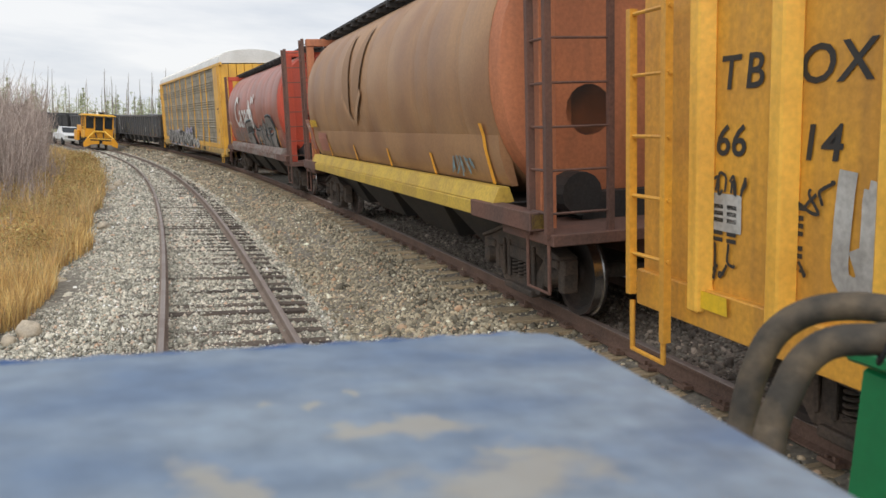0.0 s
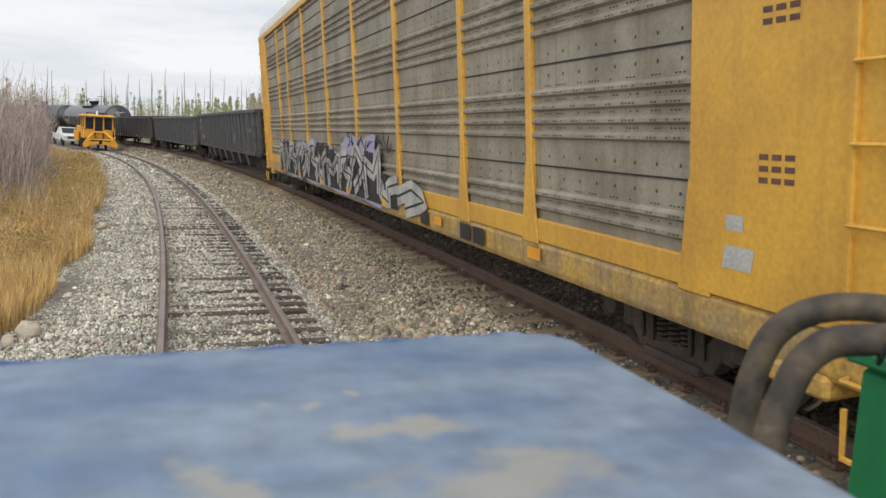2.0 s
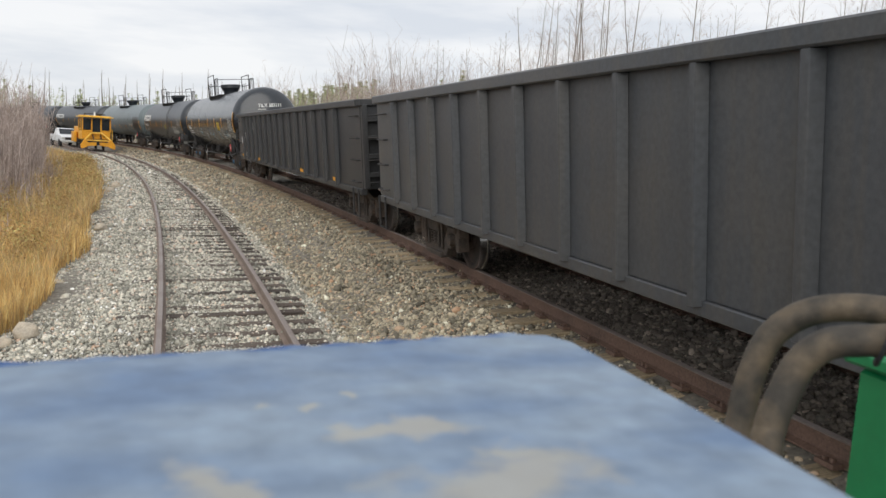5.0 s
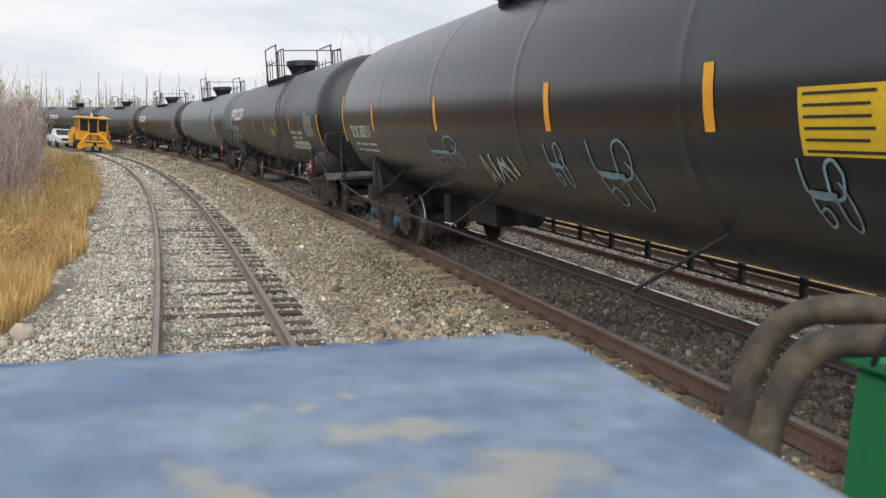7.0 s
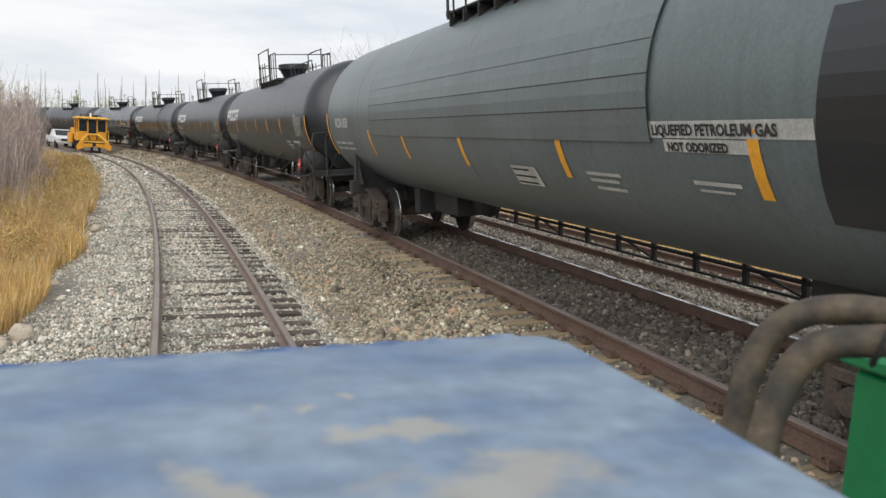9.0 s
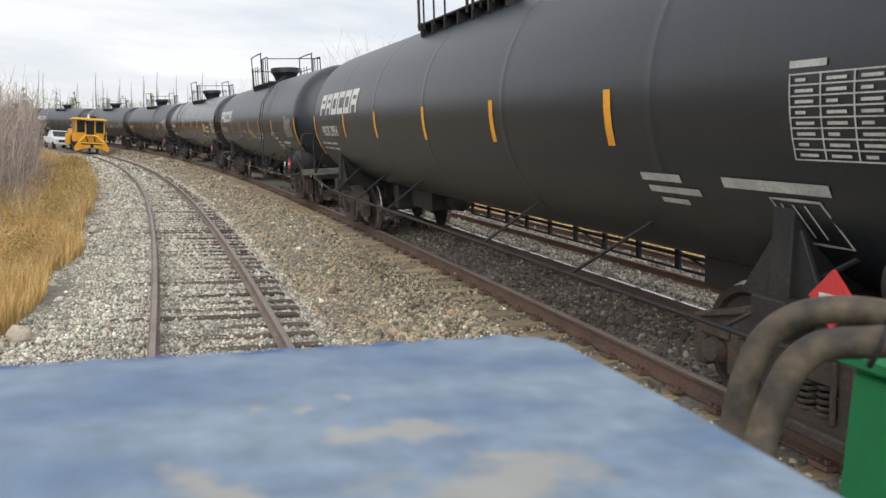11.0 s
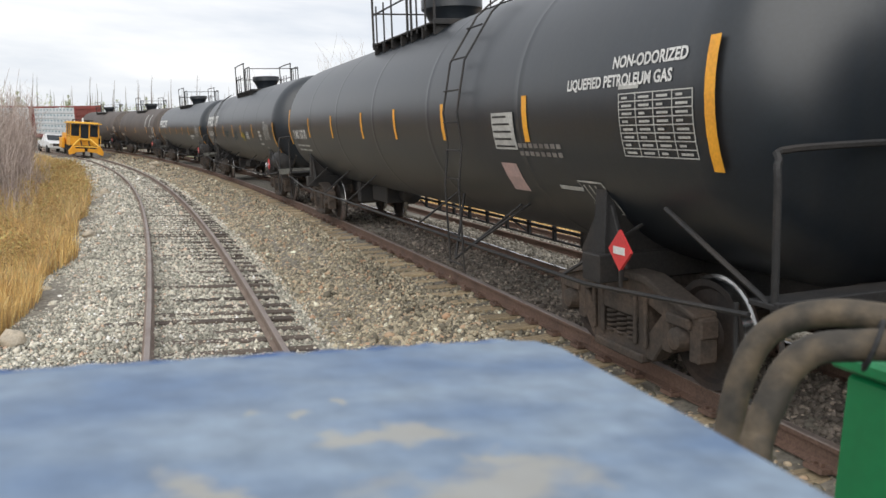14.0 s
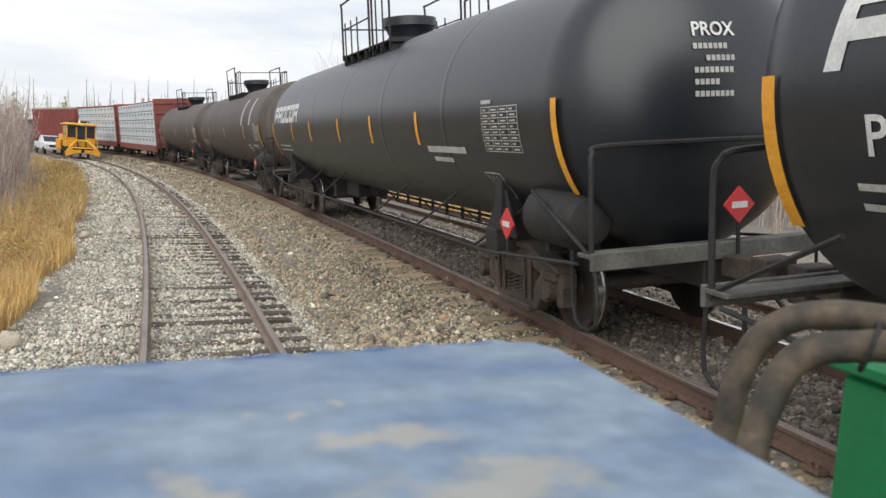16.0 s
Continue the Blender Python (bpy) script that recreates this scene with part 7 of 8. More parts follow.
lathe(bm, [(3.16, 0.09), (3.22, 0.09), (3.24, 0.075), (3.46, 0.07), (3.52, 0.03)], 14, "Z", (-0.1, 0.8, 0))
part("beacon", bm, M["white"], reg, "pale beacon on the roof", 40)
for x in (-1.0, -0.55, 0.55, 1.0):
    bm = bmesh.new()
    lathe(bm, [(-0.06, 0.03), (-0.05, 0.10), (0.05, 0.10), (0.08, 0.05)], 12, "Y", (x, 0.05, 2.86))
    part("work_lamp", bm, M["steel_dark"], reg, "small dark work lamp", 40)
for x in (-1, 1):
    bm = bmesh.new()
    prism(bm, [(x * 0.14, 0.46), (x * 0.95, 0.40), (x * 1.46, 0.20), (x * 1.50, 0.50), (x * 1.18, 0.98), (x * 1.05, 1.02), (x * 0.88, 0.72), (x * 0.14, 0.76)], -0.62, -0.46)
    prism(bm, [(x * 0.95, 0.30), (x * 1.44, 0.14), (x * 1.44, 0.26), (x * 0.95, 0.42)], -0.66, -0.62)
    part("plow_blade", bm, M["machine_yellow"], reg, "yellow front plow blade", bevel=0.02)
    bm = bmesh.new()
    rod(bm, [(x * 1.12, -0.5, 0.95), (x * 0.42, 0.2, 1.62)], 0.075, 8)
    part("plow_strut", bm, M["machine_pale"], reg, "pale yellow slanting plow strut")
    bm = bmesh.new()
    rod(bm, [(x * 0.30, -0.48, 0.72), (x * 0.34, 0.25, 1.42)], 0.055, 8)
    part("lift_cylinder", bm, M["steel_dark"], reg, "dark lift cylinder")
    bm = bmesh.new()
    rod(bm, [(x * 1.34, 0.2, 0.95), (x * 1.34, 0.2, 1.95), (x * 1.34, 1.3, 1.95), (x * 1.34, 1.3, 0.95)], 0.03, 6)
    part("handrail", bm, M["machine_pale"], reg)
    blk("step", M["steel_dark"], [(*sorted((x * 1.15, x * 1.45)), 0.7, 1.2, 0.55, 0.6), (*sorted((x * 1.15, x * 1.45)), 0.7, 1.2, 0.85, 0.9)], reg, "dark cab step", 0.005)
    blk("side_wing", M["machine_yellow"], [(*sorted((x * 1.22, x * 1.48)), 3.4, 5.2, 0.65, 1.62)], reg, "yellow folded side wing", 0.05)
blk("plow_beam", M["machine_pale"], [(-0.55, 0.55, 0.12, 0.24, 1.52, 1.66), (-1.0, 1.0, -0.46, -0.34, 0.86, 0.98)], reg, "pale yellow cross beams", 0.02)
for x in (-0.75, 0.75):
    for y in (1.2, 5.4):
        link_part("wheel", WHEEL, reg, Matrix.Translation((x, y, 0.46)) @ Matrix.Rotation(math.pi if x > 0 else 0, 4, "Z"))

# ---------------------------------------------------------------- white pickup behind it
pk = thing("pickup_truck", "white pickup truck on the siding behind the regulator", "pickup truck")
pk.matrix_basis = Matrix.Translation(on_line(99.0, -0.1, -0.12)) @ Matrix.Rotation(heading(101), 4, "Z")
bm = bmesh.new()
prism(bm, [(-2.9, 0.55), (-2.9, 1.05), (-2.6, 1.15), (-1.35, 1.22), (2.75, 1.22), (2.75, 0.55)], -0.98, 0.98, "X")
part("body", bm, M["truck_white"], pk, bevel=0.06)
bm = bmesh.new()
v0 = [(-1.35, 1.2), (-0.55, 1.92), (0.75, 1.92), (0.95, 1.2)]
lo = [bm.verts.new((x * 0.94, y, z)) for x in (-1, 1) for y, z in (v0[0], v0[3])]
hi = [bm.verts.new((x * 0.76, y, z)) for x in (-1, 1) for y, z in (v0[1], v0[2])]
for f in ((lo[0], lo[2], hi[2], hi[0]), (lo[1], hi[1], hi[3], lo[3]), (lo[0], hi[0], hi[1], lo[1]), (lo[2], lo[3], hi[3], hi[2]), (hi[0], hi[2], hi[3], hi[1])):
    bm.faces.new(f)
part("cab", bm, M["truck_white"], pk, bevel=0.04)
bm = bmesh.new()
prism(bm, [(-1.27, 1.3), (-0.66, 1.84), (-0.64, 1.85), (-1.23, 1.3)], -0.76, 0.76, "X")
part("windscreen", bm, M["glass"], pk, "dark windscreen")
blk("grille", M["steel_dark"], [(-0.6, 0.6, -2.93, -2.88, 0.72, 1.0)], pk)
for x in (-0.78, 0.78):
    blk("headlight", M["dull_white"], [(x - 0.15, x + 0.15, -2.93, -2.88, 0.78, 1.0)], pk)
blk("bumper", M["dull_white"], [(-0.95, 0.95, -3.0, -2.86, 0.48, 0.66)], pk, bevel=0.03)
for x in (-0.9, 0.9):
    for y in (-1.95, 1.75):
        bm = bmesh.new()
        lathe(bm, [(-0.13, 0.2), (-0.13, 0.36), (-0.1, 0.4), (0.1, 0.4), (0.13, 0.36), (0.13, 0.2)], 20, "X", (x, y, 0.4))
        part("wheel", bm, M["tyre"], pk, smooth=40)

# ---------------------------------------------------------------- tracks and ballast
make_track("siding_track", "rusty siding track on old dark wooden ties", 0.0, 0.0, SIDE_CANT, -12, 150, M["tie_old"], M["rail_old"], M["rail_top"], 1.5, 100, 0.57, 1.28, False, 1)
make_track("main_track", "main track with polished rails on pale ties", MAIN, 0.600, CANT, -60, 230, M["tie_pale"], M["rail"], M["rail_shine"], -2, 115, 0.565, 1.30, True, 2)
make_track("far_track", "rusty track beyond the main line", THIRD, THIRD_Z, 0.0, -12, 120, M["tie_old"], M["rail"], M["rail"], 4, 60, 0.57, 1.28, False, 3)

scatter_stones("siding_ballast", "loose grey crushed stone round the siding", M["stone_grey"],
               ((7.5, 13, -2.7, 1.6, 950, 0.046, 0.34), (13, 18, -2.7, 1.6, 700, 0.050, 0.34), (18, 28, -2.9, 1.6, 380, 0.060, 0.32), (28, 48, -3.0, 1.6, 150, 0.085, 0.28), (48, 85, -3.0, 1.6, 40, 0.15, 0.25)), 10)
scatter_stones("main_ballast", "loose brown-grey crushed stone between the tracks", M["stone"],
               ((5, 11, 1.5, 3.14, 1050, 0.047, 0.36), (11, 18, 1.5, 3.14, 760, 0.052, 0.36), (18, 28, 1.5, 3.16, 400, 0.065, 0.34), (28, 50, 1.5, 3.2, 150, 0.09, 0.30), (50, 85, 1.5, 3.3, 40, 0.15, 0.25),
                (4, 11, 3.14, 3.7, 330, 0.05, 0.28), (11, 18, 3.14, 3.7, 250, 0.055, 0.28), (18, 40, 3.16, 3.7, 110, 0.065, 0.28)), 20)
scatter_stones("track_bed_ballast", "dark ballast between the main rails", M["stone_dark"],
               ((2.5, 10, 3.85, 5.2, 620, 0.05, 0.32), (10, 18, 3.85, 5.2, 380, 0.056, 0.32), (18, 32, 3.85, 5.2, 90, 0.09, 0.26)), 30)
scatter_stones("far_ballast", "weathered crushed stone beyond the main line", M["stone_far"],
               ((4, 12, 5.3, 8.0, 300, 0.065, 0.28), (12, 24, 5.3, 8.0, 160, 0.075, 0.28), (6, 26, 8.0, 11.0, 90, 0.085, 0.28)), 40)
M["boulder"] = material("pale_boulder", (0.50, 0.43, 0.33), 0.9, second=(0.36, 0.32, 0.26), scale=6, amount=0.8, fine=40, fine_amount=0.2, bump=0.4, bump_scale=30)
for s, l, r, name in ((11.45, -2.38, 0.17, "boulder"), (11.1, -2.56, 0.10, "boulder"), (23.0, -2.15, 0.16, "boulder"), (15.3, -2.43, 0.09, "boulder"), (38.7, -1.95, 0.22, "boulder"), (36.5, -2.2, 0.2, "boulder"), (63.3, 2.7, 0.3, "boulder"), (61.5, 2.2, 0.25, "boulder")):
    bm = bmesh.new()
    bmesh.ops.create_icosphere(bm, subdivisions=3, radius=1)
    for v in bm.verts:
        v.co = Vector((v.co.x * 1.25, v.co.y * 0.9, v.co.z * 0.72)) * r * (1 + 0.28 * noise.noise(v.co * 1.6 + Vector((s, l, 0))))
    ob = new(name, finish(bm, name, M["boulder"], 60))
    p = on_line(s, l, float(height(l)) + r * 0.35)
    ob.matrix_basis = Matrix.Translation(p) @ Matrix.Rotation(s, 4, "Z")
    tagged(ob, "pale rounded boulder lying in the gravel", "rock", "boulders beside the track")

# ---------------------------------------------------------------- grass, brush and trees
def leaf_material(name, stops, rough=0.85, translucent=0.0):
    m = stone_colours(name, stops, rough)
    return m


M["grass"] = leaf_material("autumn_grass", ((0.0, (0.37, 0.235, 0.115)), (0.3, (0.56, 0.355, 0.15)), (0.7, (0.78, 0.53, 0.195)), (0.92, (0.86, 0.66, 0.28)), (1.0, (0.84, 0.74, 0.42))))
M["verge_leaf"] = leaf_material("verge_leaves", ((0.0, (0.20, 0.15, 0.075)), (0.3, (0.40, 0.24, 0.10)), (0.6, (0.54, 0.34, 0.13)), (0.8, (0.36, 0.34, 0.13)), (1.0, (0.62, 0.50, 0.20))))
M["weeds"] = leaf_material("olive_weeds", ((0.0, (0.391, 0.287, 0.161)), (0.5, (0.598, 0.448, 0.218)), (0.8, (0.690, 0.437, 0.196)), (1.0, (0.414, 0.425, 0.172))))
M["twig"] = leaf_material("grey_twigs", ((0.0, (0.25, 0.20, 0.175)), (0.5, (0.42, 0.34, 0.30)), (1.0, (0.60, 0.51, 0.455))))
M["bark_pale"] = leaf_material("pale_bark", ((0.0, (0.24, 0.215, 0.19)), (0.6, (0.36, 0.335, 0.30)), (1.0, (0.47, 0.45, 0.42))))
M["bark_dead"] = leaf_material("dead_wood", ((0.0, (0.24, 0.215, 0.20)), (0.6, (0.34, 0.31, 0.285)), (1.0, (0.42, 0.39, 0.365))))
# Far paler than needles: the haze over the distant trees is mixed into this green.
M["spruce"] = leaf_material("spruce_hazed_green", ((0.0, (0.258, 0.302, 0.174)), (0.5, (0.379, 0.431, 0.242)), (0.9, (0.500, 0.514, 0.288)), (1.0, (0.635, 0.559, 0.333))))
M["leaf_rust"] = leaf_material("last_brown_leaves", ((0.0, (0.22, 0.13, 0.08)), (0.5, (0.32, 0.2, 0.11)), (1.0, (0.40, 0.29, 0.14))))


def blades(name, label, category, mat, zones, seed):
    """Bent grass blades. zones: (s0, s1, l0, l1, blades per square metre, height, width)."""
    rs = np.random.RandomState(seed)
    vs, fs, base = [], [], 0
    for s0, s1, l0, l1, dens, high, wide in zones:
        n = int((s1 - s0) * (l1 - l0) * dens)
        s, l = rs.uniform(s0, s1, n), rs.uniform(l0, l1, n)
        edge = -2.35 - 0.012 * (s - 10) - 0.28 * np.sin(s * 0.9) * np.sin(s * 0.37 + 1)
        keep = ((l < edge) & ~((s > 8.5) & (s < 11.8) & (l > -2.85))) | (l > 5)
        s, l = s[keep], l[keep]
        n = len(s)
        clump = 0.55 + 0.6 * (np.sin(s * 1.7 + l * 2.3) * np.sin(s * 0.8 - l * 1.9) * 0.5 + 0.5)
        x, y = line_arrays(s, l)
        z = height(l) - 0.05
        h = high * clump * rs.uniform(0.5, 1.25, n)
        a, b = rs.uniform(0, 2 * np.pi, n), rs.uniform(0, 2 * np.pi, n)
        lean = h * rs.uniform(0.03, 0.42, n)
        wx, wy = np.cos(b) * wide * 0.5, np.sin(b) * wide * 0.5
        dx, dy = np.cos(a) * lean, np.sin(a) * lean
        P = np.empty((n, 5, 3))
        P[:, 0] = np.stack([x - wx, y - wy, z], 1)
        P[:, 1] = np.stack([x + wx, y + wy, z], 1)
        P[:, 2] = np.stack([x + dx * 0.35 + wx * 0.8, y + dy * 0.35 + wy * 0.8, z + h * 0.6], 1)
        P[:, 3] = np.stack([x + dx * 0.35 - wx * 0.8, y + dy * 0.35 - wy * 0.8, z + h * 0.6], 1)
        P[:, 4] = np.stack([x + dx, y + dy, z + h], 1)
        vs.append(P.reshape(-1, 3))
        F = np.array([[0, 1, 2], [0, 2, 3], [3, 2, 4]])
        fs.append((F[None] + (np.arange(n) * 5)[:, None, None]).reshape(-1, 3) + base)
        base += n * 5
    ob = new(name, raw_mesh(name, np.concatenate(vs), np.concatenate(fs), mat))
    tagged(ob, label, category, kind="stuff")


blades("dry_grass", "tall golden autumn grass on the verge", "grass", M["grass"],
       ((8, 16, -7.5, -2.1, 1050, 0.52, 0.0095), (16, 24, -8.5, -2.1, 560, 0.56, 0.013), (24, 30, -8.5, -2.1, 300, 0.56, 0.016), (30, 55, -7, -2.3, 110, 0.58, 0.028), (55, 80, -7, -2.3, 50, 0.6, 0.05), (4, 40, 10.9, 17, 110, 0.6, 0.03)), 51)
blades("verge_weeds", "brown and olive weeds among the grass", "weeds", M["weeds"],
       ((14, 30, -8, -2.6, 230, 0.66, 0.012), (24, 60, -7.5, -2.5, 150, 0.80, 0.026), (8, 14, -8, -2.6, 130, 0.45, 0.009), (60, 90, -9, -3.4, 34, 0.75, 0.06)), 52)


def verge_leaves():
    """Small leaves on the low verge bushes, in clumps of uneven height."""
    rs = np.random.RandomState(55)
    out = []
    for _ in range(170):
        s, l = rs.uniform(15, 62), -2.95 - abs(rs.normal(0, 1.3))
        n, high, wide = int(rs.uniform(200, 480)), rs.uniform(0.45, 1.05), rs.uniform(0.25, 0.6)
        p = on_line(s, l, float(height(l)))
        f = rs.uniform(0.1, 1.0, n)
        c = np.array(p) + np.stack([rs.normal(0, wide, n) * (1.15 - f * 0.6), rs.normal(0, wide, n) * (1.15 - f * 0.6), f * high], 1)
        w = 0.009 * (1 + s / 24)
        out.append(np.stack([c + rs.normal(0, w, (n, 3)) for _ in range(3)], 1).reshape(-1, 3))
    V = np.concatenate(out)
    tagged(new("verge_bushes", raw_mesh("verge_bushes", V, np.arange(len(V)).reshape(-1, 3), M["verge_leaf"])), "low russet and olive bushes on the verge", "bushes", kind="stuff")


verge_leaves()


def stick_mesh(name, sticks, mat, seg=3):
    """Thin tapered sticks: (start, end, radius) rows in an array of seven columns."""
    S = np.asarray(sticks, float)
    p, q, r = S[:, 0:3], S[:, 3:6], S[:, 6]
    d = q - p
    d /= np.linalg.norm(d, axis=1)[:, None] + 1e-9
    ref = np.where(np.abs(d[:, 2:3]) < 0.9, np.array([[0, 0, 1.0]]), np.array([[1.0, 0, 0]]))
    a = np.cross(d, ref)
    a /= np.linalg.norm(a, axis=1)[:, None] + 1e-9
    b = np.cross(a, d)
    rings = []
    for base, f in ((p, 1.0), (q, 0.45)):
        for k in range(seg):
            t = 2 * np.pi * k / seg
            rings.append(base + (r * f)[:, None] * (np.cos(t) * a + np.sin(t) * b))
    V = np.stack(rings, 1)
    F = np.array([[k, (k + 1) % seg, seg + (k + 1) % seg, seg + k] for k in range(seg)])
    n = len(S)
    return raw_mesh(name, V.reshape(-1, 3), (F[None] + (np.arange(n) * 2 * seg)[:, None, None]).reshape(-1, 4), mat)


def shrub_sticks(rs, x, y, z, high, stems, r0):
    out = []
    for _ in range(stems):
        a = rs.uniform(0, 2 * np.pi)
        p = np.array([x + rs.uniform(-0.25, 0.25), y + rs.uniform(-0.25, 0.25), z])
        tilt = rs.uniform(0.02, 0.28)
        h = high * rs.uniform(0.55, 1.1)
        d = np.array([math.cos(a) * tilt, math.sin(a) * tilt, 1.0])
        mid = p + d * h * 0.5 + rs.uniform(-0.06, 0.06, 3)
        top = mid + (d + rs.uniform(-0.18, 0.18, 3)) * h * 0.5
        out += [(*p, *mid, r0), (*mid, *top, r0 * 0.6)]
        for k in range(6):
            f = rs.uniform(0.25, 0.95)
            q = p + d * h * f
            e = q + np.array([rs.uniform(-1, 1), rs.uniform(-1, 1), rs.uniform(0.5, 1.4)]) * h * 0.13
            out.append((*q, *e, r0 * 0.42))
            if k % 2:
                e2 = e + np.array([rs.uniform(-1, 1), rs.uniform(-1, 1), rs.uniform(0.3, 1.2)]) * h * 0.08
                out.append((*e, *e2, r0 * 0.3))
    return out


rs = np.random.RandomState(61)
sticks = []
for s0, s1, l0, l1, n, high in ((15, 30, -13, -6.4, 360, 3.4), (28, 50, -15, -4.9, 620, 4.1), (48, 80, -18, -4.6, 620, 4.6), (75, 125, -30, -8.5, 300, 4.2), (20, 60, -9, -4.2, 160, 1.8)):
    for _ in range(n):
        s, l = rs.uniform(s0, s1), rs.uniform(l0, l1)
        p = on_line(s, l)
        if s > 40 and math.degrees(math.atan2(p.x, p.y)) > -8.9:
            continue
        sticks += shrub_sticks(rs, p.x, p.y, float(height(l)) - 0.1, high * rs.uniform(0.6, 1.15), 5 if s < 60 else 4, 0.011 * (1 + s / 55))
tagged(new("brush_thicket", stick_mesh("brush_thicket", sticks, M["twig"])), "grey leafless brush thicket along the verge", "brush", kind="stuff")


def bare_tree(name, rs, high, r0, mat, limbs, dead=False):
    """A leafless tree about the origin: trunk and limbs."""
    trunk, tw = [], []
    p = np.zeros(3)
    lean = rs.uniform(-0.07, 0.07, 2)
    steps = 6
    for k in range(steps):
        q = p + np.array([lean[0] + rs.uniform(-0.05, 0.05), lean[1] + rs.uniform(-0.05, 0.05), 1]) * high / steps
        trunk.append((*p, *q, r0 * (1 - 0.82 * k / steps)))
        p = q
    for k in range(limbs):
        f = rs.uniform(0.3, 0.98)
        i = min(int(f * steps), steps - 1)
        base = np.array(trunk[i][:3]) + (np.array(trunk[i][3:6]) - np.array(trunk[i][:3])) * (f * steps - i)
        a = rs.uniform(0, 2 * np.pi)
        ln = high * (0.06 if dead else 0.10) * rs.uniform(0.4, 1.2) * (1.15 - f * 0.7)
        d = np.array([math.cos(a), math.sin(a), rs.uniform(-0.1, 0.5) if dead else rs.uniform(0.6, 1.5)])
        e = base + d * ln
        rr = r0 * 0.22 * (1.1 - f)
        tw.append((*base, *e, max(rr, r0 * 0.07)))
        if not dead:
            for j in range(5):
                g = base + (e - base) * rs.uniform(0.3, 1.0)
                h = g + (d + rs.uniform(-0.8, 0.8, 3)) * ln * 0.4
                tw.append((*g, *h, max(rr * 0.5, r0 * 0.05)))
    tree = thing(name, "", "tree")
    bm = bmesh.new()
    rod(bm, [t[:3] for t in trunk] + [trunk[-1][3:6]], [t[6] for t in trunk] + [trunk[-1][6] * 0.4], 6)
    part("trunk", bm, mat, tree, smooth=60)
    link_part("crown", stick_mesh("crown", tw, mat if dead else M["twig"], 3), tree)
    return tree


def spruce_tree(name, rs, high):
    tree = thing(name, "", "tree")
    link_part("trunk", stick_mesh("trunk", [(0, 0, 0, 0, 0, high * 0.5, high * 0.014), (0, 0, high * 0.5, 0, 0, high, high * 0.009)], M["bark_dead"], 6), tree)
    vs, n = [], 0
    for k in range(int(high * 24)):
        f = rs.uniform(0.06, 0.99)
        z = high * f
        reach = high * 0.145 * (1.03 - f) ** 0.9 * rs.uniform(0.55, 1.2)
        a = rs.uniform(0, 2 * np.pi)
        d = np.array([math.cos(a), math.sin(a), -0.12 + 0.25 * f])
        side = np.array([-math.sin(a), math.cos(a), 0])
        for j in range(9):
            t = rs.uniform(0.15, 1.0)
            c = np.array([0, 0, z]) + d * reach * t + rs.normal(0, 0.05, 3)
            w = high * 0.0068 * rs.uniform(0.6, 1.5)
            u = (d * rs.uniform(0.4, 1.2) + side * rs.uniform(-0.9, 0.9) + np.array([0, 0, rs.uniform(-0.3, 0.35)])) * w * 2.6
            v = np.cross(u, rs.normal(0, 1, 3))
            v = v / (np.linalg.norm(v) + 1e-6) * w * 0.6
            vs += [c - v, c + v, c + u]
            n += 1
    V = np.array(vs)
    link_part("crown", raw_mesh("crown", V, np.arange(n * 3).reshape(-1, 3), M["spruce"]), tree)
    return tree


def grove(build, label, group, spots, seed, spread=0.2):
    """Places copies of a few trees at the spots: (x, y, z)."""
    rs = random.Random(seed)
    for k, (x, y, z) in enumerate(spots):
        m = Matrix.Translation((x, y, z)) @ Matrix.Rotation(rs.uniform(0, 6.28), 4, "Z")
        src = build[k % len(build)]
        if k < len(build):
            src.matrix_basis = m
            tagged(src, label, "tree", group)
            continue
        ob = copy_thing(src, m)
        ob.scale = [rs.uniform(1 - spread, 1 + spread)] * 3


def ray_spots(bearings, near, far, seed):
    """Ground places along bearings (degrees to the right of the siding's line) at random distances."""
    rs = random.Random(seed)
    out = []
    for b in bearings:
        d = rs.uniform(near, far)
        out.append((math.sin(radians(b)) * d, math.cos(radians(b)) * d, -1.0))
    return out


rs = np.random.RandomState(71)
rnd = random.Random(72)
snags = [bare_tree("dead_tree", rs, h, 0.16, M["bark_dead"], 16, True) for h in (10.5, 12.0, 9.2, 13.0, 11.0)]
grove(snags, "tall dead grey tree trunk with stubby limbs", "dead trees beyond the bend", ray_spots([-10.6, -9.3, -8.6, -8.2, -7.4, -6.3, -5.2, -4.7, -4.0, -3.4, -3.0, -2.6, -2.2, -1.6, -1.1, -0.5, 0.3, 3.2, 5.8, 1.2, 2.1, 7.4] + [rnd.uniform(-10, 4) for _ in range(34)] + [4.6, 5.0, 6.6, 9.8], 150, 200, 73), 74, 0.14)
spruces = [spruce_tree("spruce", rs, h) for h in (7.2, 8.6, 5.8)]
grove(spruces, "small green spruce at the edge of the woods", "spruces beyond the track", ray_spots([rnd.uniform(-12, 3) for _ in range(80)], 150, 215, 75), 78, 0.28)
tall_spruces = [spruce_tree("spruce", rs, h) for h in (9.5, 11.5, 8.0)]
count = 0
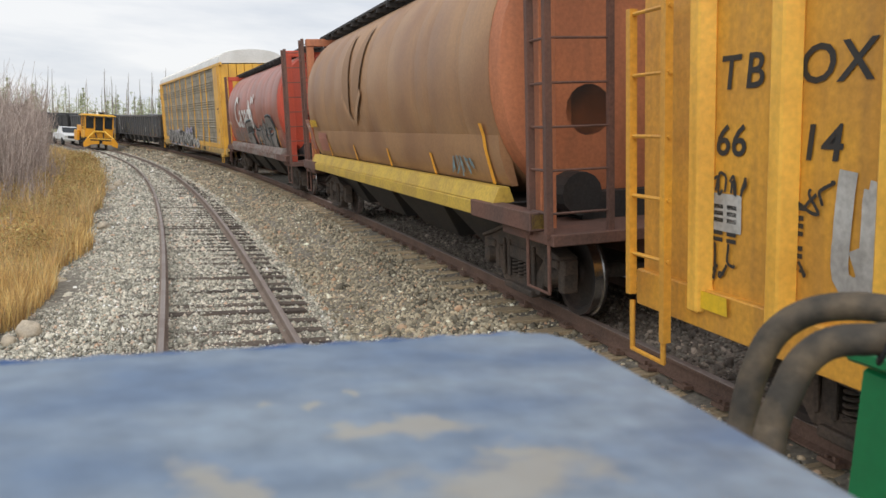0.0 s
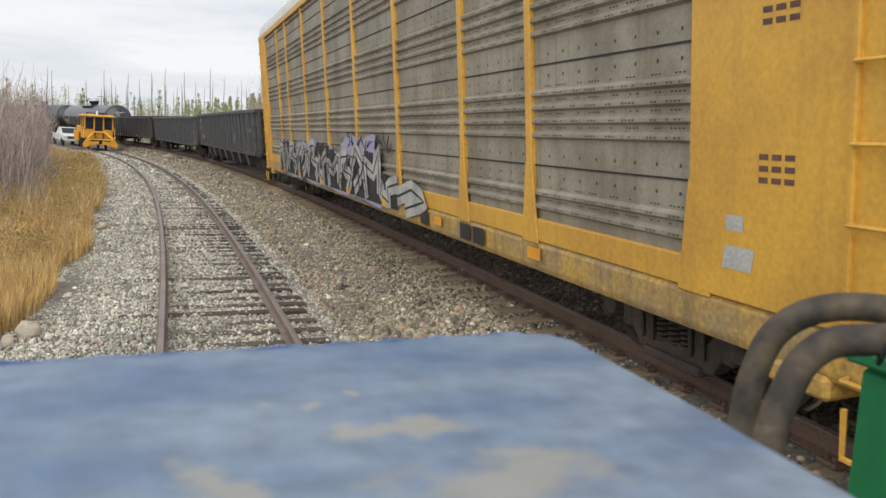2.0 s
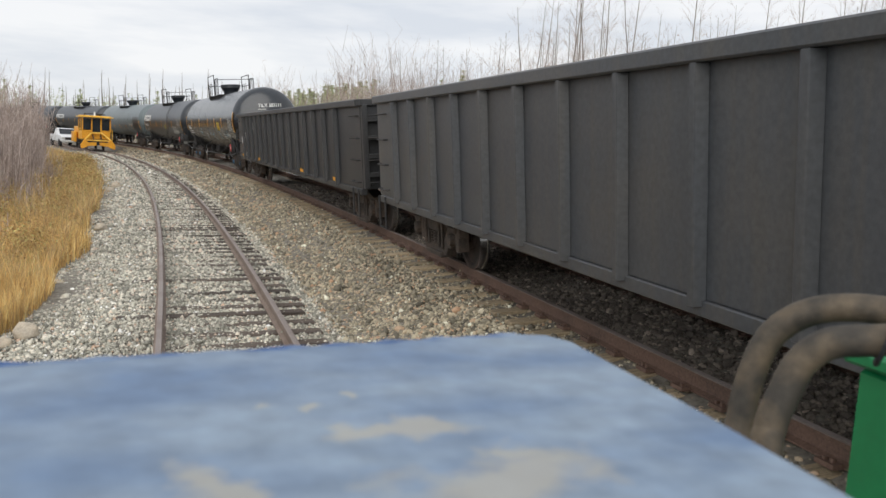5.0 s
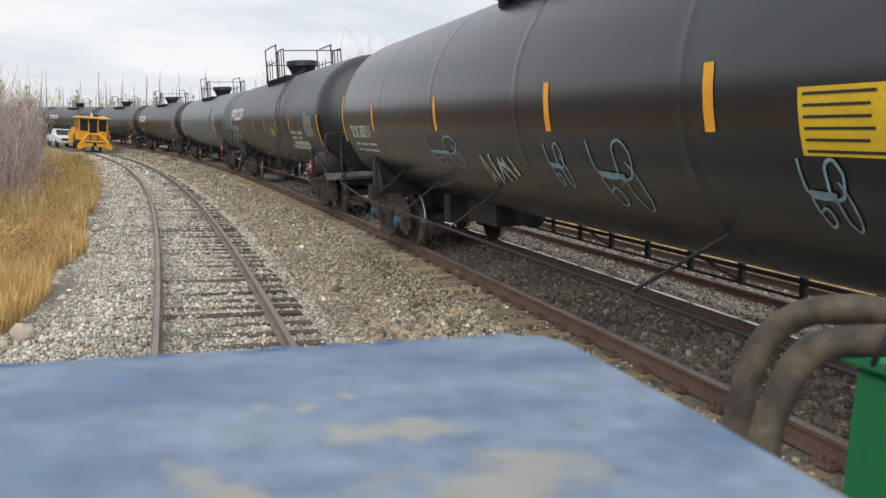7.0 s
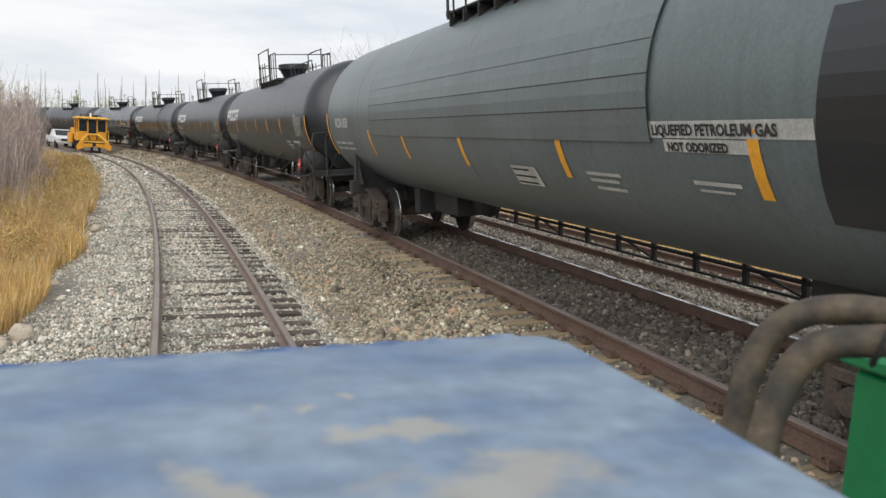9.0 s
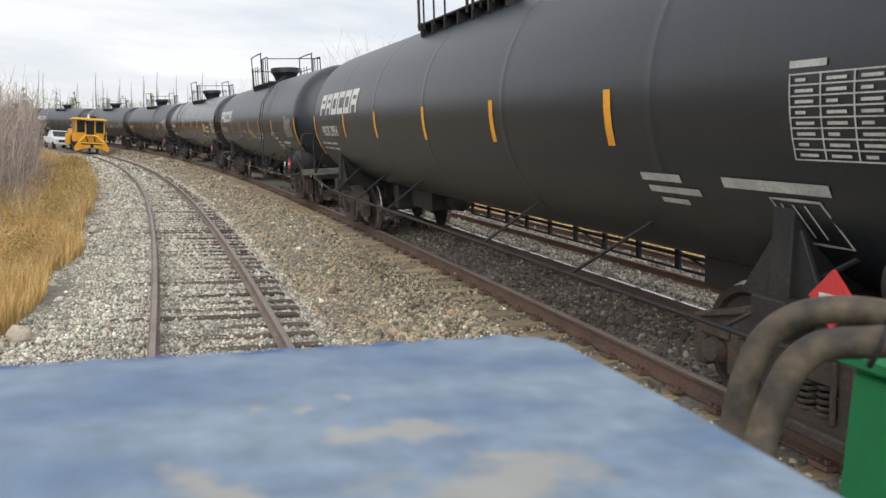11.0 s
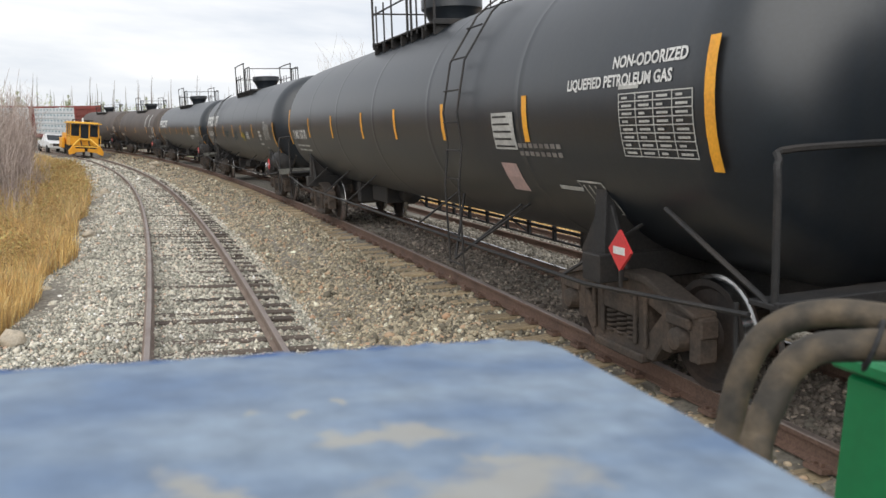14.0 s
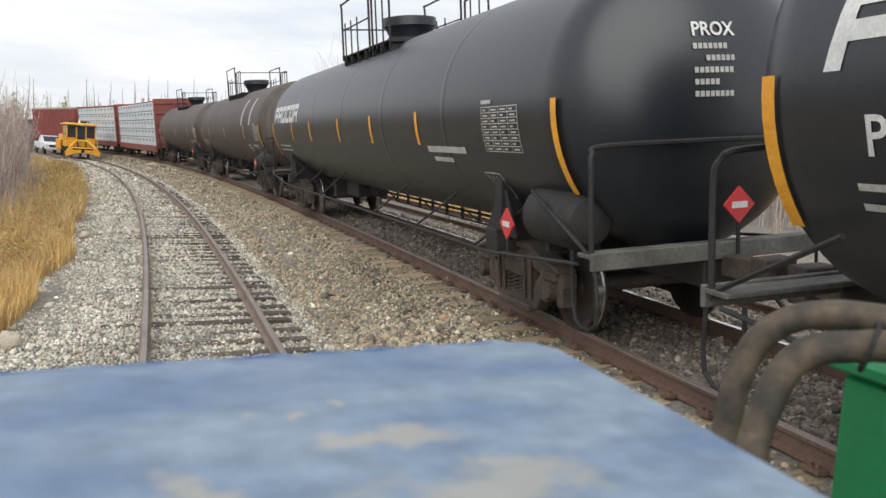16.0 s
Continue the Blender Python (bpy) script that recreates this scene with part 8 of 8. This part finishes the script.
while count < 215:
    s, l = rnd.uniform(45, 150), rnd.uniform(15, 55)
    p = on_line(s, l, -0.75)
    bearing, away = math.degrees(math.atan2(p.x, p.y)), math.hypot(p.x, p.y)
    if not (-0.5 < bearing < 19 and 85 < away < 150) or (bearing > 12.5 and rnd.random() < 0.86):
        continue
    m = Matrix.Translation(p) @ Matrix.Rotation(rnd.uniform(0, 6.28), 4, "Z")
    if count < 3:
        ob = tall_spruces[count]
        ob.matrix_basis = m
        tagged(ob, "green spruce above the train", "tree", "spruces beyond the track")
    else:
        ob = copy_thing(tall_spruces[count % 3], m)
    want = 3.15 + away * (0.030 + 0.0029 * max(0.0, bearing)) * (0.5 + 0.62 * rnd.random())
    ob.scale = [want / (9.5, 11.5, 8.0)[count % 3]] * 3
    count += 1
birches = [bare_tree("bare_birch", rs, h, 0.075, M["bark_pale"], 46) for h in (12.5, 14.0, 11.0, 13.2)]
grove(birches, "tall thin leafless birch", "bare birches beyond the far track", ray_spots([23 + k * 0.45 + rnd.uniform(-0.3, 0.3) for k in range(66)], 50, 78, 79) + ray_spots([rnd.uniform(22.5, 54) for _ in range(75)], 52, 86, 83) + ray_spots([rnd.uniform(52, 100) for _ in range(24)], 40, 70, 80), 81, 0.2)
saplings = [bare_tree("young_birch", rs, h, 0.05, M["bark_pale"], 40) for h in (8.4, 9.6, 7.4)]
grove(saplings, "young leafless birch in the brush", "young birches in the brush", ray_spots([rnd.uniform(11.5, 24) for _ in range(120)], 58, 84, 84), 85, 0.22)

sticks = []
for b0, b1, near, far, n, high in ((-12, 16, 130, 190, 320, 5.0), (4, 14, 78, 115, 300, 8.0), (10, 25, 56, 74, 420, 8.4), (20, 60, 42, 75, 330, 6.8)):
    for _ in range(n):
        b, d = radians(rs.uniform(b0, b1)), rs.uniform(near, far)
        sticks += shrub_sticks(rs, math.sin(b) * d, math.cos(b) * d, -0.95, high * rs.uniform(0.6, 1.2), 4, 0.012 * (1 + d / 60))
tagged(new("far_brush", stick_mesh("far_brush", sticks, M["twig"])), "leafless brush at the edge of the woods", "brush", kind="stuff")
woods = []
for b0, b1, near, far, clumps, low, rise in ((-12.5, 1.0, 150, 215, 420, 8.4, 0.0), (0.0, 13.0, 100, 150, 300, 6.0, 0.33)):
    for _ in range(clumps):
        b, d = rs.uniform(b0, b1), rs.uniform(near, far)
        high = (low + rise * max(0.0, b)) * rs.uniform(0.55, 1.15)
        f = rs.uniform(0.0, 1.0, 60)
        a, r = rs.uniform(0, 2 * np.pi, 60), high * 0.17 * (1.05 - f) * rs.uniform(0.3, 1.1, 60)
        c = np.stack([math.sin(radians(b)) * d + np.cos(a) * r, math.cos(radians(b)) * d + np.sin(a) * r, -1.0 + f * high], 1)
        woods.append(np.stack([c + rs.normal(0, 0.10, (60, 3)) for _ in range(3)], 1).reshape(-1, 3))
V = np.concatenate(woods)
tagged(new("far_woods", raw_mesh("far_woods", V, np.arange(len(V)).reshape(-1, 3), M["spruce"])), "young green conifers far behind the train", "woods", kind="stuff")
rusty = []
for b0, b1, near, far, n, high in ((9, 24, 60, 105, 3600, 7.0), (-9, 8, 120, 160, 1200, 4.5), (-14, -9, 45, 90, 500, 3.0), (20, 50, 45, 70, 2600, 9)):
    b, d = np.radians(rs.uniform(b0, b1, n)), rs.uniform(near, far, n)
    c = np.stack([np.sin(b) * d, np.cos(b) * d, rs.uniform(0.8, high, n)], 1)
    w = d[:, None] * 0.0008
    rusty.append(np.stack([c + rs.normal(0, 1, (n, 3)) * w, c + rs.normal(0, 1, (n, 3)) * w, c + rs.normal(0, 1, (n, 3)) * w], 1).reshape(-1, 3))
V = np.concatenate(rusty)
tagged(new("last_leaves", raw_mesh("last_leaves", V, np.arange(len(V)).reshape(-1, 3), M["leaf_rust"])), "last brown leaves on the brush", "leaves", kind="stuff")

motions()
